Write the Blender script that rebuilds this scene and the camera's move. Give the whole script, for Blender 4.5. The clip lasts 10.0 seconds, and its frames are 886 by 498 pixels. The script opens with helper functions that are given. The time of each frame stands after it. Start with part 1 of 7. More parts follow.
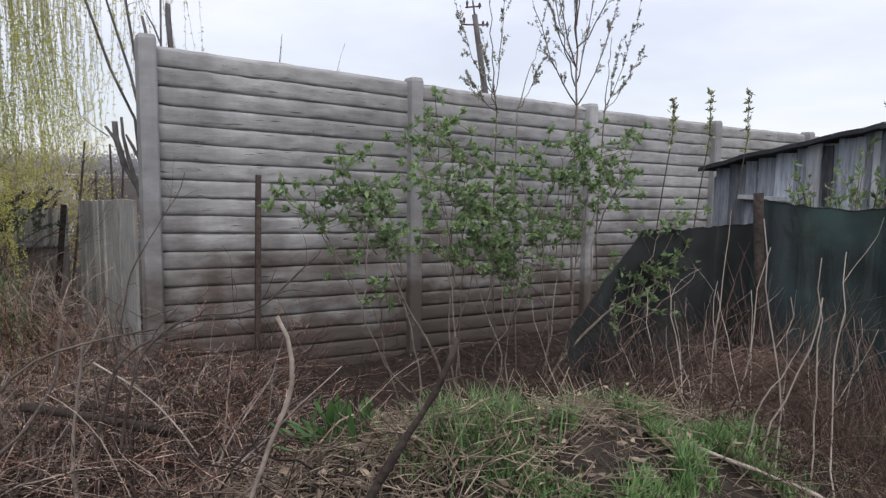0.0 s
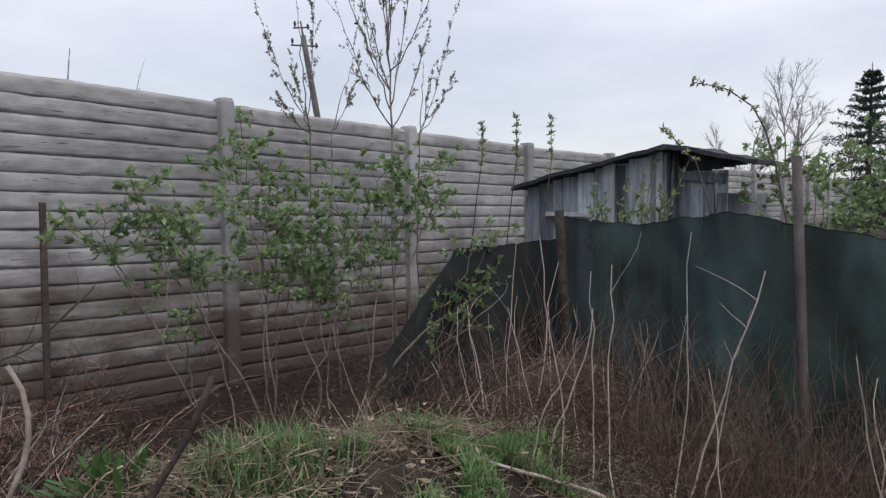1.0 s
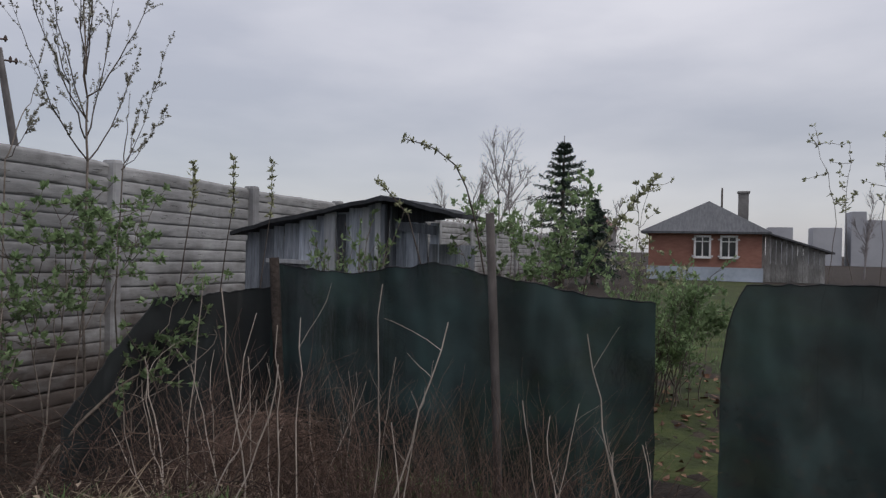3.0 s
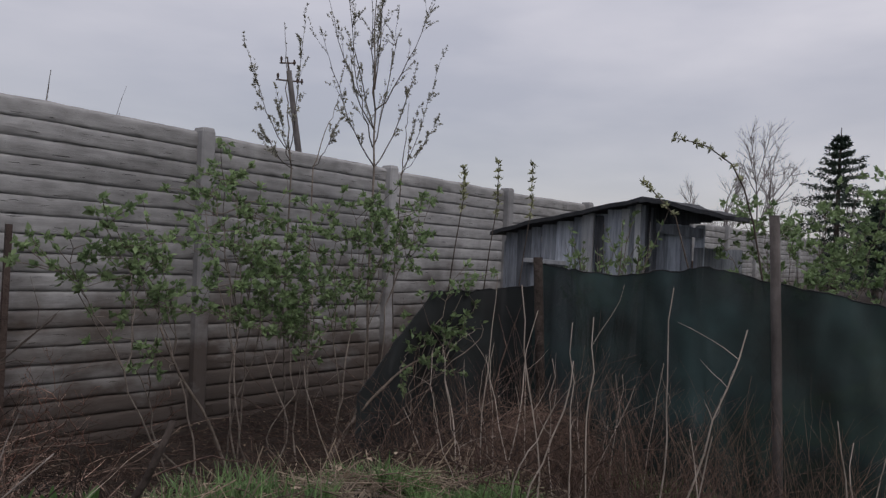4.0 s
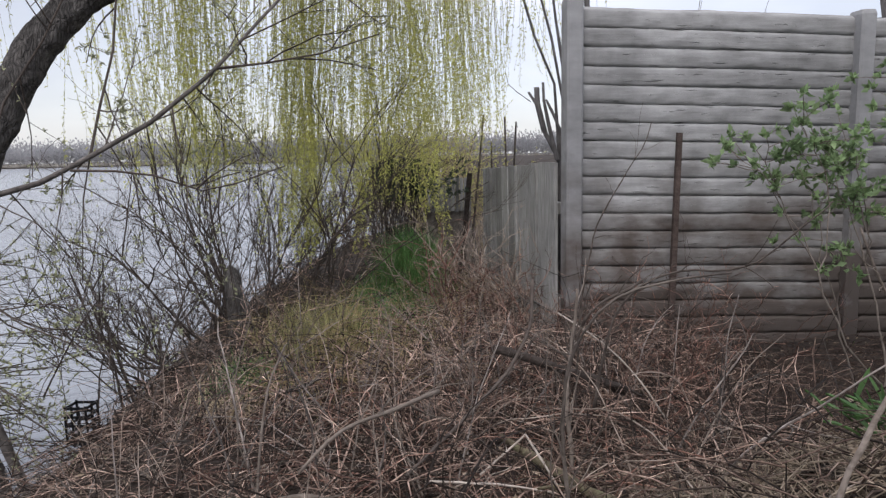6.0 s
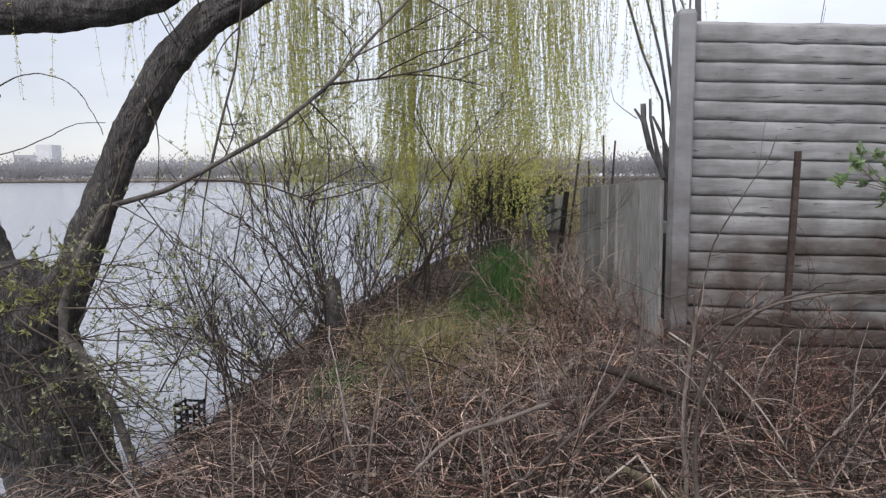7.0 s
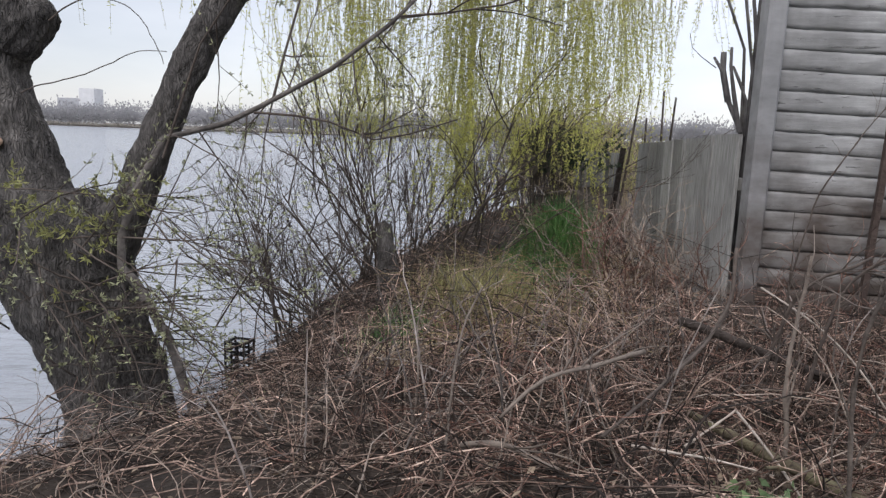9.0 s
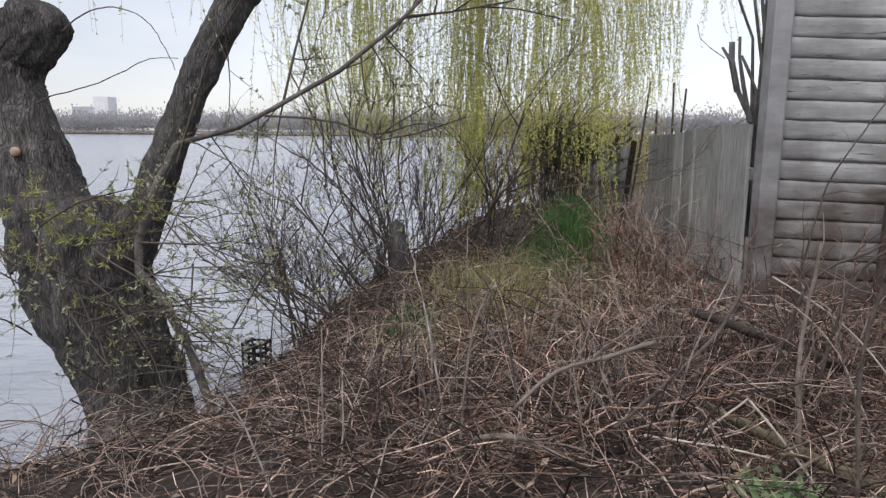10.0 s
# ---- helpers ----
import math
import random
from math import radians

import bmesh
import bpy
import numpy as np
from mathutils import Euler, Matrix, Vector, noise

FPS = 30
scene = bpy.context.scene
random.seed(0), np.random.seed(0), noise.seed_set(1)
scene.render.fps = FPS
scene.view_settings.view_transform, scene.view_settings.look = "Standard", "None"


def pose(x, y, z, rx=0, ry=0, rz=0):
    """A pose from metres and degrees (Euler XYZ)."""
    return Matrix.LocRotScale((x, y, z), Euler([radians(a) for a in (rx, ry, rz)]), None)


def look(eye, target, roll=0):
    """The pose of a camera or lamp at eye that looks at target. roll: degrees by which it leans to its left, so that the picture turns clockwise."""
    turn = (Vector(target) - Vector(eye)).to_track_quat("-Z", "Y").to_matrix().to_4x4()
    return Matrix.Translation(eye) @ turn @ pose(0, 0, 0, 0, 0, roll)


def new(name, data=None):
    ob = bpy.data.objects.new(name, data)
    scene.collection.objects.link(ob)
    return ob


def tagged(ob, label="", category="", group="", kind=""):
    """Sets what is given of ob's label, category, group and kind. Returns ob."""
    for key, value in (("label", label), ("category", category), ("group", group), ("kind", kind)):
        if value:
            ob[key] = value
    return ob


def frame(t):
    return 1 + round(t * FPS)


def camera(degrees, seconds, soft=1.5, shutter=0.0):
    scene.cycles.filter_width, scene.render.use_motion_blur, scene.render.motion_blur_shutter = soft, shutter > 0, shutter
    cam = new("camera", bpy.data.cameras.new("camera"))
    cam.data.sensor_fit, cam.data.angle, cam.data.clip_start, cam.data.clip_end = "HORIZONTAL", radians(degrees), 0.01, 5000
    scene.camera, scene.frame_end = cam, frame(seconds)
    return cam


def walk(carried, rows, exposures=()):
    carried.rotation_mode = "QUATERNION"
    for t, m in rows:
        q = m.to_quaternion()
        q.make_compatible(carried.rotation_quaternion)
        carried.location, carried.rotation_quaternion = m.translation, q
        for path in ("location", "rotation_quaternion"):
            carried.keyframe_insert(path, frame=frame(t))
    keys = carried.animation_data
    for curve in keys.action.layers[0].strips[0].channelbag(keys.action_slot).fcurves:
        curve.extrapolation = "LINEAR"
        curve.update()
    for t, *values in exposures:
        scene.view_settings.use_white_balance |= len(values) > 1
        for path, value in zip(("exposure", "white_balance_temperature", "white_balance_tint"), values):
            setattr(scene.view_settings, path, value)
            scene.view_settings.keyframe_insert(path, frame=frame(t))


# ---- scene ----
cam = camera(66.4, 10.0, 1.35)
PATH = [
    (0, (-0.926, -4.902, 1.646), (0.187, -3.252, 1.441), 0.7),
    (0.5, (-0.86, -4.95, 1.629), (0.402, -3.413, 1.417), 0.4),
    (1, (-0.775, -4.986, 1.656), (0.692, -3.635, 1.513), -0.4),
    (1.5, (-0.69, -5.012, 1.675), (0.943, -3.862, 1.569), -0.0),
    (2, (-0.634, -5.016, 1.678), (1.146, -4.108, 1.61), 0.9),
    (2.2, (-0.597, -5.043, 1.67), (1.232, -4.236, 1.614), 1.4),
    (3.3, (-0.628, -5.071, 1.674), (1.242, -4.362, 1.672), 1.2),
    (3.5, (-0.668, -5.037, 1.684), (1.139, -4.18, 1.68), 1.6),
    (4, (-0.749, -4.937, 1.664), (0.769, -3.636, 1.642), 2.4),
    (4.5, (-0.96, -4.829, 1.644), (0.142, -3.163, 1.547), 2.3),
    (5, (-1.143, -4.685, 1.599), (-0.542, -2.79, 1.38), 2.4),
    (5.5, (-1.271, -4.612, 1.567), (-0.94, -2.661, 1.28), -0.8),
    (6.8, (-1.442, -4.552, 1.519), (-1.437, -2.565, 1.294), 0.2),
    (7, (-1.453, -4.574, 1.513), (-1.511, -2.586, 1.299), -0.3),
    (7.5, (-1.481, -4.636, 1.528), (-1.628, -2.652, 1.316), -0.6),
    (8, (-1.544, -4.562, 1.486), (-1.71, -2.589, 1.205), -1.9),
    (8.5, (-1.606, -4.487, 1.447), (-1.687, -2.511, 1.152), 1.4),
    (9, (-1.651, -4.467, 1.408), (-1.798, -2.5, 1.074), 2.0),
    (9.5, (-1.657, -4.472, 1.415), (-1.84, -2.506, 1.098), 0.8),
    (10, (-1.636, -4.494, 1.408), (-1.824, -2.532, 1.068), 0.4),
]
EXPO = [(0.0, -0.13, 6560, 13), (1.0, -0.35, 6540, 12.5), (2.0, -0.72, 6540, 12), (3.5, -0.96, 6620, 14), (4.5, -1.04, 6700, 16), (5.0, -0.82, 6720, 16), (5.5, -0.25, 6550, 13), (7.0, 0.0, 6520, 12.5), (8.0, -0.06, 6520, 11.5), (10.0, 0.04, 6540, 12)]
walk(cam, [(t, look(eye, target, roll)) for t, eye, target, roll in PATH], EXPO)

# ---- exposure along the walk is in EXPO; sky and sun ----
world = bpy.data.worlds.new("overcast_sky")
scene.world = world
world.use_nodes = True
wn, wl = world.node_tree.nodes, world.node_tree.links
wn.clear()
w_out = wn.new("ShaderNodeOutputWorld")
w_add = wn.new("ShaderNodeAddShader")
w_sky = wn.new("ShaderNodeTexSky")
w_sky.sky_type, w_sky.sun_disc = "NISHITA", False
w_sky.sun_elevation, w_sky.sun_rotation = radians(48), radians(205)
w_b1 = wn.new("ShaderNodeBackground")
w_b1.inputs["Strength"].default_value = 0.05
w_b2 = wn.new("ShaderNodeBackground")
w_b2.inputs["Strength"].default_value = 0.93
w_tc = wn.new("ShaderNodeTexCoord")
w_map = wn.new("ShaderNodeMapping")
w_map.inputs["Scale"].default_value = (1.0, 1.0, 3.6)
w_noise = wn.new("ShaderNodeTexNoise")
w_noise.inputs["Scale"].default_value = 2.3
w_noise.inputs["Detail"].default_value = 5.0
w_noise.inputs["Roughness"].default_value = 0.5
w_ramp = wn.new("ShaderNodeValToRGB")
w_ramp.color_ramp.elements[0].position, w_ramp.color_ramp.elements[0].color = 0.33, (0.59, 0.605, 0.665, 1)
w_ramp.color_ramp.elements[1].position, w_ramp.color_ramp.elements[1].color = 0.68, (0.82, 0.82, 0.86, 1)
w_sep = wn.new("ShaderNodeSeparateXYZ")
w_up = wn.new("ShaderNodeMapRange")
w_up.inputs["From Min"].default_value, w_up.inputs["From Max"].default_value = 0.15, 1.0
w_up.inputs["To Min"].default_value, w_up.inputs["To Max"].default_value = 1.0, 2.6
w_mul = wn.new("ShaderNodeVectorMath")
w_mul.operation = "SCALE"
wl.new(w_tc.outputs["Generated"], w_map.inputs["Vector"])
wl.new(w_map.outputs["Vector"], w_noise.inputs["Vector"])
wl.new(w_noise.outputs["Fac"], w_ramp.inputs["Fac"])
wl.new(w_tc.outputs["Generated"], w_sep.inputs["Vector"])
wl.new(w_sep.outputs["Z"], w_up.inputs["Value"])
wl.new(w_ramp.outputs["Color"], w_mul.inputs[0])
w_side = wn.new("ShaderNodeMath")
w_side.operation = "MULTIPLY_ADD"
w_side.inputs[1].default_value, w_side.inputs[2].default_value = 0.20, 1.0
wl.new(w_sep.outputs["X"], w_side.inputs[0])
w_both = wn.new("ShaderNodeMath")
w_both.operation = "MULTIPLY"
wl.new(w_side.outputs["Value"], w_both.inputs[0])
wl.new(w_up.outputs["Result"], w_both.inputs[1])
wl.new(w_both.outputs["Value"], w_mul.inputs["Scale"])
wl.new(w_mul.outputs["Vector"], w_b2.inputs["Color"])
wl.new(w_sky.outputs["Color"], w_b1.inputs["Color"])
wl.new(w_b1.outputs["Background"], w_add.inputs[0])
wl.new(w_b2.outputs["Background"], w_add.inputs[1])
wl.new(w_add.outputs["Shader"], w_out.inputs["Surface"])

sun = new("sun", bpy.data.lights.new("sun", "SUN"))
sun.data.energy, sun.data.angle, sun.data.color = 1.7, radians(25), (1.0, 0.96, 0.9)
sun.matrix_world = look((-6, -14, 18), (0, 0, 0))


# ---- materials ----
def mat(name, cols, scale=8.0, rough=0.85, bump=0.3, bscale=40.0, stretch=(1, 1, 1), big=0.35, rnd=0.0, island=False,
        spec=0.3, metal=0.0, trans=0.0, skew=0.0, hi=0.0):
    """Noise-mottled surface: cols are spread over fine noise, 'big' is the depth of the large stains."""
    m = bpy.data.materials.new(name)
    m.use_nodes = True
    n, k = m.node_tree.nodes, m.node_tree.links
    n.clear()
    out = n.new("ShaderNodeOutputMaterial")
    b = n.new("ShaderNodeBsdfPrincipled")
    tc = n.new("ShaderNodeTexCoord")
    mp = n.new("ShaderNodeMapping")
    mp.inputs["Scale"].default_value = stretch
    k.new(tc.outputs["Object"], mp.inputs["Vector"])
    nz = n.new("ShaderNodeTexNoise")
    nz.inputs["Scale"].default_value, nz.inputs["Detail"].default_value, nz.inputs["Roughness"].default_value = scale, 6, 0.62
    k.new(mp.outputs["Vector"], nz.inputs["Vector"])
    rp = n.new("ShaderNodeValToRGB")
    els = rp.color_ramp.elements
    while len(els) < len(cols):
        els.new(0.5)
    for i, c in enumerate(cols):
        els[i].position = 0.3 + 0.4 * i / (len(cols) - 1)
        els[i].color = (*c, 1)
    k.new(nz.outputs["Fac"], rp.inputs["Fac"])
    nb = n.new("ShaderNodeTexNoise")
    nb.inputs["Scale"].default_value, nb.inputs["Detail"].default_value = scale * 0.16, 3
    k.new(tc.outputs["Object"], nb.inputs["Vector"])
    mr = n.new("ShaderNodeMapRange")
    mr.inputs["From Min"].default_value, mr.inputs["From Max"].default_value = 0.3, 0.7
    mr.inputs["To Min"].default_value, mr.inputs["To Max"].default_value = 1 - big, 1 + big * 0.5
    k.new(nb.outputs["Fac"], mr.inputs["Value"])
    sc = n.new("ShaderNodeVectorMath")
    sc.operation = "SCALE"
    k.new(rp.outputs["Color"], sc.inputs[0])
    k.new(mr.outputs["Result"], sc.inputs["Scale"])
    colour = sc.outputs["Vector"]
    if rnd:
        src = n.new("ShaderNodeNewGeometry").outputs["Random Per Island"] if island else n.new("ShaderNodeObjectInfo").outputs["Random"]
        if skew:
            pw = n.new("ShaderNodeMath")
            pw.operation = "POWER"
            pw.inputs[1].default_value = skew
            k.new(src, pw.inputs[0])
            src = pw.outputs["Value"]
        m2 = n.new("ShaderNodeMapRange")
        m2.inputs["To Min"].default_value, m2.inputs["To Max"].default_value = 1 - rnd, 1 + (hi or rnd)
        k.new(src, m2.inputs["Value"])
        s2 = n.new("ShaderNodeVectorMath")
        s2.operation = "SCALE"
        k.new(colour, s2.inputs[0])
        k.new(m2.outputs["Result"], s2.inputs["Scale"])
        colour = s2.outputs["Vector"]
    k.new(colour, b.inputs["Base Color"])
    b.inputs["Roughness"].default_value = rough
    b.inputs["Specular IOR Level"].default_value = spec
    b.inputs["Metallic"].default_value = metal
    if bump:
        nn = n.new("ShaderNodeTexNoise")
        nn.inputs["Scale"].default_value, nn.inputs["Detail"].default_value = bscale, 5
        k.new(mp.outputs["Vector"], nn.inputs["Vector"])
        bp = n.new("ShaderNodeBump")
        bp.inputs["Strength"].default_value, bp.inputs["Distance"].default_value = bump, 0.02
        k.new(nn.outputs["Fac"], bp.inputs["Height"])
        k.new(bp.outputs["Normal"], b.inputs["Normal"])
    surf = b.outputs["BSDF"]
    if trans:
        t = n.new("ShaderNodeBsdfTranslucent")
        k.new(colour, t.inputs["Color"])
        mx = n.new("ShaderNodeMixShader")
        mx.inputs["Fac"].default_value = trans
        k.new(surf, mx.inputs[1])
        k.new(t.outputs["BSDF"], mx.inputs[2])
        surf = mx.outputs["Shader"]
    k.new(surf, out.inputs["Surface"])
    return m


def log_concrete(name, cols, cracks=0.655, grained=1.0):
    """Cast log relief: mottled grey, fine grain along the log, dark short cracks, dirty runs."""
    m = mat(name, cols, 5, 0.92, 0, 60, (0.8, 2, 2), 0.28, 0.07)
    n, k = m.node_tree.nodes, m.node_tree.links
    b = n["Principled BSDF"]
    src = b.inputs["Base Color"].links[0].from_socket
    tc = n.new("ShaderNodeTexCoord")

    def stretched(scale, detail, vec):
        mp = n.new("ShaderNodeMapping")
        mp.inputs["Scale"].default_value = vec
        nz = n.new("ShaderNodeTexNoise")
        nz.inputs["Scale"].default_value, nz.inputs["Detail"].default_value, nz.inputs["Roughness"].default_value = scale, detail, 0.6
        k.new(tc.outputs["Object"], mp.inputs["Vector"])
        k.new(mp.outputs["Vector"], nz.inputs["Vector"])
        return nz.outputs["Fac"]

    def ramp(fac, lo, hi, a, c):
        r = n.new("ShaderNodeMapRange")
        for key, v in (("From Min", lo), ("From Max", hi), ("To Min", a), ("To Max", c)):
            r.inputs[key].default_value = v
        k.new(fac, r.inputs["Value"])
        return r.outputs["Result"]

    def times(colour, fac):
        s = n.new("ShaderNodeVectorMath")
        s.operation = "SCALE"
        k.new(colour, s.inputs[0])
        k.new(fac, s.inputs["Scale"])
        return s.outputs["Vector"]

    grain = stretched(3.0, 8, (1.7, 6, 20))
    crack = ramp(stretched(2.2, 4, (2.0, 3, 24)), cracks - 0.015, cracks + 0.02, 1.0, 0.0)
    runs = ramp(stretched(2.0, 5, (3.2, 3, 0.35)), 0.35, 0.62, 0.91, 1.04)
    dirt = ramp(stretched(1.1, 6, (1, 1, 1)), 0.38, 0.62, 0.80, 1.06)
    col = times(times(times(src, ramp(grain, 0.3, 0.7, 1 - 0.06 * grained, 1 + 0.05 * grained)), runs), dirt)
    col = times(col, ramp(crack, 0.0, 1.0, 0.45, 1.0))
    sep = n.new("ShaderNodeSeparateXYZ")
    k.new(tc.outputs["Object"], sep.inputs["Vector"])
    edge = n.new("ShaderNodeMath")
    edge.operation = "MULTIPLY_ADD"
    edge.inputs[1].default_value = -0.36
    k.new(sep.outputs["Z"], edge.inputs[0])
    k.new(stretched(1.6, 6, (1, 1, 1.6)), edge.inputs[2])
    # Brown mud, plus the dimness low on the wall put into the colour.
    mud_and_dimming = n.new("ShaderNodeMix")
    mud_and_dimming.data_type = "RGBA"
    k.new(ramp(edge.outputs["Value"], 0.0, 0.30, 0.0, 0.92), mud_and_dimming.inputs["Factor"])
    k.new(col, mud_and_dimming.inputs["A"])
    mud_and_dimming.inputs["B"].default_value = (0.074, 0.057, 0.048, 1)
    col = mud_and_dimming.outputs["Result"]
    k.new(col, b.inputs["Base Color"])
    b1_, b2_ = n.new("ShaderNodeBump"), n.new("ShaderNodeBump")
    b1_.inputs["Strength"].default_value, b1_.inputs["Distance"].default_value = 0.28 * grained, 0.012
    b2_.inputs["Strength"].default_value, b2_.inputs["Distance"].default_value = 0.7, 0.012
    k.new(grain, b1_.inputs["Height"])
    k.new(crack, b2_.inputs["Height"])
    k.new(b1_.outputs["Normal"], b2_.inputs["Normal"])
    k.new(b2_.outputs["Normal"], b.inputs["Normal"])
    return m


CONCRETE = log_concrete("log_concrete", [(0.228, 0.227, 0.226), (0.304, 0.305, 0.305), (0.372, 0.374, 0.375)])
POSTC = log_concrete("post_concrete", [(0.25, 0.252, 0.258), (0.31, 0.313, 0.32), (0.36, 0.363, 0.37)], 0.8, 0.2)
def bark_material():
    """Deep furrows between long dark plates of bark."""
    m = mat("willow_bark", [(0.042, 0.039, 0.037), (0.085, 0.079, 0.075), (0.145, 0.135, 0.127)], 16, 0.95, 0, 30, (1, 1, 0.35), 0.35)
    n, k = m.node_tree.nodes, m.node_tree.links
    b = n["Principled BSDF"]
    src = b.inputs["Base Color"].links[0].from_socket
    tc = n.new("ShaderNodeTexCoord")
    wob = n.new("ShaderNodeTexNoise")
    wob.inputs["Scale"].default_value, wob.inputs["Detail"].default_value = 5, 4
    k.new(tc.outputs["Object"], wob.inputs["Vector"])
    mixv = n.new("ShaderNodeMix")
    mixv.data_type = "VECTOR"
    mixv.inputs["Factor"].default_value = 0.10
    k.new(tc.outputs["Object"], mixv.inputs[4])
    k.new(wob.outputs["Color"], mixv.inputs[5])
    mp = n.new("ShaderNodeMapping")
    mp.inputs["Scale"].default_value = (1, 1, 0.15)
    k.new(mixv.outputs[1], mp.inputs["Vector"])
    vo = n.new("ShaderNodeTexVoronoi")
    vo.feature = "DISTANCE_TO_EDGE"
    vo.inputs["Scale"].default_value = 58
    k.new(mp.outputs["Vector"], vo.inputs["Vector"])
    r = n.new("ShaderNodeMapRange")
    r.inputs["From Max"].default_value = 0.22
    r.inputs["To Min"].default_value, r.inputs["To Max"].default_value = 0.66, 1.06
    k.new(vo.outputs["Distance"], r.inputs["Value"])
    s = n.new("ShaderNodeVectorMath")
    s.operation = "SCALE"
    k.new(src, s.inputs[0])
    k.new(r.outputs["Result"], s.inputs["Scale"])
    k.new(s.outputs["Vector"], b.inputs["Base Color"])
    fine = n.new("ShaderNodeTexNoise")
    fine.inputs["Scale"].default_value, fine.inputs["Detail"].default_value = 45, 5
    k.new(mp.outputs["Vector"], fine.inputs["Vector"])
    b1, b2 = n.new("ShaderNodeBump"), n.new("ShaderNodeBump")
    b1.inputs["Strength"].default_value, b1.inputs["Distance"].default_value = 0.9, 0.022
    b2.inputs["Strength"].default_value, b2.inputs["Distance"].default_value = 0.8, 0.02
    k.new(r.outputs["Result"], b1.inputs["Height"])
    k.new(fine.outputs["Fac"], b2.inputs["Height"])
    k.new(b1.outputs["Normal"], b2.inputs["Normal"])
    k.new(b2.outputs["Normal"], b.inputs["Normal"])
    return m


BARK = bark_material()
DARKSTICK = mat("dark_bark", [(0.016, 0.012, 0.010), (0.036, 0.028, 0.024), (0.065, 0.052, 0.045)], 24, 0.92, 0.6, 60, (1, 1, 1), 0.3)
TWIG = mat("twig_bark", [(0.045, 0.035, 0.03), (0.10, 0.082, 0.07)], 30, 0.9, 0.2, 80, (1, 1, 1), 0.3, 0.35, True)
CANE = mat("bramble_cane", [(0.036, 0.024, 0.020), (0.14, 0.097, 0.078), (0.33, 0.253, 0.205)], 22, 0.85, 0.2, 90, (1, 1, 1), 0.35, 0.88, True, skew=3.1, hi=2.6)
REDCANE = mat("red_brown_cane", [(0.06, 0.025, 0.019), (0.155, 0.082, 0.062), (0.29, 0.19, 0.15)], 22, 0.8, 0.2, 90, (1, 1, 1), 0.35, 0.8, True, skew=2.0, hi=1.2)
PALECANE = mat("bleached_cane", [(0.20, 0.155, 0.125), (0.40, 0.335, 0.285)], 18, 0.85, 0.3, 90, (1, 1, 1), 0.3, 0.5, True)
STRAW = mat("dry_straw", [(0.28, 0.22, 0.14), (0.45, 0.37, 0.26)], 20, 0.8, 0.2, 90, (1, 1, 1), 0.25, 0.35, True)
STALK = mat("pale_dry_stalk", [(0.26, 0.22, 0.185), (0.46, 0.405, 0.355)], 18, 0.8, 0.3, 90, (1, 1, 0.3), 0.25, 0.15)
DEADWOOD = mat("dead_wood", [(0.04, 0.033, 0.029), (0.095, 0.078, 0.067), (0.16, 0.135, 0.115)], 16, 0.92, 0.6, 40, (1, 1, 1), 0.3, 0.15)
PALEWOOD = mat("barkless_branch", [(0.09, 0.072, 0.06), (0.20, 0.168, 0.142)], 18, 0.85, 0.4, 60, (1, 1, 1), 0.25, 0.15)
SOIL = mat("soil_with_litter", [(0.014, 0.010, 0.008), (0.032, 0.024, 0.019), (0.06, 0.046, 0.036)], 9, 0.97, 0.9, 35, (1, 1, 1), 0.35)
GREYWOOD = mat("weathered_boards", [(0.145, 0.143, 0.138), (0.26, 0.258, 0.25), (0.36, 0.357, 0.347)], 10, 0.9, 0.5, 40, (5, 5, 0.5), 0.3, 0.3)
SHEDWOOD = mat("shed_boards", [(0.165, 0.185, 0.215), (0.30, 0.33, 0.38), (0.43, 0.465, 0.525)], 8, 0.9, 0.4, 40, (5, 5, 0.5), 0.4, 0.6)
BROWNWOOD = mat("brown_boards", [(0.06, 0.04, 0.03), (0.13, 0.09, 0.07)], 10, 0.9, 0.5, 40, (5, 5, 0.5), 0.3, 0.2)
FELT = mat("roofing_felt", [(0.02, 0.022, 0.026), (0.05, 0.054, 0.062)], 12, 0.8, 0.5, 60)
WILLOWLEAF = mat("young_willow_leaf", [(0.45, 0.465, 0.12), (0.64, 0.63, 0.22)], 5, 0.6, 0, 40, (1, 1, 1), 0.2, 0.35, True, 0.3, 0, 0.65)
LEAF = mat("fresh_green_leaf", [(0.125, 0.20, 0.095), (0.29, 0.39, 0.19)], 8, 0.6, 0, 40, (1, 1, 1), 0.2, 0.4, True, 0.4, 0, 0.5)
BUDLEAF = mat("opening_buds", [(0.20, 0.212, 0.125), (0.36, 0.375, 0.23)], 12, 0.7, 0, 40, (1, 1, 1), 0.2, 0.4, True, 0.3, 0, 0.3)
GRASS = mat("grass_blade", [(0.07, 0.15, 0.048), (0.19, 0.295, 0.115)], 4, 0.6, 0, 40, (1, 1, 1), 0.3, 0.4, True, 0.4, 0, 0.35)
CONIFER = mat("spruce_needles", [(0.02, 0.038, 0.027), (0.05, 0.075, 0.056)], 6, 0.8, 0, 40, (1, 1, 1), 0.3, 0.35, True)
# Haze over the far shore is mixed into this pale wood colour.
HAZEWOOD = mat("hazed_bare_wood", [(0.34, 0.34, 0.35), (0.42, 0.42, 0.43)], 0.05, 0.95, 0, 40, (1, 1, 1), 0.2, 0.10, True, 0.2, 0, 0.5)
BRICK = mat("red_brick_wall", [(0.26, 0.122, 0.094), (0.345, 0.175, 0.138)], 3, 0.9, 0.2, 30, (1, 1, 3), 0.25)
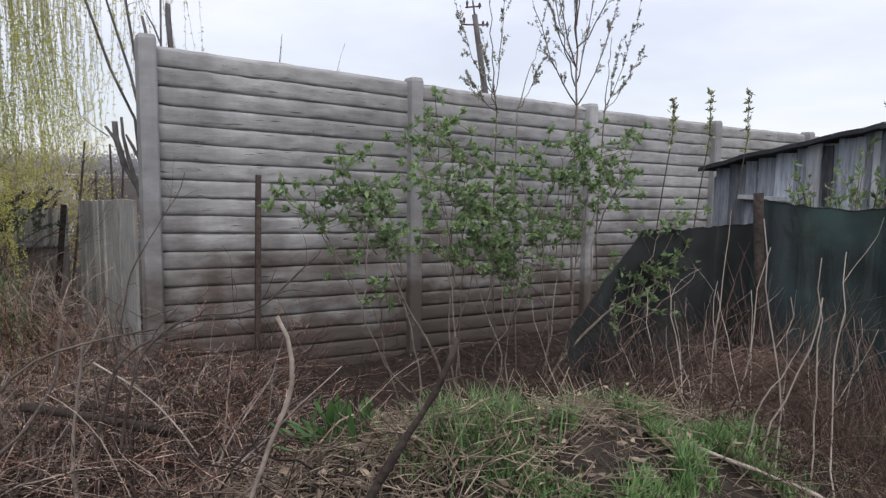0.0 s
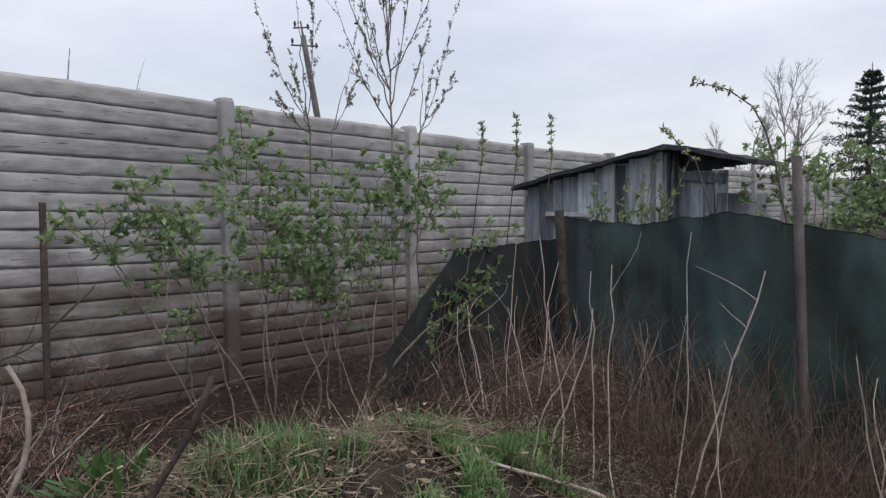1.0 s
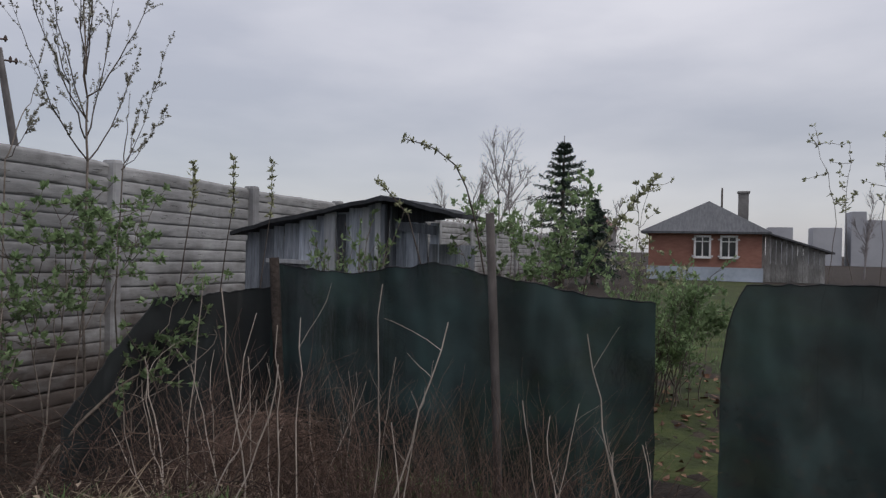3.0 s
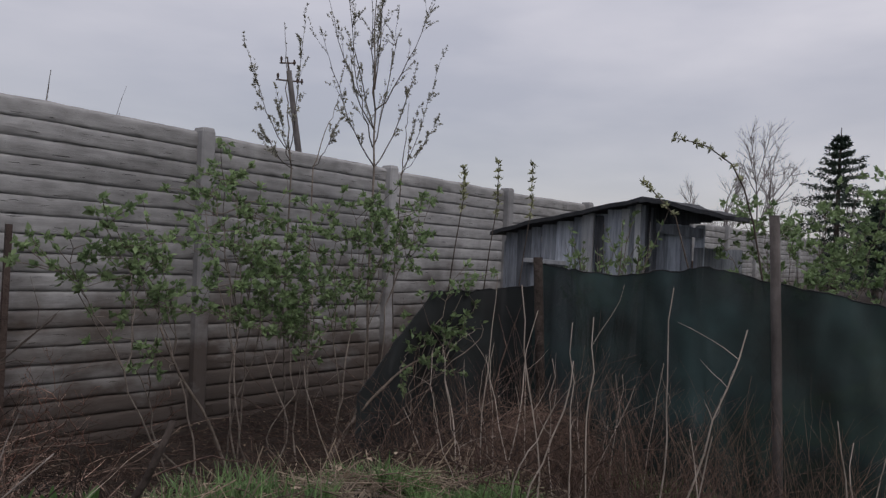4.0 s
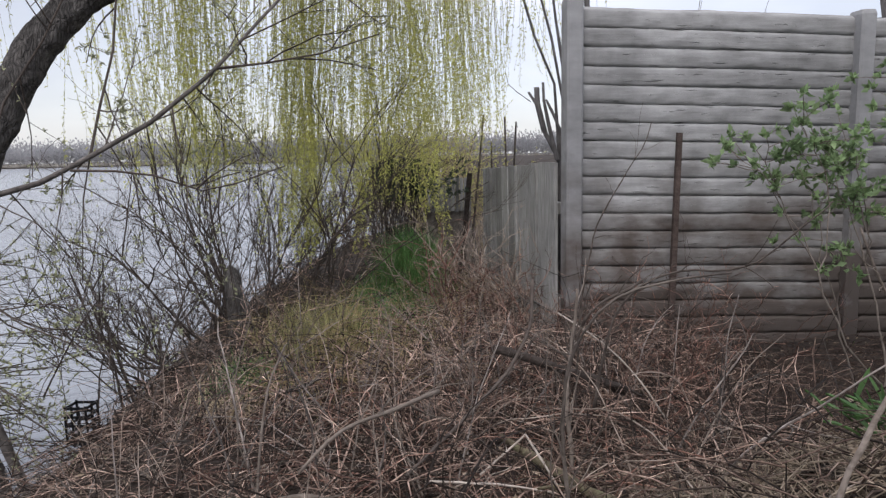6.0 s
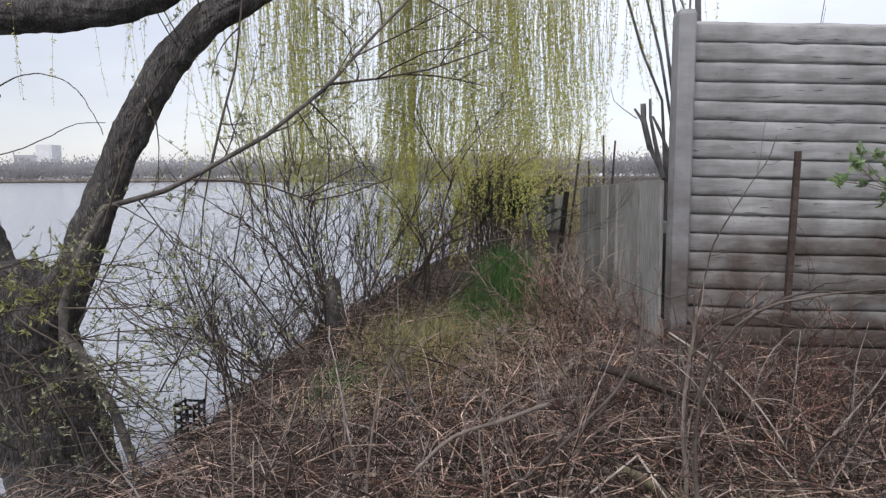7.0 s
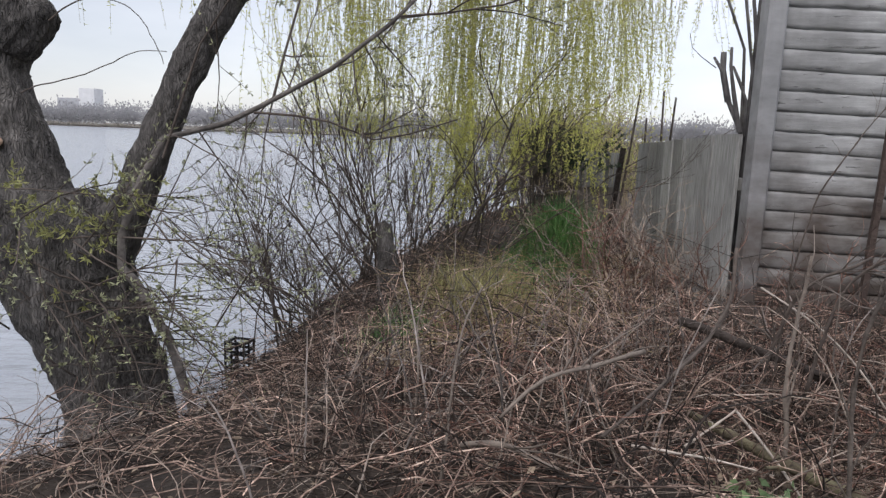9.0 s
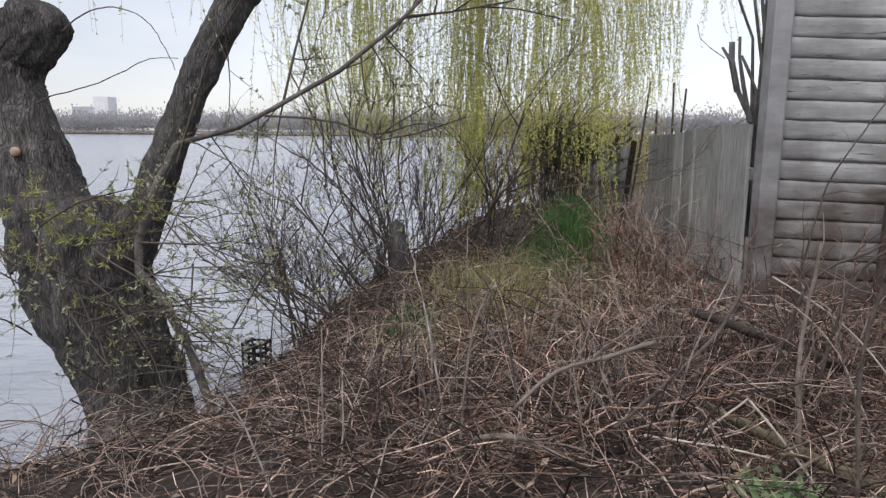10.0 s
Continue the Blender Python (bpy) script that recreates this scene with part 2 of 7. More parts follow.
WHITE = mat("white_paint", [(0.66, 0.66, 0.67), (0.8, 0.8, 0.8)], 10, 0.6, 0.1, 50, (1, 1, 1), 0.12, 0.05)
PLINTH = mat("pale_blue_plinth", [(0.36, 0.42, 0.50), (0.48, 0.54, 0.62)], 4, 0.85, 0.2, 40, (1, 1, 1), 0.25)
SLATE = mat("grey_corrugated_roof", [(0.075, 0.08, 0.09), (0.135, 0.14, 0.15)], 2, 0.85, 0.3, 20, (1, 6, 1), 0.3)
GREYBRICK = mat("grey_brick", [(0.17, 0.165, 0.165), (0.27, 0.265, 0.26)], 4, 0.9, 0.3, 30, (1, 1, 2), 0.25)
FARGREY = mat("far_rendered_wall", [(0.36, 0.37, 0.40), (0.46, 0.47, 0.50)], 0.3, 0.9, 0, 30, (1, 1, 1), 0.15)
RUST = mat("rusty_iron", [(0.05, 0.035, 0.03), (0.10, 0.075, 0.065)], 20, 0.85, 0.4, 70, (1, 1, 1), 0.3, 0.2)
BLACK = mat("black_plastic", [(0.008, 0.009, 0.011), (0.02, 0.022, 0.026)], 10, 0.5, 0.1, 50)


def water_material():
    m = bpy.data.materials.new("pond_water")
    m.use_nodes = True
    n, k = m.node_tree.nodes, m.node_tree.links
    b = n["Principled BSDF"]
    b.inputs["Base Color"].default_value = (0.25, 0.27, 0.30, 1)
    b.inputs["Roughness"].default_value = 0.12
    b.inputs["IOR"].default_value = 1.33
    tc = n.new("ShaderNodeTexCoord")
    mp = n.new("ShaderNodeMapping")
    mp.inputs["Scale"].default_value = (1.0, 2.2, 1.0)
    mp.inputs["Rotation"].default_value = (0, 0, radians(35))
    k.new(tc.outputs["Object"], mp.inputs["Vector"])
    nz = n.new("ShaderNodeTexNoise")
    nz.inputs["Scale"].default_value, nz.inputs["Detail"].default_value = 2.6, 6
    k.new(mp.outputs["Vector"], nz.inputs["Vector"])
    bp = n.new("ShaderNodeBump")
    bp.inputs["Strength"].default_value, bp.inputs["Distance"].default_value = 0.75, 0.09
    k.new(nz.outputs["Fac"], bp.inputs["Height"])
    k.new(bp.outputs["Normal"], b.inputs["Normal"])
    return m


def net_material(name, dark, pale, open_low, open_high):
    """Shading net: woven threads with fine open gaps between them."""
    m = bpy.data.materials.new(name)
    m.use_nodes = True
    n, k = m.node_tree.nodes, m.node_tree.links
    b = n["Principled BSDF"]
    b.inputs["Roughness"].default_value = 0.75
    tc = n.new("ShaderNodeTexCoord")
    nz = n.new("ShaderNodeTexNoise")
    nz.inputs["Scale"].default_value, nz.inputs["Detail"].default_value = 2.5, 5
    k.new(tc.outputs["Object"], nz.inputs["Vector"])
    rp = n.new("ShaderNodeValToRGB")
    rp.color_ramp.elements[0].position, rp.color_ramp.elements[0].color = 0.36, (*dark, 1)
    rp.color_ramp.elements[1].position, rp.color_ramp.elements[1].color = 0.7, (*pale, 1)
    k.new(nz.outputs["Fac"], rp.inputs["Fac"])
    k.new(rp.outputs["Color"], b.inputs["Base Color"])
    wv = n.new("ShaderNodeTexWave")
    wv.inputs["Scale"].default_value, wv.inputs["Distortion"].default_value = 60, 1.0
    wv.bands_direction = "Z"
    k.new(tc.outputs["Object"], wv.inputs["Vector"])
    th = n.new("ShaderNodeMapRange")
    th.inputs["To Min"].default_value, th.inputs["To Max"].default_value = open_low, open_high
    k.new(wv.outputs["Fac"], th.inputs["Value"])
    t = n.new("ShaderNodeBsdfTransparent")
    mx = n.new("ShaderNodeMixShader")
    k.new(th.outputs["Result"], mx.inputs["Fac"])
    k.new(b.outputs["BSDF"], mx.inputs[1])
    k.new(t.outputs["BSDF"], mx.inputs[2])
    k.new(mx.outputs["Shader"], n["Material Output"].inputs["Surface"])
    return m


def glass_material():
    m = bpy.data.materials.new("window_glass")
    m.use_nodes = True
    b = m.node_tree.nodes["Principled BSDF"]
    b.inputs["Base Color"].default_value = (0.02, 0.025, 0.03, 1)
    b.inputs["Roughness"].default_value = 0.05
    return m


WATER, GLASS = water_material(), glass_material()
NET = net_material("green_shade_net", (0.0055, 0.0135, 0.013), (0.021, 0.052, 0.052), 0.02, 0.14)
BLACKNET = net_material("black_shade_net", (0.004, 0.005, 0.006), (0.013, 0.019, 0.02), 0.0, 0.05)


# ---- mesh helpers ----
class Soup:
    """Gathers vertices and four- or three-sided faces, in world metres, for one mesh."""

    def __init__(self):
        self.v, self.q, self.t, self.n = [], [], [], 0

    def add(self, v, quads=None, tris=None):
        v = np.asarray(v, float).reshape(-1, 3)
        if quads is not None and len(quads):
            self.q.append(np.asarray(quads, int).reshape(-1, 4) + self.n)
        if tris is not None and len(tris):
            self.t.append(np.asarray(tris, int).reshape(-1, 3) + self.n)
        self.v.append(v)
        self.n += len(v)

    def tubes(self, P, R, sides=3):
        """P: (tubes, points, 3); R: radii (tubes, points)."""
        P, R = np.asarray(P, float), np.asarray(R, float)
        if P.ndim == 2:
            P, R = P[None], R[None]
        N, n, _ = P.shape
        T = np.gradient(P, axis=1)
        T /= np.linalg.norm(T, axis=2, keepdims=True) + 1e-9
        ref = np.where(np.abs(T.mean(1, keepdims=True)[..., 2:3]) > 0.75, [[[1.0, 0.1, 0]]], [[[0.1, 0.05, 1.0]]])
        U = np.cross(T, np.broadcast_to(ref, T.shape))
        U /= np.linalg.norm(U, axis=2, keepdims=True) + 1e-9
        V = np.cross(T, U)
        a = np.arange(sides) * 2 * np.pi / sides
        ring = P[:, :, None, :] + R[:, :, None, None] * (np.cos(a)[:, None] * U[:, :, None, :] + np.sin(a)[:, None] * V[:, :, None, :])
        i, j, s = np.meshgrid(np.arange(N), np.arange(n - 1), np.arange(sides), indexing="ij")
        s2 = (s + 1) % sides
        at = lambda jj, ss: (i * n + jj) * sides + ss
        q = np.stack([at(j, s), at(j, s2), at(j + 1, s2), at(j + 1, s)], -1).reshape(-1, 4)
        self.add(ring, q)

    def leaves(self, C, D, W, length, width, cup=0.25):
        """Diamond leaves folded on the midrib: base C, direction D, sideways W (all (n, 3))."""
        C, D, W = (np.asarray(x, float) for x in (C, D, W))
        D = D / (np.linalg.norm(D, axis=1, keepdims=True) + 1e-9)
        W = W - D * (W * D).sum(1, keepdims=True)
        W = W / (np.linalg.norm(W, axis=1, keepdims=True) + 1e-9)
        Nn = np.cross(D, W)
        length, width = np.broadcast_to(length, len(C))[:, None], np.broadcast_to(width, len(C))[:, None]
        mid = C + D * length * 0.45 + Nn * width * cup
        v = np.stack([C, mid - W * width * 0.5, C + D * length, mid + W * width * 0.5], 1)
        k = np.arange(len(C))[:, None] * 4
        self.add(v, None, np.concatenate([k + [0, 1, 2], k + [0, 2, 3]]))

    def box(self, c, s, rz=0.0, rx=0.0, ry=0.0, taper=1.0):
        """Box with slightly eased top; c is the centre, s the full size."""
        x, y, z = (k / 2 for k in s)
        v = [(sx * x * (taper if sz > 0 else 1), sy * y * (taper if sz > 0 else 1), sz * z) for sz in (-1, 1) for sx, sy in ((-1, -1), (1, -1), (1, 1), (-1, 1))]
        m = Euler((rx, ry, rz)).to_matrix()
        v = [m @ Vector(p) + Vector(c) for p in v]
        self.add(v, [(3, 2, 1, 0), (4, 5, 6, 7), (0, 1, 5, 4), (1, 2, 6, 5), (2, 3, 7, 6), (3, 0, 4, 7)])

    def grid(self, pts):
        """A sheet from an array of points (rows, columns, 3)."""
        pts = np.asarray(pts, float)
        a, b, _ = pts.shape
        i, j = np.meshgrid(np.arange(a - 1), np.arange(b - 1), indexing="ij")
        self.add(pts, np.stack([i * b + j, i * b + j + 1, (i + 1) * b + j + 1, (i + 1) * b + j], -1).reshape(-1, 4))

    def roughen(self, amp, scale, seed=0.0):
        for i, block in enumerate(self.v):
            self.v[i] = np.array([p + amp * np.array(noise.noise_vector(Vector(p) * scale + Vector((seed, 0, 0)))) for p in block])

    def mesh(self, name, smooth=True):
        me = bpy.data.meshes.new(name)
        v = np.concatenate(self.v)
        q = np.concatenate(self.q) if self.q else np.zeros((0, 4), int)
        t = np.concatenate(self.t) if self.t else np.zeros((0, 3), int)
        me.vertices.add(len(v))
        me.vertices.foreach_set("co", v.ravel())
        me.loops.add(q.size + t.size)
        me.loops.foreach_set("vertex_index", np.concatenate([q.ravel(), t.ravel()]).astype(np.int32))
        me.polygons.add(len(q) + len(t))
        starts = np.concatenate([np.arange(len(q)) * 4, q.size + np.arange(len(t)) * 3])
        me.polygons.foreach_set("loop_start", starts.astype(np.int32))
        me.polygons.foreach_set("use_smooth", np.full(len(q) + len(t), smooth))
        me.update(calc_edges=True)
        return me


def thing(name, at, label, category, group="", kind=""):
    ob = new(name)
    ob.location = at
    ob.empty_display_size = 0.1
    return tagged(ob, label, category, group, kind)


def part(name, soup, material, parent=None, label="", smooth=True):
    """Links a soup as one mesh object; under a thing it keeps its world place."""
    ob = new(name, soup.mesh(name, smooth))
    ob.data.materials.append(material)
    if parent is not None:
        up = Vector(parent.location)
        if parent.parent is not None:
            up = Vector((0, 0, 0))
        ob.parent = parent
        ob.matrix_parent_inverse = Matrix.Translation(-up)
    if label:
        tagged(ob, label)
    return ob


def lone(name, soup, material, label, category, group="", kind="", smooth=True):
    return tagged(part(name, soup, material, None, "", smooth), label, category, group, kind)


rng = np.random.default_rng(7)


def polyline(start, way, length, n, wobble, droop=0.0, r=None):
    """A wandering line of n points."""
    r = rng if r is None else r
    d = np.array(way, float)
    d /= np.linalg.norm(d) + 1e-9
    p = np.array(start, float)
    pts = [p]
    for _ in range(n - 1):
        d = d + r.normal(0, wobble, 3)
        d[2] -= droop
        d /= np.linalg.norm(d)
        p = p + d * length / (n - 1)
        pts.append(p)
    return np.array(pts)


def branching(start, way, length, radius, level, kids, spread=0.7, wobble=0.12, droop=0.0, shrink=0.55, lines=None, lift=0.0, n=6):
    """Collects (points, radii, level) of a branching twig."""
    lines = [] if lines is None else lines
    pts = polyline(start, way, length, n, wobble, droop)
    lines.append((pts, np.linspace(radius, radius * 0.4, n), level))
    if level > 0:
        for _ in range(kids):
            f = rng.uniform(0.25, 0.98) * (n - 1)
            i = min(int(f), n - 2)
            p = pts[i] + (pts[i + 1] - pts[i]) * (f - i)
            d = pts[i + 1] - pts[i]
            d = d / np.linalg.norm(d) + rng.normal(0, spread, 3) + np.array([0, 0, lift])
            branching(p, d, length * shrink * rng.uniform(0.6, 1.2), radius * 0.5, level - 1, kids, spread, wobble, droop, shrink, lines, lift, n)
    return lines


def twig_soup(lines, sides=4, thin=3):
    s = Soup()
    for lev in sorted({l for _, _, l in lines}, reverse=True):
        g = [(p, r) for p, r, l in lines if l == lev]
        s.tubes([p for p, _ in g], [r for _, r in g], sides if lev > 0 else thin)
    return s


def leafing(lines, per, length, width, levels=(0,), cluster=1, up=0.3, spread=1.0, keep=None):
    """Leaves in clusters along the twigs of the given levels."""
    C, D = [], []
    for pts, _, lev in lines:
        if lev not in levels:
            continue
        for _ in range(per):
            f = rng.uniform(0.15, 1.0) * (len(pts) - 1)
            i = min(int(f), len(pts) - 2)
            p = pts[i] + (pts[i + 1] - pts[i]) * (f - i)
            if keep is not None and not keep(p):
                continue
            d = pts[i + 1] - pts[i]
            d = d / (np.linalg.norm(d) + 1e-9)
            for _ in range(cluster):
                C.append(p)
                D.append(d * 0.5 + rng.normal(0, spread, 3) * 0.6 + np.array([0, 0, up]))
    s = Soup()
    C, D = np.array(C), np.array(D)
    k = len(C)
    s.leaves(C, D, rng.normal(0, 1, (k, 3)), length * rng.uniform(0.6, 1.3, k), width * rng.uniform(0.7, 1.2, k))
    return s


# ---- ground, pond, far shore ----
def shore_x(y):
    """Where the bank meets the water."""
    return np.where(y > 6, np.minimum(-3.75 + 0.33 * (y - 6), 4.0 + 0.08 * (y - 30)), np.where(y > 1, -3.95 + 0.04 * (y - 1), np.where(y > -1.2, -3.95 - 0.06 * (1 - y), -4.08 - 1.0 * (-1.2 - y))))


def bumps(x, y):
    def hill(cx, cy, sx, sy, a):
        return a * np.exp(-((x - cx) / sx) ** 2 / 2 - ((y - cy) / sy) ** 2 / 2)
    return hill(0.45, -3.55, 0.75, 0.55, 0.68) + hill(-1.3, -3.2, 1.1, 0.7, 0.30) + hill(1.5, -3.5, 0.5, 0.6, 0.25) + hill(-0.6, -1.6, 1.2, 0.8, 0.12) + hill(-1.05, 1.8, 0.3, 0.45, 0.32) + hill(-0.1, -3.12, 0.32, 0.28, 0.13)


def ground_z(x, y):
    x, y = np.asarray(x, float), np.asarray(y, float)
    land = 0.12 + 0.009 * np.clip(x, 0, 45) + bumps(x, y)
    e = x - shore_x(y)
    bank = -0.9 + np.where(e > 0, 0.62 * e, 0.35 * e)
    z = np.minimum(land, np.maximum(bank, -2.2))
    far = np.clip((y - 318 + 0.15 * x) / 20, 0, 1)
    z = z * (1 - far) + 0.3 * far
    west = np.clip((-x - 520) / 30, 0, 1)
    z = z * (1 - west) + 0.3 * west
    south = np.clip((-y - 50) / 20, 0, 1)
    return z * (1 - south) + 0.3 * south


def steps_between(lo, a, b, hi, fine, n):
    left = a - np.geomspace(0.2, a - lo, n)[::-1]
    right = b + np.geomspace(0.2, hi - b, n)
    return np.concatenate([left, np.arange(a, b, fine), right])


gx = steps_between(-2400, -7.0, 5.0, 2400, 0.1, 46)
gy = steps_between(-2400, -6.0, 4.5, 2400, 0.1, 46)
GX, GY = np.meshgrid(gx, gy, indexing="ij")
GZ = ground_z(GX, GY)
near = (np.abs(GX) < 9) & (np.abs(GY) < 8)
rough_g = np.zeros_like(GZ)
for i, j in zip(*np.nonzero(near)):
    rough_g[i, j] = 0.05 * noise.noise(Vector((GX[i, j] * 1.7, GY[i, j] * 1.7, 0))) + 0.03 * noise.noise(Vector((GX[i, j] * 6, GY[i, j] * 6, 3)))
s = Soup()
s.grid(np.stack([GX, GY, GZ + rough_g], -1).transpose(1, 0, 2))
lone("ground", s, SOIL, "dark soil with dead leaves and plant litter", "ground", kind="structure")

s = Soup()
ys = np.concatenate([np.linspace(-70, -6, 9), np.linspace(-5, 12, 35), np.linspace(15, 345, 24)])
s.grid([[(-560 + f * (shore_x(y) + 0.9 + 560), y, -0.9) for f in (0, 0.5, 0.9, 0.985, 0.995, 1.0)] for y in ys])
lone("water", s, WATER, "grey rippled pond water under an overcast sky", "pond", kind="structure")

# ---- lawn beyond the net ----
s = Soup()
lx, ly = np.linspace(3.7, 32.5, 70), np.linspace(0, 1, 16)
LG = [[(x, -3.2 - 0.35 * math.sin(x * 0.9) - (4.5 + 0.5 * math.sin(x * 1.7)) * f * (0.55 + 0.45 * min(1, max(0, x - 8) / 8)), float(ground_z(x, -5)) + 0.02 * noise.noise(Vector((x * 2, f * 9, 0))) + 0.012) for f in ly] for x in lx]
s.grid(np.array(LG)[:, ::-1])
lone("lawn_ground", s, mat("mossy_lawn", [(0.022, 0.027, 0.010), (0.042, 0.056, 0.016), (0.085, 0.09, 0.03)], 3, 0.95, 0.8, 30, (1, 1, 1), 0.3), "uneven green lawn between the net and the house", "lawn", kind="structure")


# ---- concrete fence ----
BAY = 2.06
POST_TOP = [2.565, 2.475, 2.41, 2.36, 2.33, 2.305, 2.285, 2.265, 2.25, 2.235, 2.225, 2.215, 2.205]


def fence_post(k, fence):
    s = Soup()
    x, top = BAY * k - (0.01 if k == 0 else 0), POST_TOP[k]
    w, d = 0.056, 0.075
    prof = [(-w, -d + 0.015), (-w + 0.015, -d), (w - 0.015, -d), (w, -d + 0.015), (w, d), (-w, d)]
    zs = [-0.4, 0.4, 1.2, 1.9, top - 0.03, top]
    rings = []
    for z in zs:
        f = 0.86 if z == top else 1.0
        rings.append([(x + px * f, py * f - 0.015, z) for px, py in prof])
    n = len(prof)
    q = [(i * n + j, i * n + (j + 1) % n, (i + 1) * n + (j + 1) % n, (i + 1) * n + j) for i in range(len(zs) - 1) for j in range(n)]
    b = (len(zs) - 1) * n
    s.add(np.array(rings).reshape(-1, 3), q + [(b, b + 1, b + 2, b + 5), (b + 2, b + 3, b + 4, b + 5)])
    part("post", s, POSTC, fence, smooth=False)


def fence_panel(k, row, fence):
    """One slab, half a metre high, cast as four stacked logs."""
    s = Soup()
    x0, x1 = BAY * k + 0.05, BAY * (k + 1) - 0.05
    t0 = POST_TOP[k] - (0.065 if k == 0 else 0.05)
    t1 = POST_TOP[k + 1] - 0.035
    cols = 64 if k < 2 else 40
    us = np.linspace(0, 1, cols)
    rows = []
    for log in range(4):
        for a in (0.0, 0.03, 0.08, 0.2, 0.4, 0.6, 0.8, 0.92, 0.97, 1.0):
            line = []
            for u in us:
                x = x0 + (x1 - x0) * u
                top = t0 + (t1 - t0) * u
                seed = row * 4 + log + k * 20
                wav = 0.007 * noise.noise(Vector((x * 2.2, seed * 3.1, 0.5))) + 0.004 * noise.noise(Vector((x * 9, seed * 3.1, 2)))
                z = top - row * 0.5 - (log + a) * 0.125 + wav
                bul = 1 - abs(2 * a - 1) ** 9 - 0.10 * abs(2 * a - 1) ** 2
                knot = 0.024 * max(0, noise.noise(Vector((x * 7.5, seed * 7.3, a * 2.6))) - 0.12) - 0.010 * max(0, noise.noise(Vector((x * 11, seed * 5.1, a * 3.3))) - 0.25)
                y = 0.008 - 0.018 * bul - knot * bul
                line.append((x, y, z))
            rows.append(line)
    rows.insert(0, [(p[0], 0.022, p[2] + 0.012) for p in rows[0]])
    rows.append([(p[0], 0.022, p[2] - 0.012) for p in rows[-1]])
    front = np.array(rows)
    s.grid(front[::-1])
    back = np.array([[(p[0], 0.045, p[2]) for p in front[0]], [(p[0], 0.045, p[2]) for p in front[-1]]])
    s.grid(back)
    s.grid([[tuple(p) for p in front[0]], [(p[0], 0.045, p[2]) for p in front[0]]])
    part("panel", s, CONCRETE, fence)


fence = thing("concrete_fence", (0, 0, 0.1), "grey precast concrete fence with panels cast like stacked logs", "fence")
for k in range(len(POST_TOP)):
    fence_post(k, fence)
for k in range(len(POST_TOP) - 1):
    for row in range(5):
        fence_panel(k, row, fence)


# ---- old board fence behind the corner post ----
boards = thing("board_fence", (-0.1, 1.7, 0.0), "old weathered grey board fence running from the concrete post", "fence")
EDGES = [0.11, 0.60, 0.80, 1.20, 1.27, 1.33, 1.66, 1.94, 2.24, 2.55, 2.80, 3.08]
for y0, y1 in zip(EDGES, EDGES[1:]):
    w, yc = y1 - y0, (y0 + y1) / 2
    top = 1.485 - 0.035 * yc + float(rng.uniform(-0.008, 0.008))
    s = Soup()
    s.box((-0.09 - 0.012 * yc + float(rng.uniform(-0.01, 0.01)), yc, (top - 0.15) / 2), (0.024 if w > 0.1 else 0.045, w - 0.006, top + 0.15), rz=float(rng.normal(0.01, 0.012)), rx=float(rng.normal(0, 0.005)), ry=float(rng.normal(0, 0.006)))
    part("board", s, GREYWOOD, boards, smooth=False)
for z in (0.45, 1.15):
    s = Soup()
    s.box((-0.06, 1.6, z), (0.05, 2.9, 0.08), rz=0.012)
    part("rail", s, GREYWOOD, boards, smooth=False)
s = Soup()
s.box((-0.315, 3.4, 0.55), (0.055, 0.06, 1.56), ry=0.10)
part("post", s, DARKSTICK, boards, "dark leaning wooden post", smooth=False)

PANELWOOD = mat("brown_grey_boards", [(0.13, 0.115, 0.10), (0.26, 0.232, 0.205)], 10, 0.9, 0.5, 40, (5, 5, 0.5), 0.3, 0.3)
slats = thing("slatted_panel", (-0.45, 3.7, 0.0), "short panel of narrow grey slats above brown boards", "fence")
for k in range(11):
    s = Soup()
    s.box((-0.70 + k * 0.05, 3.72 + float(rng.uniform(-0.005, 0.005)), 1.06), (0.042, 0.018, 0.42 + float(rng.uniform(-0.02, 0.02))), ry=float(rng.normal(0.03, 0.01)))
    part("slat", s, GREYWOOD, slats, smooth=False)
for k in range(4):
    s = Soup()
    s.box((-0.66 + k * 0.14, 3.76, 0.38), (0.13, 0.02, 1.0), ry=float(rng.normal(0, 0.02)))
    part("board", s, PANELWOOD, slats, "brown board", smooth=False)


# ---- shed behind the net ----
SX = 4.7
# For dark boards, and for the shade filled in beneath the roof.
DARKBOARD = mat("dark_and_shade_boards", [(0.03, 0.033, 0.04), (0.075, 0.08, 0.092)], 10, 0.9, 0.4, 40, (5, 5, 0.5), 0.3, 0.2)
POLEWOOD = mat("pole_wood", [(0.075, 0.07, 0.07), (0.15, 0.142, 0.142)], 6, 0.9, 0.4, 30, (1, 1, 0.3), 0.3)
PALEPLANK = mat("pale_plank", [(0.34, 0.36, 0.39), (0.52, 0.54, 0.57)], 8, 0.85, 0.3, 40, (5, 5, 0.5), 0.25, 0.1)
shed = thing("shed", (SX + 0.8, -2.0, 0.1), "small grey board shed with a low black felt roof", "shed")


def shed_roof_z(y):
    return 1.80 + (2.09 - 1.80) * (y + 1.1) / (-2.53 + 1.1) if y > -2.53 else 2.09 - 0.16 * (-2.53 - y) / 0.74


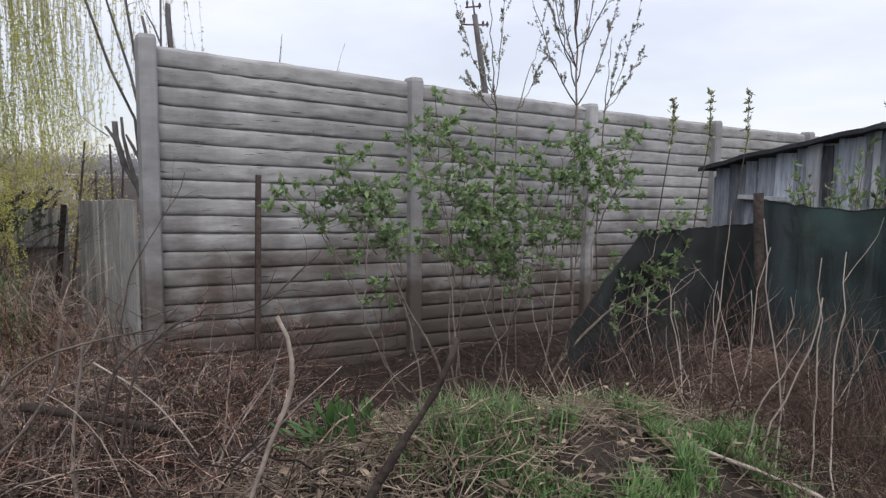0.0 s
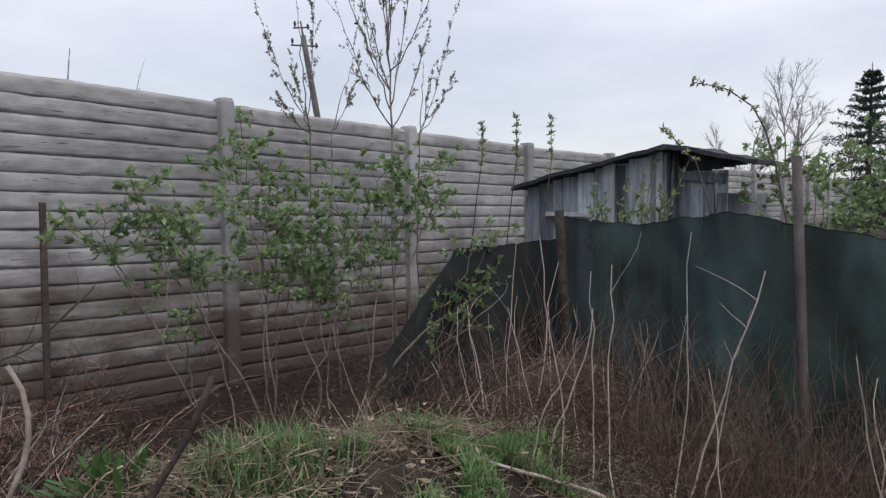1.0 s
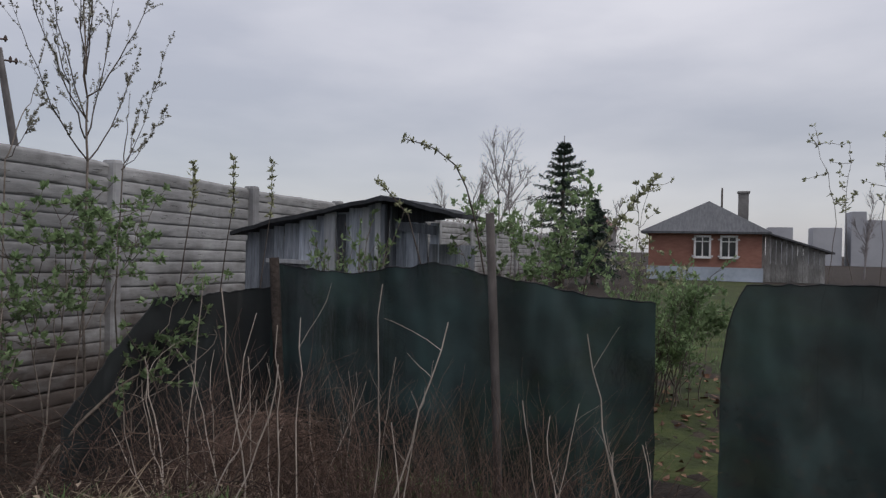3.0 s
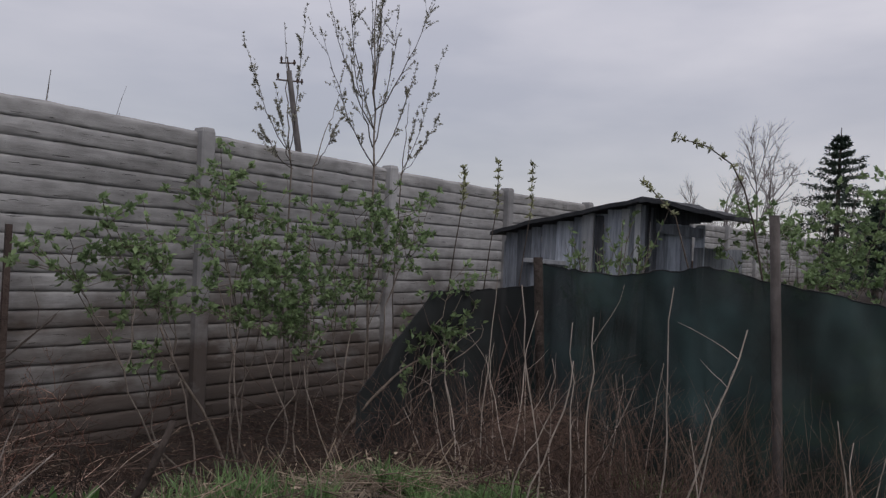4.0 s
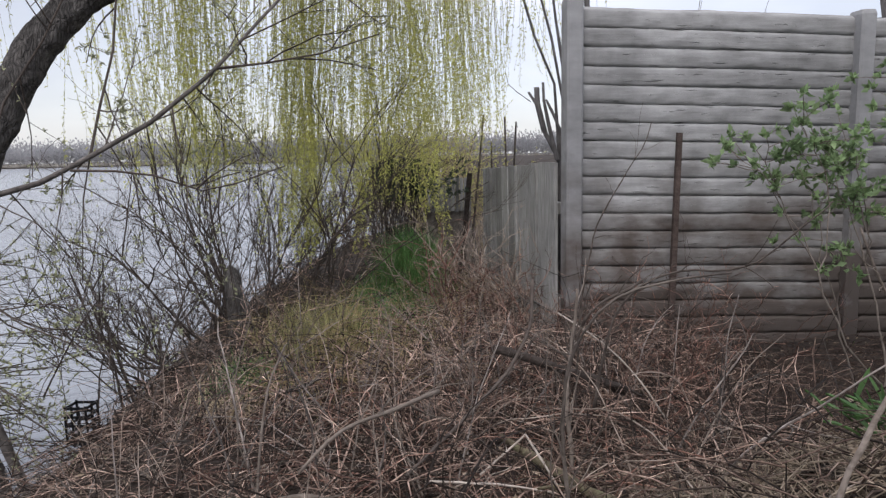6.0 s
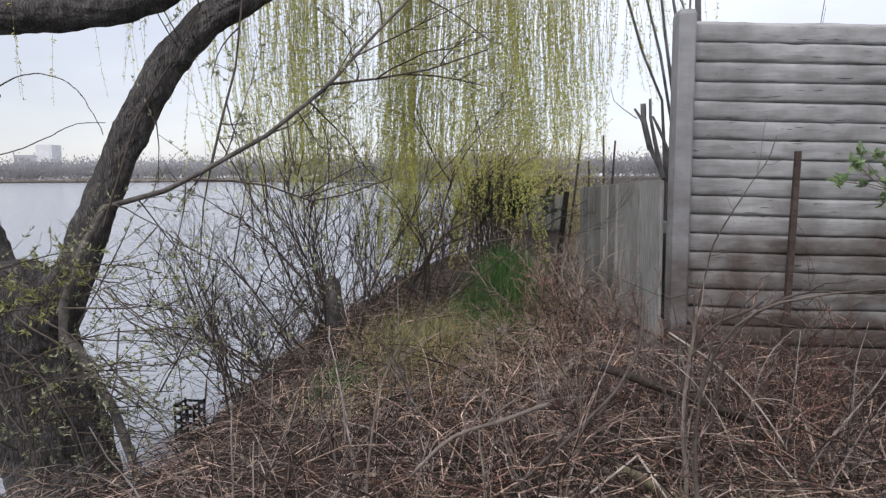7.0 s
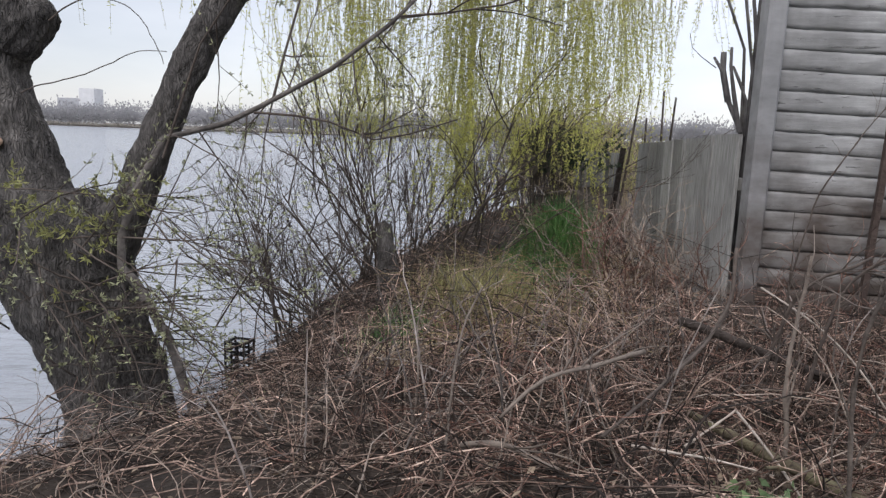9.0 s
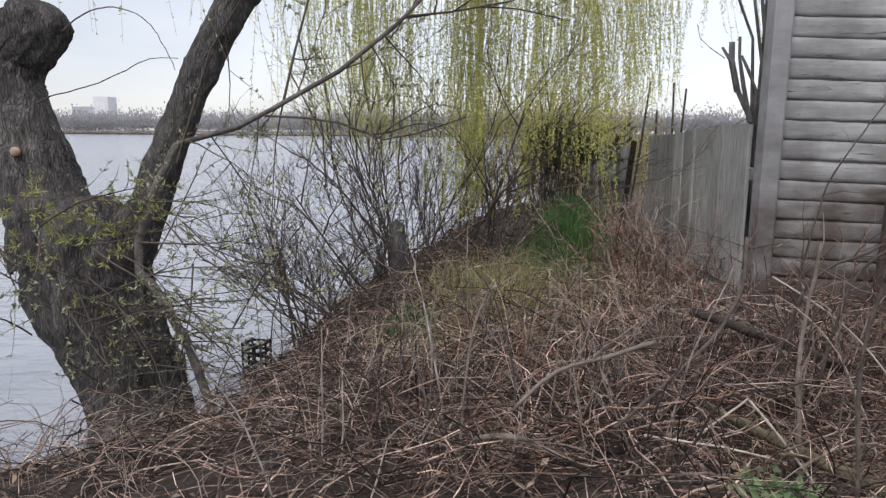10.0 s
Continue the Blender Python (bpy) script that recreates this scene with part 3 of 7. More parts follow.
y = -1.08
while y > -2.5:
    w = float(rng.uniform(0.10, 0.19))
    zt = shed_roof_z(y - w / 2) - 0.03
    low = 1.25 if y > -1.3 else 0.1
    s = Soup()
    s.box((SX + float(rng.uniform(-0.008, 0.008)), y - w / 2, (zt + low) / 2), (0.022, w - 0.006, zt - low), rx=float(rng.normal(0, 0.006)))
    part("board", s, SHEDWOOD, shed, smooth=False)
    y -= w
y = -2.53
while y > -2.9:
    w = float(rng.uniform(0.08, 0.13))
    s = Soup()
    s.box((SX + 0.16, y - w / 2, 0.99 + float(rng.uniform(-0.01, 0.01))), (0.022, w - 0.012, 1.80), rx=float(rng.normal(0, 0.008)))
    part("board", s, SHEDWOOD, shed, smooth=False)
    y -= w
s = Soup()
s.box((SX + 0.13, -2.72, 1.84), (0.03, 0.44, 0.08), rx=0.10)
part("lintel", s, SHEDWOOD, shed, smooth=False)
s = Soup()
s.box((SX + 0.02, -2.515, 1.06), (0.05, 0.025, 1.97))
part("jamb", s, DARKBOARD, shed, "dark corner board", smooth=False)
s = Soup()
s.box((SX + 0.11, -2.54, 1.06), (0.13, 0.02, 1.93))
part("board", s, SHEDWOOD, shed, smooth=False)
# Dark boards added in place of the shaded underside of the roof.
y = -2.52
while y > -3.2:
    s = Soup()
    zt, zb = shed_roof_z(y - 0.05) - 0.01, 1.86 + (-2.52 - y) * 0.12
    s.box((SX + 0.2 - 0.2 * (-2.52 - y), y - 0.05, (zt + zb) / 2), (0.02, 0.096, zt - zb))
    part("gable_board", s, DARKBOARD, shed, "dark board filling in the shade under the roof", smooth=False)
    y -= 0.1
s = Soup()
s.box((SX - 0.03, -1.98, 1.32), (0.03, 0.11, 1.3), rx=0.01)
part("batten", s, PALEPLANK, shed, "pale upright plank", smooth=False)
s = Soup()
s.box((SX - 0.045, -1.56, 1.52), (0.09, 0.42, 0.035), rx=0.02)
part("ledge", s, PALEPLANK, shed, "pale narrow ledge", smooth=False)
for yb, wb, zb in ((-2.10, 0.07, 1.30), (-2.33, 0.07, 1.36), (-2.45, 0.05, 1.40)):
    s = Soup()
    s.box((SX - 0.022, yb, zb), (0.02, wb, 1.3), rx=float(rng.normal(0, 0.012)))
    part("batten", s, DARKBOARD if zb < 1.32 else PALEPLANK, shed, smooth=False)
for y0, y1, deep in ((-0.98, -2.53, 1.3), (-2.50, -3.27, 0.62)):
    s = Soup()
    us = np.linspace(0, 1, 12)
    xs = np.linspace(SX - 0.14, SX + deep, 9)
    top = [[(x + (0.03 * noise.noise(Vector((u * 7, y0, 4))) if m == 0 else 0), y0 + (y1 - y0) * u, shed_roof_z(y0 + (y1 - y0) * u) + 0.03 * noise.noise(Vector((x * 3, u * 6, 1))) + 0.015) for m, x in enumerate(xs)] for u in us]
    s.grid(top)
    low = [[(p[0], p[1], p[2] - 0.035) for p in line] for line in top]
    s.grid([l[::-1] for l in low])
    s.grid([[l[0] for l in top], [l[0] for l in low]])
    s.grid([top[0], low[0]])
    s.grid([top[-1], low[-1]])
    part("roof", s, FELT, shed)
for yc in (-1.06, -2.93):
    s = Soup()
    s.box((SX + 0.6, yc, 0.85), (1.16, 0.03, 1.7))
    part("side_wall", s, SHEDWOOD, shed, smooth=False)
s = Soup()
s.box((SX + 1.2, -2.0, 0.8), (0.03, 1.83, 1.55))
part("back_wall", s, BROWNWOOD, shed, smooth=False)


# ---- shading net on posts ----
def netting(points, name, owner, cloth=NET):
    """Cloth between a top line and the ground, with folds."""
    s = Soup()
    pts = np.array(points, float)
    d = np.concatenate([[0], np.cumsum(np.linalg.norm(np.diff(pts[:, :2], axis=0), axis=1))])
    us = np.linspace(0, d[-1], 90)
    top = np.stack([np.interp(us, d, pts[:, i]) for i in range(4)], 1)
    rows = []
    for f in np.linspace(0, 1, 22):
        line = []
        for u, (x, y, z, b) in zip(us, top):
            fold = 0.035 * math.sin(u * 9 + 2 * math.sin(u * 2.3)) * (0.3 + f) + 0.045 * noise.noise(Vector((u * 3, f * 2, 5))) + 0.03 * noise.noise(Vector((u * 9, f * 5, 8)))
            zz = z + (b - z) * f
            line.append((x + fold, y + fold * 0.4, zz + 0.02 * noise.noise(Vector((u * 6, 0, 1))) + 0.012 * noise.noise(Vector((u * 19, 0, 4)))))
        rows.append(line)
    s.grid(rows)
    part(name, s, cloth, owner)
    hem = Soup()
    line = np.array(rows[0])
    hem.tubes(line, np.full(len(line), 0.004), 5)
    part("hem", hem, BLACK, owner)


OLDPOST = mat("grey_brown_post", [(0.06, 0.052, 0.05), (0.13, 0.118, 0.113)], 14, 0.9, 0.4, 50, (1, 1, 0.4), 0.3, 0.1)
net = thing("net_fence", (3.4, -3.0, 0.1), "dark green shading net hung on iron and wooden posts", "fence")
netting([(2.03, -1.92, 0.72, 0.15), (2.32, -1.9, 0.97, 0.15), (2.58, -1.9, 1.20, 0.12), (2.70, -1.9, 1.32, 0.1), (3.03, -1.9, 1.32, 0.1), (3.38, -2.0, 1.33, 0.1), (3.43, -2.27, 1.38, 0.1)], "dark_netting", net, BLACKNET)
netting([(3.42, -2.25, 1.52, 0.1), (3.41, -2.31, 1.535, 0.1), (3.4, -2.62, 1.505, 0.1), (3.4, -2.92, 1.485, 0.1), (3.4, -3.48, 1.575, 0.1), (3.4, -3.87, 1.51, 0.1), (3.4, -4.40, 1.42, 0.1), (3.4, -4.84, 1.38, 0.12)], "netting", net)
netting([(3.55, -5.19, 1.0, 0.1), (3.55, -5.23, 1.30, 0.1), (3.55, -5.32, 1.50, 0.1), (3.6, -5.6, 1.51, 0.1), (3.7, -6.6, 1.52, 0.1), (3.8, -8.2, 1.5, 0.1)], "netting", net)
for x, y, top, r, m in ((3.30, -3.88, 1.885, 0.027, OLDPOST), (3.33, -2.33, 1.58, 0.034, DARKSTICK), (3.85, -6.3, 1.5, 0.03, DEADWOOD)):
    s = Soup()
    s.tubes([(x, y - 0.1, 0), (x + 0.01, y - 0.05, top * 0.5), (x, y, top), (x, y, top + 0.001)], [r, r, r, 0.001], 8)
    part("post", s, m, net)


# ---- iron stake by the fence ----
s = Soup()
s.box((0.675, -0.14, 0.83), (0.04, 0.035, 1.66), ry=0.012, rx=0.02, taper=0.85)
lone("stake", s, RUST, "thin rusty iron stake standing against the concrete fence", "stake", smooth=False)


# ---- brick house and its annex ----
HX = 33.0
house = thing("house", (HX + 3, -5.2, 0.3), "small red brick house with white windows and a hipped grey roof", "house")
s = Soup()
s.box((HX + 3.0, -5.2, 1.68), (6.0, 4.9, 2.2))
part("wall", s, BRICK, house, smooth=False)
s = Soup()
s.box((HX + 3.0, -5.2, 0.62), (6.12, 5.02, 0.84))
part("plinth", s, PLINTH, house, smooth=False)
s = Soup()
A = [(HX - 0.35, -2.4, 2.68), (HX + 6.4, -2.4, 2.68), (HX + 6.4, -8.0, 2.68), (HX - 0.35, -8.0, 2.68), (HX + 2.6, -5.42, 4.28), (HX + 4.2, -5.42, 4.28)]
s.add(A, [(0, 4, 5, 1), (2, 5, 4, 3)], [(0, 3, 4), (1, 5, 2)])
s.add([(p[0], p[1], p[2] - 0.1) for p in A[:4]] + A[:4], [(0, 1, 2, 3), (0, 4, 5, 1), (1, 5, 6, 2), (2, 6, 7, 3), (3, 7, 4, 0)])
roof = part("roof", s, SLATE, house, smooth=False)
s = Soup()
s.box((HX + 3.0, -7.0, 3.8), (0.46, 0.46, 1.85))
s.box((HX + 3.0, -7.0, 4.72), (0.56, 0.56, 0.1))
part("chimney", s, GREYBRICK, roof, "grey brick chimney", smooth=False)
s = Soup()
s.tubes([(HX + 2.4, -6.0, 3.7), (HX + 2.4, -6.0, 4.9)], [0.05, 0.04], 6)
part("vent_pipe", s, RUST, roof, "thin dark pipe")
for yc in (-5.14, -6.27):
    s = Soup()
    h, w = 0.96, 0.66
    for dy, dz, sy, sz in ((0, h / 2, w + 0.09, 0.09), (0, -h / 2, w + 0.09, 0.09), (-w / 2, 0, 0.09, h), (w / 2, 0, 0.09, h)):
        s.box((HX - 0.05, yc + dy, 1.98 + dz), (0.12, sy, sz))
    win = part("window", s, WHITE, house, "white window with a painted surround", smooth=False)
    s = Soup()
    s.box((HX - 0.03, yc, 1.98), (0.07, 0.05, h))
    s.box((HX - 0.03, yc, 2.22), (0.07, w, 0.05))
    part("window_frame", s, WHITE, win, smooth=False)
    s = Soup()
    s.box((HX - 0.012, yc, 1.98), (0.03, w, h))
    part("pane", s, GLASS, win, smooth=False)
    s = Soup()
    s.box((HX - 0.08, yc, 1.46), (0.16, w + 0.14, 0.05))
    part("sill", s, WHITE, win, smooth=False)
    for dy in (-0.41, 0.41):
        for dz in (-0.44, 0.34):
            s = Soup()
            s.box((HX - 0.02, yc + dy, 1.98 + dz), (0.06, 0.10, 0.08))
            part("quoin", s, WHITE, win, smooth=False)

annex = thing("annex", (HX + 2, -9.0, 0.3), "dark wooden lean-to leaning on the brick house", "outbuilding")
k = 0
y = -7.62
while y > -10.2:
    s = Soup()
    top = 2.65 - (-7.62 - y) * 0.33
    s.box((HX + 0.6, y - 0.11, (top + 0.2) / 2), (0.05, 0.2, top - 0.2))
    part("board", s, GREYWOOD, annex, smooth=False)
    y -= 0.22
s = Soup()
s.add([(HX + 0.3, -7.6, 2.78), (HX + 4, -7.6, 2.78), (HX + 4, -10.6, 1.82), (HX + 0.3, -10.6, 1.82), (HX + 0.3, -7.6, 2.70), (HX + 4, -7.6, 2.70), (HX + 4, -10.6, 1.74), (HX + 0.3, -10.6, 1.74)],
      [(0, 3, 2, 1), (4, 5, 6, 7), (0, 4, 7, 3), (3, 7, 6, 2)])
part("roof", s, SLATE, annex, smooth=False)


# ---- utility pole ----
pole = thing("utility_pole", (17.6, 18, 0.2), "leaning grey wooden utility pole with a crossarm and insulators", "pole")
s = Soup()
a, b = np.array([17.55, 18.0, 0.2]), np.array([15.93, 18.0, 8.34])
s.tubes([a, a + (b - a) * 0.5, b, b + (b - a) * 0.0005], [0.17, 0.14, 0.11, 0.01], 10)
part("mast", s, POLEWOOD, pole)
up = (b - a) / np.linalg.norm(b - a)
for f, wdt in ((0.955, 0.62), (1.04, 0.35)):
    c = a + (b - a) * f
    s = Soup()
    s.tubes([c + np.array([-wdt, 0.05, -0.1]), c + np.array([wdt, -0.05, 0.03])], [0.035, 0.035], 5)
    arm = part("crossarm", s, RUST, pole)
    for e in ((-0.95, 0.6, 0.95) if wdt > 0.5 else (-0.9, 0.9)):
        s = Soup()
        p = c + np.array([wdt * e, 0, 0.0])
        s.tubes([p + (0, 0, -0.06), p + (0, 0, 0.06), p + (0, 0, 0.12), p + (0, 0, 0.18)], [0.025, 0.055, 0.05, 0.015], 6)
        part("insulator", s, RUST, arm)
s = Soup()
s.tubes([b, b + up * 0.55], [0.04, 0.03], 5)
part("spike", s, RUST, pole)


# ---- pond willow ----
willow = thing("willow_tree", (-4.3, -0.1, -0.9), "old pollarded willow with dark furrowed bark leaning over the water", "tree")


def limb(pts, radii, name, owner, label="", sides=16, amp=0.03, seed=0):
    pts, radii = np.array(pts, float), np.array(radii, float)
    d = np.concatenate([[0], np.cumsum(np.linalg.norm(np.diff(pts, axis=0), axis=1))])
    u = np.linspace(0, d[-1], max(8, int(d[-1] / 0.03)))
    P = np.stack([np.interp(u, d, pts[:, i]) for i in range(3)], 1)
    for _ in range(4):
        P[1:-1] = 0.25 * P[:-2] + 0.5 * P[1:-1] + 0.25 * P[2:]
    R = np.interp(u, d, radii)
    for _ in range(4):
        R[1:-1] = 0.25 * R[:-2] + 0.5 * R[1:-1] + 0.25 * R[2:]
    cap = np.linspace(0, 1, 6)[1:]
    P = np.concatenate([P, P[-1:] + (P[-1] - P[-2]) / np.linalg.norm(P[-1] - P[-2]) * (np.sin(cap * 1.57) * R[-1] * 0.55)[:, None]])
    R = np.concatenate([R, R[-1] * np.maximum(np.cos(cap * 1.57), 0.02)])
    s = Soup()
    s.tubes(P, R, sides)
    ring = s.v[0].reshape(len(P), sides, 3)
    for i in range(len(P)):
        for j in range(sides):
            out = ring[i, j] - P[i]
            r = np.linalg.norm(out) + 1e-6
            a = 2 * math.pi * j / sides
            q = (math.cos(a) * R[i] * 24 + seed, math.sin(a) * R[i] * 24, i * 0.03 * 6)
            ridge = 1 - 2 * abs(noise.noise(Vector(q))) + 0.5 * noise.noise(Vector((q[0] * 2.3, q[1] * 2.3, q[2] * 2.0)))
            ring[i, j] += out / r * min(amp * 0.55, 0.35 * r) * (ridge - 0.6)
    s.v[0] = ring.reshape(-1, 3)
    s.roughen(amp * 0.7, 5.0, seed)
    return part(name, s, BARK, owner, label)


limb([(-4.15, -0.15, -1.3), (-4.25, -0.11, -0.42), (-4.42, -0.08, -0.05), (-4.57, -0.06, 0.25), (-4.63, -0.03, 0.6), (-4.68, -0.01, 0.78)], [0.42, 0.345, 0.36, 0.41, 0.40, 0.32], "trunk", willow, sides=110, amp=0.045)
limb([(-4.76, -0.04, 0.5), (-4.86, -0.02, 0.85), (-4.98, 0.01, 1.22), (-5.13, 0.05, 1.72), (-5.11, 0.08, 1.90), (-4.97, 0.10, 2.05), (-4.90, 0.11, 2.17)],
     [0.35, 0.285, 0.24, 0.20, 0.20, 0.24, 0.21], "limb", willow, "sawn-off knobbly limb", 80, 0.045, 3)
limb([(-4.40, -0.02, 0.45), (-4.17, 0.06, 0.87), (-3.98, 0.14, 1.40), (-3.75, 0.21, 1.93), (-3.52, 0.27, 2.34), (-3.23, 0.31, 2.63), (-2.92, 0.35, 2.83), (-2.5, 0.6, 3.2), (-2.2, 1.1, 3.9), (-1.95, 1.6, 4.5), (-1.7, 2.0, 4.85)],
     [0.24, 0.135, 0.118, 0.116, 0.118, 0.115, 0.115, 0.105, 0.095, 0.08, 0.05], "limb", willow, "", 56, 0.026, 7)
limb([(-5.8, 0.1, 2.6), (-5.03, 0.16, 2.64), (-4.42, 0.21, 2.65), (-3.89, 0.25, 2.69), (-3.57, 0.28, 2.79), (-3.2, 0.31, 3.02), (-2.7, 0.5, 3.6)],
     [0.125, 0.125, 0.125, 0.118, 0.105, 0.095, 0.085], "limb", willow, "", 44, 0.024, 11)
limb([(-6.9, -0.1, 1.3), (-6.5, 0.0, 2.1), (-5.75, 0.1, 2.61)], [0.16, 0.15, 0.12], "limb", willow, "", 12, 0.02, 13)
limb([(-6.4, -0.3, -1.6), (-6.7, -0.2, 0.2), (-6.9, -0.1, 1.35)], [0.22, 0.19, 0.16], "limb", willow, "", 12, 0.02, 17)

# hanging crown
s = Soup()
arms = []
for x0, x1, y0, y1, z in ((-4.0, 0.4, 1.6, 2.4, 4.75), (-3.8, 0.2, 2.4, 3.4, 4.9), (-3.6, -0.4, 1.2, 1.6, 4.6)):
    arms.append([(x0 + (x1 - x0) * u, y0 + (y1 - y0) * u + 0.1 * math.sin(9 * u), z + 0.25 * math.sin(3.1 * u)) for u in np.linspace(0, 1, 14)])
s.tubes(arms, np.full((3, 14), 0.03), 6)
part("branch", s, BARK, willow)


def strands(n, centre, sx, sy, low, lowdev, leaves, top=4.8):
    P, R, C, D = [], [], [], []
    m = 14
    drift = rng.normal(0.05, 0.12)
    for _ in range(n):
        x, y = rng.normal(centre[0], sx), rng.normal(centre[1], sy)
        zb = low + abs(rng.normal(0, lowdev))
        ph, am = rng.uniform(0, 6.3), rng.uniform(0.015, 0.06)
        f = np.linspace(0, 1, m)
        lean = rng.normal(0, 0.26, 2)
        sway = drift * f ** 2 + 0.012 * np.cumsum(rng.normal(0, 1, m)) * f
        pts = np.stack([x + sway + lean[0] * f * (1 - f) + am * np.sin(ph + 6 * f), y + lean[1] * f + am * np.cos(ph + 3 * f), top + (zb - top) * f], 1)
        P.append(pts)
        R.append(np.linspace(0.0030, 0.0010, m))
        k = int(leaves * (top - zb) / 3)
        u = np.sort(0.12 + 0.88 * rng.uniform(0, 1, k) ** 0.75) * (m - 1)
        i = np.minimum(u.astype(int), m - 2)
        C.append(pts[i] + (pts[i + 1] - pts[i]) * (u - i)[:, None])
        D.append(np.stack([rng.normal(0, 0.6, k), rng.normal(0, 0.6, k), -np.abs(rng.normal(0.6, 0.5, k))], 1))
    return P, R, np.concatenate(C), np.concatenate(D)


GP, GR, GC, GD = [], [], [], []
for n, c, sx, sy, low, dev, lv in ((80, (-2.84, 1.9), 0.19, 0.2, 1.1, 0.4, 150), (75, (-1.86, 1.85), 0.14, 0.18, 0.55, 0.65, 150), (62, (-1.08, 2.0), 0.22, 0.2, 0.95, 0.65, 150), (26, (-2.4, 2.0), 0.2, 0.3, 1.3, 0.5, 120),
                                   (55, (-1.5, 2.1), 0.2, 0.3, 0.95, 0.6, 140), (80, (-0.65, 2.2), 0.2, 0.25, 1.55, 0.5, 120), (80, (-3.35, 1.8), 0.28, 0.3, 1.2, 0.5, 110), (24, (-0.15, 2.3), 0.22, 0.2, 2.2, 0.5, 90),
                                   (22, (0.3, 1.9), 0.14, 0.2, 2.1, 0.4, 90), (22, (-1.1, 1.7), 0.06, 0.08, 0.7, 0.3, 230), (24, (-1.38, 1.7), 0.06, 0.08, 0.66, 0.3, 230), (26, (-4.1, 1.0), 0.4, 0.4, 2.0, 0.5, 60), (30, (-2.84, 1.8), 0.07, 0.1, 1.15, 0.3, 200), (62, (-1.95, 1.75), 0.075, 0.1, 0.55, 0.35, 220), (26, (-1.12, 1.9), 0.095, 0.1, 1.05, 0.3, 190),
                                   (60, (-0.7, 3.1), 0.28, 0.3, 1.5, 0.5, 120), (25, (-0.2, 3.6), 0.2, 0.3, 1.5, 0.5, 110)):
    a, b, c2, d2 = strands(n if sx > 0.1 else int(n * 0.7), c, sx * 1.15 if sx > 0.1 else sx, sy * 1.2, low, dev, lv * 0.95)
    GP += a
    GR += b
    GC.append(c2)
    GD.append(d2)
s = Soup()
s.tubes(GP, GR, 3)
part("hanging_growth", s, mat("willow_shoot", [(0.20, 0.185, 0.10), (0.36, 0.33, 0.17)], 10, 0.7, 0, 40, (1, 1, 1), 0.2, 0.25, True), willow)
s = Soup()
GC, GD = np.concatenate(GC), np.concatenate(GD)
k = len(GC)
s.leaves(GC, GD, rng.normal(0, 1, (k, 3)), 0.034 * rng.uniform(0.5, 1.3, k), 0.0095 * rng.uniform(0.7, 1.3, k))
part("foliage", s, WILLOWLEAF, willow)

# slim side stem of the willow, its long branch and thin twigs
STEMBARK = mat("slim_stem_bark", [(0.06, 0.053, 0.049), (0.12, 0.108, 0.10), (0.19, 0.172, 0.16)], 20, 0.9, 0.4, 60, (1, 1, 1), 0.3)
STEM = np.array([(-3.46, -0.48, -0.6), (-3.68, -0.44, 0.04), (-3.91, -0.40, 0.40), (-4.01, -0.39, 0.50), (-4.02, -0.36, 0.69), (-3.92, -0.29, 1.05), (-3.79, -0.23, 1.32)])
s = Soup()
s.tubes(STEM, np.linspace(0.032, 0.024, 7), 9)
s.roughen(0.008, 12)
part("side_stem", s, STEMBARK, willow)
LONG = np.array([(-3.79, -0.23, 1.32), (-3.36, -0.27, 1.43), (-3.11, -0.33, 1.54), (-2.67, -0.35, 1.77), (-2.32, -0.37, 2.03), (-2.22, -0.35, 2.13), (-2.0, -0.28, 2.38), (-1.6, -0.2, 2.8)])
ARMS = [(LONG, 0.019, 0.008, STEMBARK), (np.array([(-2.26, -0.36, 2.08), (-1.99, -0.33, 2.11), (-1.66, -0.29, 2.17), (-1.3, -0.2, 2.3)]), 0.008, 0.004, TWIG),
        (np.array([(-3.15, -0.34, 1.5), (-2.9, -0.32, 1.49), (-2.69, -0.3, 1.46), (-2.41, -0.3, 1.36), (-2.2, -0.3, 1.4), (-1.9, -0.3, 1.5)]), 0.008, 0.004, TWIG),
        (np.array([(-3.04, -0.32, 1.57), (-2.98, -0.26, 1.87), (-2.9, -0.19, 2.21), (-2.85, -0.1, 2.8)]), 0.009, 0.006, TWIG),
        (np.array([(-3.76, -0.3, 1.2), (-3.5, -0.3, 1.9), (-3.25, -0.3, 2.25), (-3.05, -0.3, 2.6)]), 0.008, 0.005, TWIG)]
lines = []
for pts, r0, r1, m in ARMS:
    s = Soup()
    s.tubes(pts, np.linspace(r0, r1, len(pts)), 7)
    part("branch", s, m, willow)
    for k in range(13 if len(pts) > 6 else 5):
        f = rng.uniform(0.1, len(pts) - 1.05)
        i = int(f)
        p = pts[i] + (pts[i + 1] - pts[i]) * (f - i)
        branching(p, (rng.normal(0.1, 0.6), rng.normal(0, 0.4), rng.normal(-0.1, 0.7)), rng.uniform(0.3, 0.85), 0.0055, 1, 4, 0.6, 0.1, 0.03, 0.5, lines)
for k in range(46):
    p = np.array([-4.1, -0.55, 0.45]) + rng.normal(0, 0.3, 3) * (1, 0.25, 1.4)
    branching(p, (rng.normal(0.55, 0.7), rng.normal(0, 0.4), rng.normal(-0.1, 0.5)), rng.uniform(0.4, 1.3), 0.0065, 1, 6, 0.6, 0.12, 0.03, 0.5, lines)
part("twiggery", twig_soup(lines, 4, 3), TWIG, willow)
part("young_foliage", leafing(lines, 5, 0.032, 0.012, (0,), 3), BUDLEAF, willow)
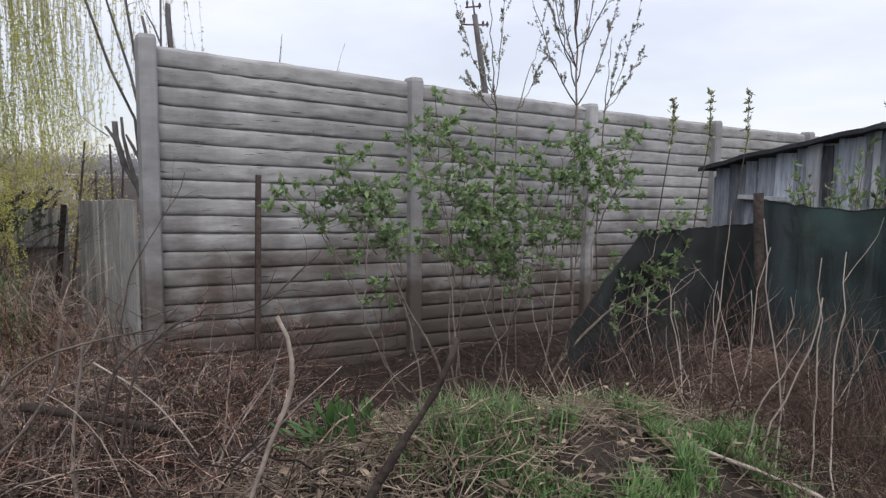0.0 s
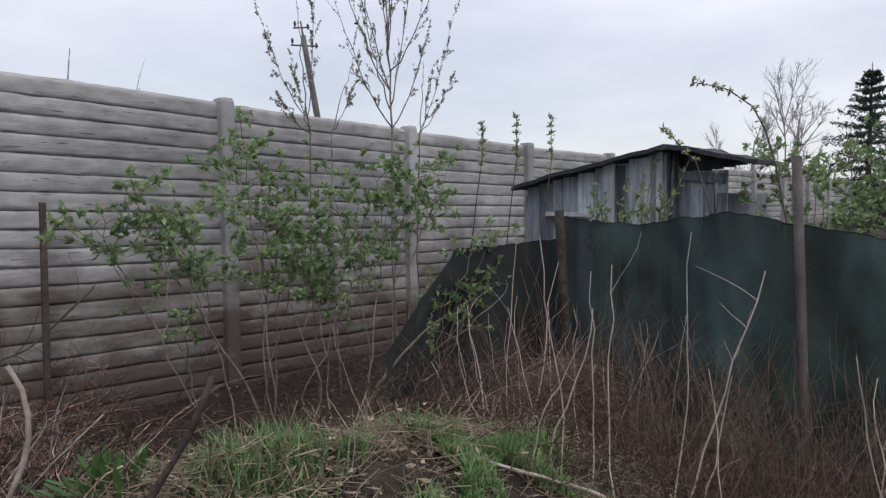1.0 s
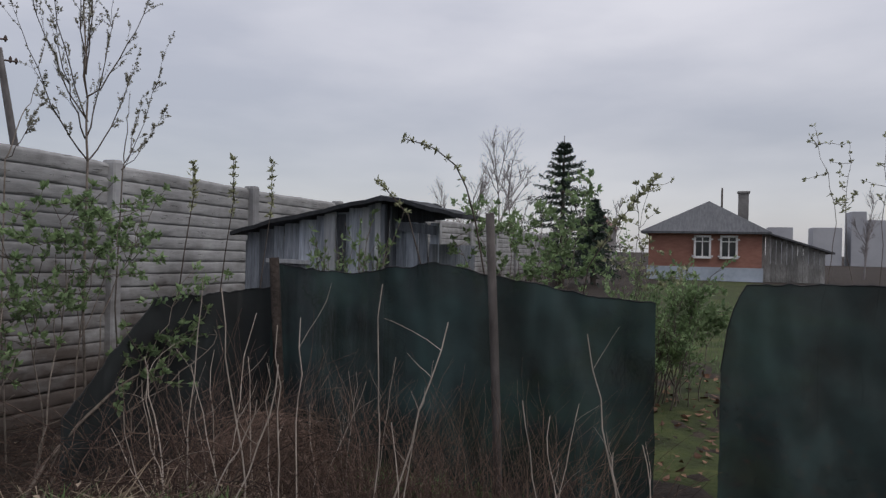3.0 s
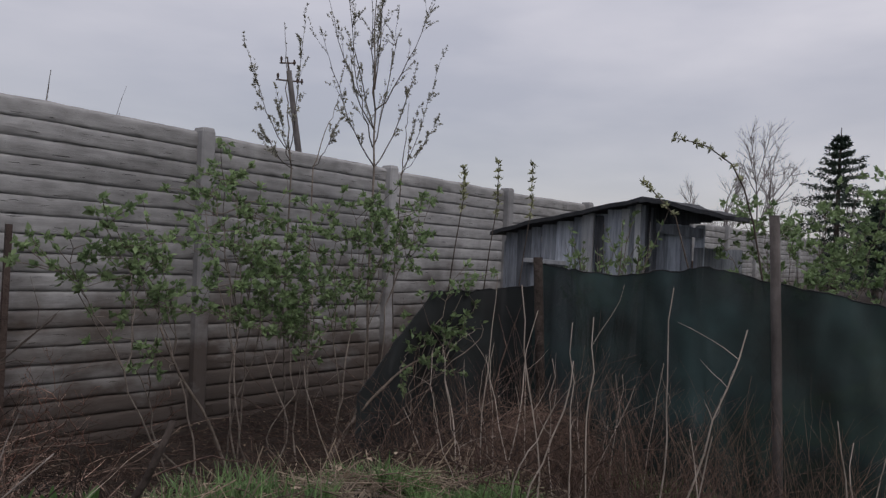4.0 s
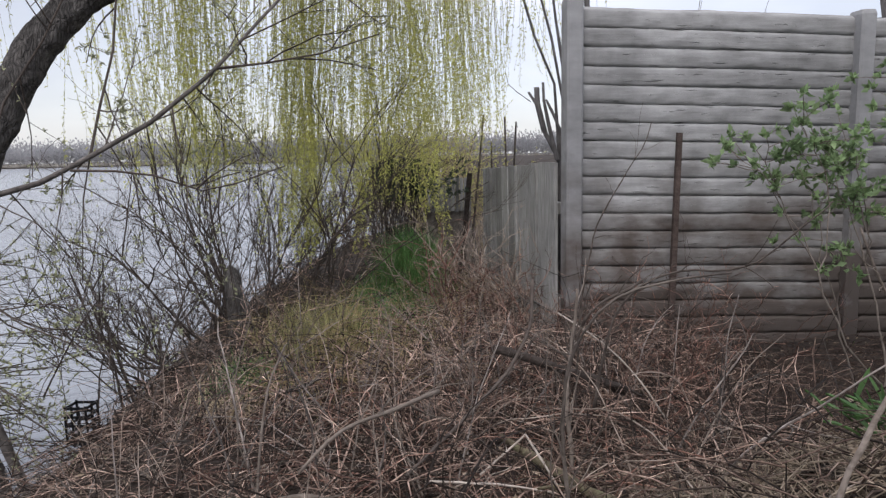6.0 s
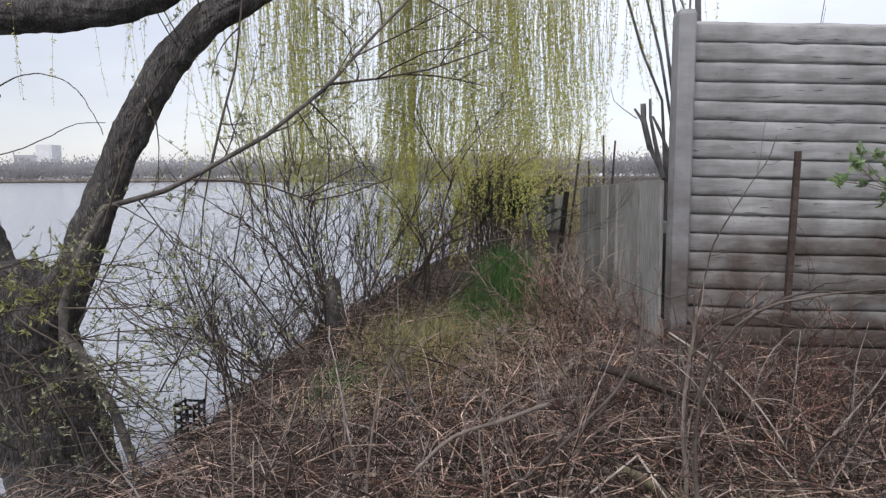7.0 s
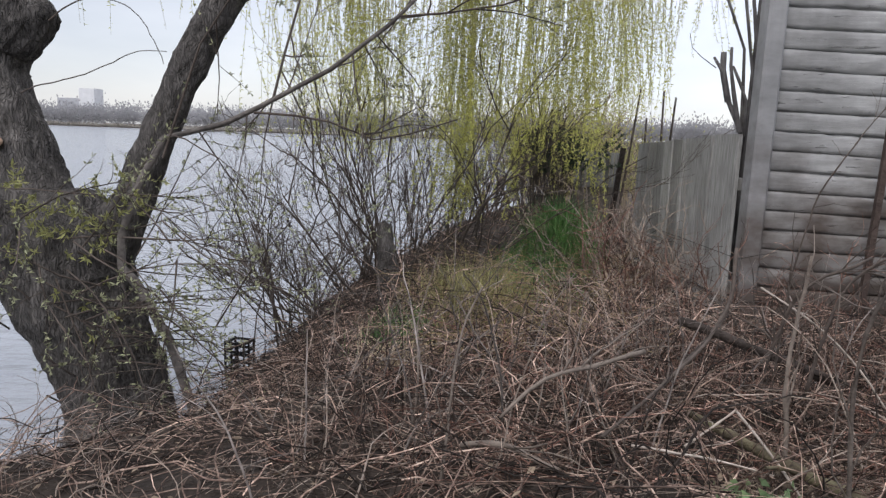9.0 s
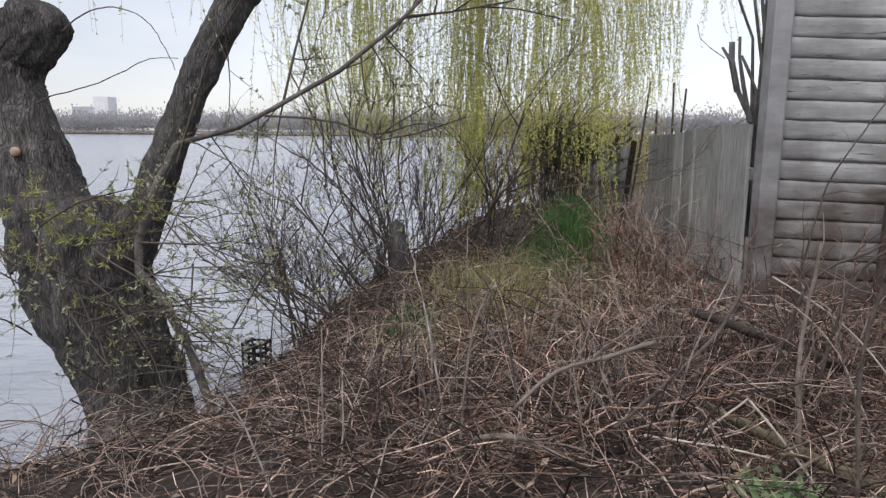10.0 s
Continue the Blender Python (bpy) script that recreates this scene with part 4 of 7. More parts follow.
SPROUT = mat("willow_sprout_leaf", [(0.22, 0.23, 0.085), (0.36, 0.36, 0.15)], 6, 0.6, 0, 40, (1, 1, 1), 0.2, 0.4, True, 0.3, 0, 0.4)
for c in ((-4.56, -0.46, 0.98), (-4.43, -0.5, 0.87), (-4.29, -0.52, 0.77), (-4.15, -0.5, 0.72), (-3.97, -0.42, 1.02), (-4.0, -0.45, 0.86), (-4.78, -0.46, 0.95), (-4.62, -0.5, 0.7)):
    lines = []
    for k in range(7):
        branching(np.array(c) + rng.normal(0, 0.07, 3) * (1, 0.3, 0.7), rng.normal(0, 1, 3) * (1, 0.6, 0.6) - (0, 0.5, 0.1), 0.14, 0.003, 0, 0, 0.5, 0.1, 0, 0.5, lines)
    tagged(part("sprout", leafing(lines, 5, 0.045, 0.013, (0,), 3), SPROUT, willow), "yellow-green leaf tuft on the trunk", kind="stuff")
for pts in ([(-4.75, -0.2, 1.58), (-4.63, -0.26, 1.62), (-4.39, -0.23, 1.67), (-4.16, -0.19, 1.77), (-3.98, -0.15, 1.88), (-3.84, -0.04, 1.88)],
            [(-4.6, -0.1, 2.05), (-4.42, -0.12, 2.17), (-4.26, -0.12, 2.2), (-4.07, -0.11, 2.17), (-3.92, -0.12, 2.03), (-3.86, -0.05, 1.8)], [(-4.9, -0.5, 0.98), (-4.56, -0.56, 1.0), (-4.2, -0.55, 0.98), (-3.8, -0.5, 0.95), (-3.4, -0.45, 1.05)]):
    s = Soup()
    q = np.stack([np.interp(np.linspace(0, len(pts) - 1, 26), np.arange(len(pts)), np.array(pts)[:, c]) for c in range(3)], 1)
    for _ in range(6):
        q[1:-1] = 0.25 * q[:-2] + 0.5 * q[1:-1] + 0.25 * q[2:]
    q[1:-1] += rng.normal(0, 0.003, (24, 3))
    s.tubes(q, np.linspace(0.005, 0.0025, 26), 6)
    part("twig", s, TWIG, willow)
s = Soup()
for c in ((-4.59, -0.48, 0.54), (-4.56, -0.42, 0.78), (-4.48, -0.27, 0.93), (-4.33, -0.26, 0.75), (-4.22, -0.25, 0.59), (-4.28, -0.38, 0.23), (-4.47, -0.35, 0.83), (-4.23, -0.39, 0.01), (-4.42, -0.45, 0.32), (-4.15, -0.25, 0.13), (-4.53, -0.48, 0.59), (-4.42, -0.1, 0.96), (-4.36, -0.4, 0.57), (-4.2, -0.25, 0.36)):
    s = Soup()
    k = 9
    D = rng.normal(0, 1, (k, 3)) * (1, 0.5, 1) + (0.25, -0.35, 0.1)
    s.leaves(np.tile(c, (k, 1)) + rng.normal(0, 0.006, (k, 3)), D, rng.normal(0, 1, (k, 3)), 0.055 * rng.uniform(0.6, 1.2, k), 0.014)
    tagged(part("sprig", s, SPROUT, willow), "small star of young leaves on the bark", kind="stuff")
s = Soup()
SAWN, SAWWAY = np.array([-4.979, -0.147, 1.258]), np.array([0.609, -0.792, 0.027])
s.tubes([SAWN, SAWN + SAWWAY * 0.16, SAWN + SAWWAY * 0.162], [0.036, 0.028, 0.002], 12)
part("sawn_stub", s, mat("fresh_saw_cut", [(0.30, 0.20, 0.14), (0.46, 0.34, 0.25)], 30, 0.8, 0.2, 60), willow, "pale orange saw cut")


# ---- black crate at the water's edge ----
crate = thing("crate", (-3.66, 0.62, -0.6), "black plastic lattice crate caught at the water's edge", "crate")
CORNERS = [(-3.74, 0.57), (-3.58, 0.55), (-3.55, 0.69), (-3.71, 0.71)]
for k in range(5):
    s = Soup()
    z = -0.56 + k * 0.068
    for a, b in zip(CORNERS, CORNERS[1:] + CORNERS[:1]):
        s.box(((a[0] + b[0]) / 2, (a[1] + b[1]) / 2, z), (math.dist(a, b) + 0.01, 0.009, 0.02 if k else 0.035), rz=math.atan2(b[1] - a[1], b[0] - a[0]))
    part("band", s, BLACK, crate, smooth=False)
for x, y in CORNERS + [(-3.687, 0.563), (-3.633, 0.557), (-3.565, 0.62)]:
    s = Soup()
    s.box((x, y, -0.43), (0.015, 0.012, 0.32))
    part("upright", s, BLACK, crate, smooth=False)


# ---- old stump on the bank ----
s = Soup()
q = np.array([(-2.50, 1.04, -0.00)]) + np.array([(0, 0, -0.15), (0, 0, 0.12), (-0.02, 0, 0.3), (-0.04, 0.01, 0.48), (-0.055, 0.01, 0.62), (-0.06, 0.01, 0.70)])
s.tubes(q, [0.15, 0.10, 0.085, 0.075, 0.06, 0.012], 14)
s.roughen(0.03, 14)
lone("tree_stump", s, BARK, "broken grey-brown stump among the bare bushes on the bank", "stump")


# ---- waterside bush ----
def bush(name, base, stems, height, spread, levels, kids, r, label, material=TWIG, leaf=None, lean=(0, 0), wob=0.09, foot=0.15):
    th = thing(name, base, label, "bush")
    lines = []
    for _ in range(stems):
        b = np.array(base) + (rng.normal(0, foot), rng.normal(0, foot), 0)
        branching(b, (rng.normal(lean[0], spread), rng.normal(lean[1], spread * 0.7), 1.0), height * rng.uniform(0.6, 1.1), r * rng.uniform(0.6, 1.2), levels, kids, 0.42, wob, 0.0, 0.5, lines, 0.15)
    for line in [l for l in lines if l[2] == levels]:
        part("stem", twig_soup([line], 6, 6), material, th)
    part("crown", twig_soup([(p, np.maximum(q, 0.0011), l) for p, q, l in lines if l < levels], 4, 3), material, th)
    if leaf:
        part("foliage", leafing(lines, *leaf[1:]), leaf[0], th)
    return lines


BANKBUSH = "leafless dark grey bush on the bank of the pond"
bush("waterside_bush", (-2.45, 1.45, -0.15), 20, 1.75, 0.36, 3, 4, 0.011, BANKBUSH, lean=(-0.06, 0), wob=0.15, foot=0.22)
bush("waterside_bush", (-2.0, 1.9, -0.05), 12, 1.75, 0.26, 3, 4, 0.011, BANKBUSH, lean=(0.08, 0), wob=0.15)
bush("waterside_bush", (-2.95, 1.0, -0.4), 18, 1.35, 0.6, 3, 4, 0.010, BANKBUSH, lean=(-0.1, 0), wob=0.2, foot=0.25)
bush("waterside_bush", (-3.35, 1.7, -0.6), 16, 1.35, 0.6, 3, 4, 0.009, BANKBUSH, lean=(-0.15, 0), wob=0.22, foot=0.25)
bush("waterside_bush", (-2.75, 2.6, -0.3), 10, 1.6, 0.45, 3, 4, 0.011, BANKBUSH, wob=0.18, foot=0.25)
bush("waterside_bush", (-1.2, 2.7, 0.0), 11, 2.0, 0.27, 3, 4, 0.012, BANKBUSH, wob=0.14)
bush("waterside_bush", (-3.05, 0.35, -0.4), 8, 1.2, 0.5, 3, 4, 0.009, "leafless bush with first small leaves by the water", TWIG, (BUDLEAF, 1, 0.028, 0.011, (0,), 1))

bush("golden_bush", (0.15, 4.7, 0.0), 18, 1.4, 0.3, 2, 5, 0.007, "straw-coloured bush with first yellow leaves behind the old boards", STRAW, (WILLOWLEAF, 2, 0.03, 0.011, (0,), 2))
bush("waterside_bush", (-2.6, 3.4, -0.1), 8, 1.5, 0.5, 2, 6, 0.011, "leafless dark grey bush on the bank of the pond")
bush("golden_bush", (-0.95, 4.3, 0.0), 16, 1.75, 0.24, 2, 5, 0.008, "yellow-green leafing willow bush beside the slatted panel", STRAW, (WILLOWLEAF, 3, 0.036, 0.012, (0, 1), 2))
for x, y, h, dx in ((0.0, 4.3, 2.05, 0.14), (0.36, 4.2, 2.02, -0.03), (0.45, 4.2, 1.95, 0.07), (0.2, 4.4, 1.7, 0.0)):
    s = Soup()
    s.tubes([(x - dx, y, 0), (x, y, h * 0.6), (x + dx * 0.6, y, h)], [0.018, 0.015, 0.012], 6)
    lone("garden_stake", s, DEADWOOD, "dark bare stick standing behind the old boards", "stake", "sticks behind the boards")
for x, y, h, m in ((-0.5, 0.95, 0.85, PALECANE), (-0.72, 0.75, 0.8, REDCANE), (-0.3, 0.7, 0.7, PALECANE), (-0.15, 0.5, 0.55, REDCANE), (-0.9, 1.2, 0.7, PALECANE)):
    bush("dry_bush", (x, y, float(ground_z(x, y)) - 0.02), 11, h * 1.1, 0.42, 2, 4, 0.0072, "pale dry thorny bush against the old boards" if m is PALECANE else "reddish dry thorny bush against the old boards", m, wob=0.32)
bush("golden_bush", (-0.75, 5.6, 0.0), 20, 1.9, 0.3, 2, 6, 0.009, "yellow-green leafing willow bush behind the old boards", STRAW, (WILLOWLEAF, 3, 0.036, 0.012, (0, 1), 2))
bush("golden_bush", (-1.7, 6.2, 0.0), 16, 1.2, 0.4, 2, 6, 0.012, "straw-coloured leafless bush behind the old boards", CANE)
bush("golden_bush", (-0.3, 7.0, 0.0), 18, 1.4, 0.4, 2, 6, 0.012, "straw-coloured leafless bush behind the old boards", CANE)
for x, y, h in ((-0.75, -1.2, 0.5), (-0.45, -0.7, 0.45), (0.0, -0.9, 0.42), (-0.95, -0.5, 0.5), (-0.6, -1.9, 0.5), (0.35, -0.7, 0.4), (-0.2, -0.3, 0.5), (0.75, -0.5, 0.45), (-1.2, -0.9, 0.5)):
    bush("bramble_bush", (x, y, float(ground_z(x, y)) - 0.02), 7, h, 0.55, 2, 4, 0.0045, "dark bare bramble stems beside the concrete fence", CANE, wob=0.28)
for x, y, h in ((-0.5, -0.9, 0.8), (-0.1, -0.5, 0.75), (0.3, -0.9, 0.7), (-0.3, -1.4, 0.75), (0.65, -0.45, 0.65), (-0.75, -0.3, 0.75), (0.05, -1.6, 0.7), (1.05, -0.5, 0.6)):
    bush("bramble_bush", (x, y, float(ground_z(x, y)) - 0.02), 5, h, 0.4, 2, 4, 0.0042, "reddish bare bramble stems rising before the concrete fence", REDCANE, wob=0.3, foot=0.12)
DARKLEAF = mat("dark_evergreen_leaf", [(0.03, 0.045, 0.03), (0.07, 0.095, 0.06)], 8, 0.7, 0, 40, (1, 1, 1), 0.3, 0.4, True, 0.3, 0, 0.2)
bush("evergreen_bush", (-1.04, 2.95, 0.1), 12, 1.2, 0.05, 2, 6, 0.008, "small dark evergreen bush beside the slatted panel", TWIG, (DARKLEAF, 9, 0.045, 0.02, (0, 1), 3, 0.3, 1.0, lambda p: 1.05 < p[2] < 1.5), foot=0.05)

# ---- bramble thicket and litter ----
def canes(n, xr, yr, hmin, hmax, length, radius, arch=0.6, keep=None):
    P, R = [], []
    m = 9
    f = np.linspace(0, 1, m)
    while len(P) < n:
        x, y = rng.uniform(*xr), rng.uniform(*yr)
        if keep is not None and not keep(x, y):
            continue
        L = length * rng.uniform(0.4, 1.3)
        a = rng.uniform(0, 2 * np.pi)
        h = rng.uniform(hmin, hmax)
        hx = x + np.cos(a) * L * (f - 0.5)
        hy = y + np.sin(a) * L * (f - 0.5)
        curl = rng.normal(0, 0.12, 2)
        hx = hx + curl[0] * np.sin(f * 4) + np.cumsum(rng.normal(0, 0.018, m))
        hy = hy + curl[1] * np.sin(f * 4) + np.cumsum(rng.normal(0, 0.018, m))
        g = ground_z(hx, hy)
        z = np.maximum(g + 0.005, np.interp(f, (0, 1), (g[0], g[-1])) * 0.4 + g * 0.6 + h * (1 - arch * (2 * f - 1) ** 2) + rng.normal(0, 0.12) * (f - 0.5) + np.cumsum(rng.normal(0, 0.010, m)))
        hy = np.minimum(hy, np.where(hx > -0.1, -0.07, 9))
        P.append(np.stack([hx, hy, z], 1))
        R.append(np.linspace(1, 0.45, m) * radius * rng.uniform(0.5, 1.5))
    return P, R


def on_bank(x, y):
    return x > shore_x(y) + 0.55 and not (abs(x + 1.2) < 1.2 and y < -4.0) and (x < -0.05 or y < -0.15)


def arching(n, xr, yr, length, radius, keep=None, up=(0.3, 1.3), droop=0.22):
    """Canes rooted in the ground that rise, bend over and hang."""
    P, R = [], []
    m = 9
    while len(P) < n:
        x, y = rng.uniform(*xr), rng.uniform(*yr)
        if keep is not None and not keep(x, y):
            continue
        L = length * rng.uniform(0.4, 1.4) / (m - 1)
        a, e = rng.uniform(0, 2 * np.pi), rng.uniform(*up)
        p = np.array([x, y, float(ground_z(x, y)) - 0.01])
        pts = [p]
        for _ in range(m - 1):
            a += rng.normal(0, 0.32)
            e -= droop * rng.uniform(0.2, 1.6)
            p = p + L * np.array([math.cos(a) * math.cos(e), math.sin(a) * math.cos(e), math.sin(e)])
            if p[0] > -0.1 and p[1] > -0.08:
                p[1] = -0.08
            p[2] = max(p[2], float(ground_z(p[0], p[1])) + 0.01)
            pts.append(p.copy())
        P.append(pts)
        R.append(np.linspace(1, 0.4, m) * radius * rng.uniform(0.5, 1.4))
    return P, R


def scraps(n, xr, yr, height, length, radius, keep=None):
    """Short broken twigs caught at all angles."""
    P, R = [], []
    while len(P) < n:
        x, y = rng.uniform(*xr), rng.uniform(*yr)
        if keep is not None and not keep(x, y):
            continue
        c = np.array([x, y, float(ground_z(x, y)) + rng.uniform(0.0, height)])
        d = rng.normal(0, 1, 3) * (1, 1, 0.55)
        d *= length * rng.uniform(0.3, 1.3) / np.linalg.norm(d) / 2
        k = rng.normal(0, 0.10 * length, 3)
        P.append([c - d, c + k * 0.4, c + d])
        R.append(np.array([1, 0.9, 0.5]) * radius * rng.uniform(0.5, 1.4))
    P = np.array(P)
    P[..., 1] = np.where(P[..., 0] > -0.1, np.minimum(P[..., 1], -0.08), P[..., 1])
    return P, R


def left_bank(x, y):
    by_log = -3.15 < y < -1.9 and abs(x + 0.74 + 0.22 * (y + 2.62)) < 0.13
    return on_bank(x, y) and not by_log and not (x > -0.15 and y < -2.9)


def tangle(soup, n, xr, yr, length, radius, keep, up=(0.1, 1.5), droop=0.14, kink=0.34, twigs=4, sides=3, cap=0.42):
    """Kinked canes rooted in patches, bent over at random, each with short thorny side twigs."""
    X = []
    while len(X) < n:
        x, y = rng.uniform(*xr), rng.uniform(*yr)
        if keep(x, y) and noise.noise(Vector((x * 1.7, y * 1.7, 3))) > rng.uniform(-0.75, 0.35):
            X.append((x, y))
    X = np.array(X)
    m = 11
    a, e = rng.uniform(0, 2 * np.pi, n), rng.uniform(*up, n)
    L = length * rng.uniform(0.35, 1.4, n) / (m - 1)
    p = np.stack([X[:, 0], X[:, 1], ground_z(X[:, 0], X[:, 1]) - 0.01], 1)
    pts = [p]
    for _ in range(m - 1):
        a = a + rng.normal(0, kink, n)
        e = e - droop * rng.uniform(0.0, 2.0, n) + rng.normal(0, kink * 0.6, n)
        p = p + L[:, None] * np.stack([np.cos(a) * np.cos(e), np.sin(a) * np.cos(e), np.sin(e)], 1)
        p[:, 1] = np.where((p[:, 0] > -0.1) & (p[:, 1] > -0.08), -0.08, p[:, 1])
        low = ground_z(p[:, 0], p[:, 1]) + 0.01
        e = np.where(p[:, 2] < low, np.abs(e) * 0.5, e)
        p[:, 2] = np.maximum(p[:, 2], low)
        pts.append(p.copy())
    P = np.stack(pts, 1)
    g = ground_z(P[..., 0], P[..., 1])
    P[..., 2] = g + cap * np.tanh((P[..., 2] - g) / cap)
    R = np.linspace(1, 0.4, m) * radius * rng.uniform(0.45, 1.5, n)[:, None]
    soup.tubes(P, R, sides)
    T, TR = [], []
    for _ in range(twigs):
        j = rng.integers(2, m - 1, n)
        k = np.arange(n)
        base = P[k, j]
        way = P[k, j + 1] - base
        way = way / (np.linalg.norm(way, axis=1, keepdims=True) + 1e-9) + rng.normal(0, 0.75, (n, 3)) + (0, 0, 0.15)
        way /= np.linalg.norm(way, axis=1, keepdims=True)
        l = (rng.uniform(0.04, 0.22, n))[:, None]
        bend = rng.normal(0, 0.3, (n, 3))
        T.append(np.stack([base, base + way * l * 0.4, base + (way + bend * 0.3) * l * 0.75, base + (way + bend * 0.8) * l], 1))
        TR.append(R[k, j][:, None] * np.array([0.6, 0.5, 0.4, 0.25]))
    if T:
        soup.tubes(np.concatenate(T), np.concatenate(TR), 3)


s = Soup()
tangle(s, 1900, (-4.6, 0.4), (-3.9, 0.2), 0.75, 0.0034, left_bank, (-0.2, 0.9), 0.12, 0.42, 2, cap=0.36)
tangle(s, 150, (-2.4, 0.2), (-2.9, -1.0), 0.7, 0.003, left_bank, (0.9, 1.5), 0.07, 0.34, 5, cap=0.6)
tangle(s, 420, (-1.4, 0.9), (-1.9, 0.1), 0.7, 0.0034, left_bank, (0.1, 1.3), 0.12, 0.42, 5, cap=0.4)
s.tubes(*canes(420, (-4.6, 0.4), (-3.9, 0.2), 0.02, 0.22, 0.55, 0.0024, 0.6, left_bank), 3)
s.tubes(*arching(420, (-4.6, 0.4), (-3.9, -0.6), 0.5, 0.0022, left_bank, (0.1, 1.0), 0.24), 3)
s.tubes(*scraps(1100, (-4.4, 0.6), (-3.0, 0.2), 0.18, 0.2, 0.002, left_bank), 3)
tangle(s, 1000, (-4.0, -0.1), (0.0, 2.6), 0.8, 0.004, lambda x, y: on_bank(x, y) and not (abs(x + 1.15) < 0.35 and y > 0.5), (-0.1, 1.0), twigs=2, cap=0.34)
s.tubes(*arching(450, (-4.0, -0.3), (1.6, 7.0), 0.8, 0.003, on_bank, (0.6, 1.5), 0.14), 3)
s.tubes(*arching(420, (-3.8, -1.6), (-0.4, 5.0), 0.7, 0.003, lambda x, y: 0.35 < x - shore_x(y) < 1.7, (0.3, 1.5), 0.12), 3)
tangle(s, 380, (-2.8, -0.2), (-1.3, 0.7), 0.8, 0.0046, on_bank, (0.1, 1.2), 0.12, 0.42, 4, cap=0.36)
lone("bramble_thicket", s, CANE, "tangled brown leafless bramble canes covering the bank", "brambles", kind="stuff")

s = Soup()
tangle(s, 620, (-2.0, 0.1), (-2.6, 0.6), 0.75, 0.0034, left_bank, (-0.1, 1.0), 0.12, 0.3, 4, cap=0.36)
lone("red_brambles", s, REDCANE, "reddish-brown young bramble canes in the thicket", "brambles", kind="stuff")
s = Soup()
tangle(s, 16, (-3.4, 0.2), (-3.2, 0.2), 0.9, 0.0028, left_bank, (0.0, 0.8), 0.09, 0.16, 2, 5, cap=0.42)
tangle(s, 40, (-1.1, 0.3), (-2.2, -0.2), 0.8, 0.0028, left_bank, (0.2, 1.3), 0.11, 0.16, 3, 5, cap=0.48)
tangle(s, 420, (-3.4, 0.6), (-3.6, 0.4), 0.5, 0.0021, left_bank, (-0.1, 1.2), 0.12, 0.3, 2, 3, cap=0.38)
tangle(s, 170, (-1.3, -0.15), (-0.2, 1.6), 0.6, 0.0034, on_bank, (0.2, 1.5), 0.08, 0.3, 3, 4, cap=0.55)
tangle(s, 60, (-2.6, -0.4), (-2.8, -0.9), 0.6, 0.0026, left_bank, (0.9, 1.55), 0.04, 0.13, 2, 5, cap=0.9)
lone("bleached_canes", s, PALECANE, "long bleached dead canes lying across the thicket", "brambles", kind="stuff")
s = Soup()
tangle(s, 120, (-2.6, 0.2), (-2.8, 0.3), 0.62, 0.0036, left_bank, (0.7, 1.55), 0.03, 0.14, 5, 5, cap=1.1)
tangle(s, 420, (-4.7, -3.3), (-2.2, 0.0), 0.55, 0.0023, on_bank, (0.2, 1.4), 0.1, 0.3, 3, 3, cap=0.5)
tangle(s, 120, (-3.6, -1.6), (0.0, 1.4), 0.6, 0.0024, on_bank, (0.4, 1.5), 0.08, 0.25, 3, 3, cap=0.6)
lone("grey_stems", s, mat("grey_dead_stem", [(0.075, 0.062, 0.056), (0.17, 0.148, 0.135), (0.27, 0.24, 0.22)], 18, 0.88, 0.3, 80, (1, 1, 1), 0.3, 0.7, True), "long grey dead stems standing and leaning in the thicket", "dead stems", kind="stuff")

s = Soup()
s.tubes(*arching(560, (-2.1, -0.8), (-1.0, 0.6), 0.6, 0.0021, left_bank, (0.5, 1.5), 0.2), 3)
s.tubes(*arching(500, (-1.9, -0.6), (0.4, 1.8), 0.6, 0.0018, on_bank, (0.5, 1.5), 0.2), 3)
lone("dry_grass", s, mat("golden_dry_grass", [(0.17, 0.125, 0.06), (0.38, 0.30, 0.155)], 20, 0.8, 0.1, 90, (1, 1, 1), 0.25, 0.4, True), "golden dry grass blades among the brambles", "dry grass", kind="stuff")


def off_mound(x, y):
    return not (abs(x - 0.42) < 0.5 and abs(y + 3.75) < 0.36)


s = Soup()
s.tubes(*canes(1250, (-0.2, 3.3), (-4.8, -0.3), 0.01, 0.16, 0.6, 0.002, 0.5, off_mound), 3)
s.tubes(*arching(1150, (0.8, 3.2), (-4.9, -2.0), 0.7, 0.0022, off_mound, (0.5, 1.5), 0.16), 3)
s.tubes(*arching(420, (-0.1, 2.6), (-2.8, -0.3), 0.32, 0.002, off_mound, (0.4, 1.5), 0.12), 3)
s.tubes(*scraps(2600, (-0.9, 3.2), (-4.6, -0.3), 0.12, 0.2, 0.002, off_mound), 3)
s.tubes(*arching(750, (0.9, 3.2), (-4.9, -2.0), 0.6, 0.0018, off_mound, (0.9, 1.5), 0.1), 3)
lone("dry_weeds", s, mat("dry_weed", [(0.024, 0.014, 0.011), (0.064, 0.040, 0.032), (0.165, 0.120, 0.092)], 22, 0.85, 0.2, 90, (1, 1, 1), 0.3, 0.5, True), "matted dry brown weed stems lying on the ground", "dry plants", kind="stuff")
s = Soup()
s.tubes(*arching(1150, (1.6, 3.3), (-4.7, -2.2), 0.68, 0.0016, off_mound, (1.15, 1.56), 0.06), 3)
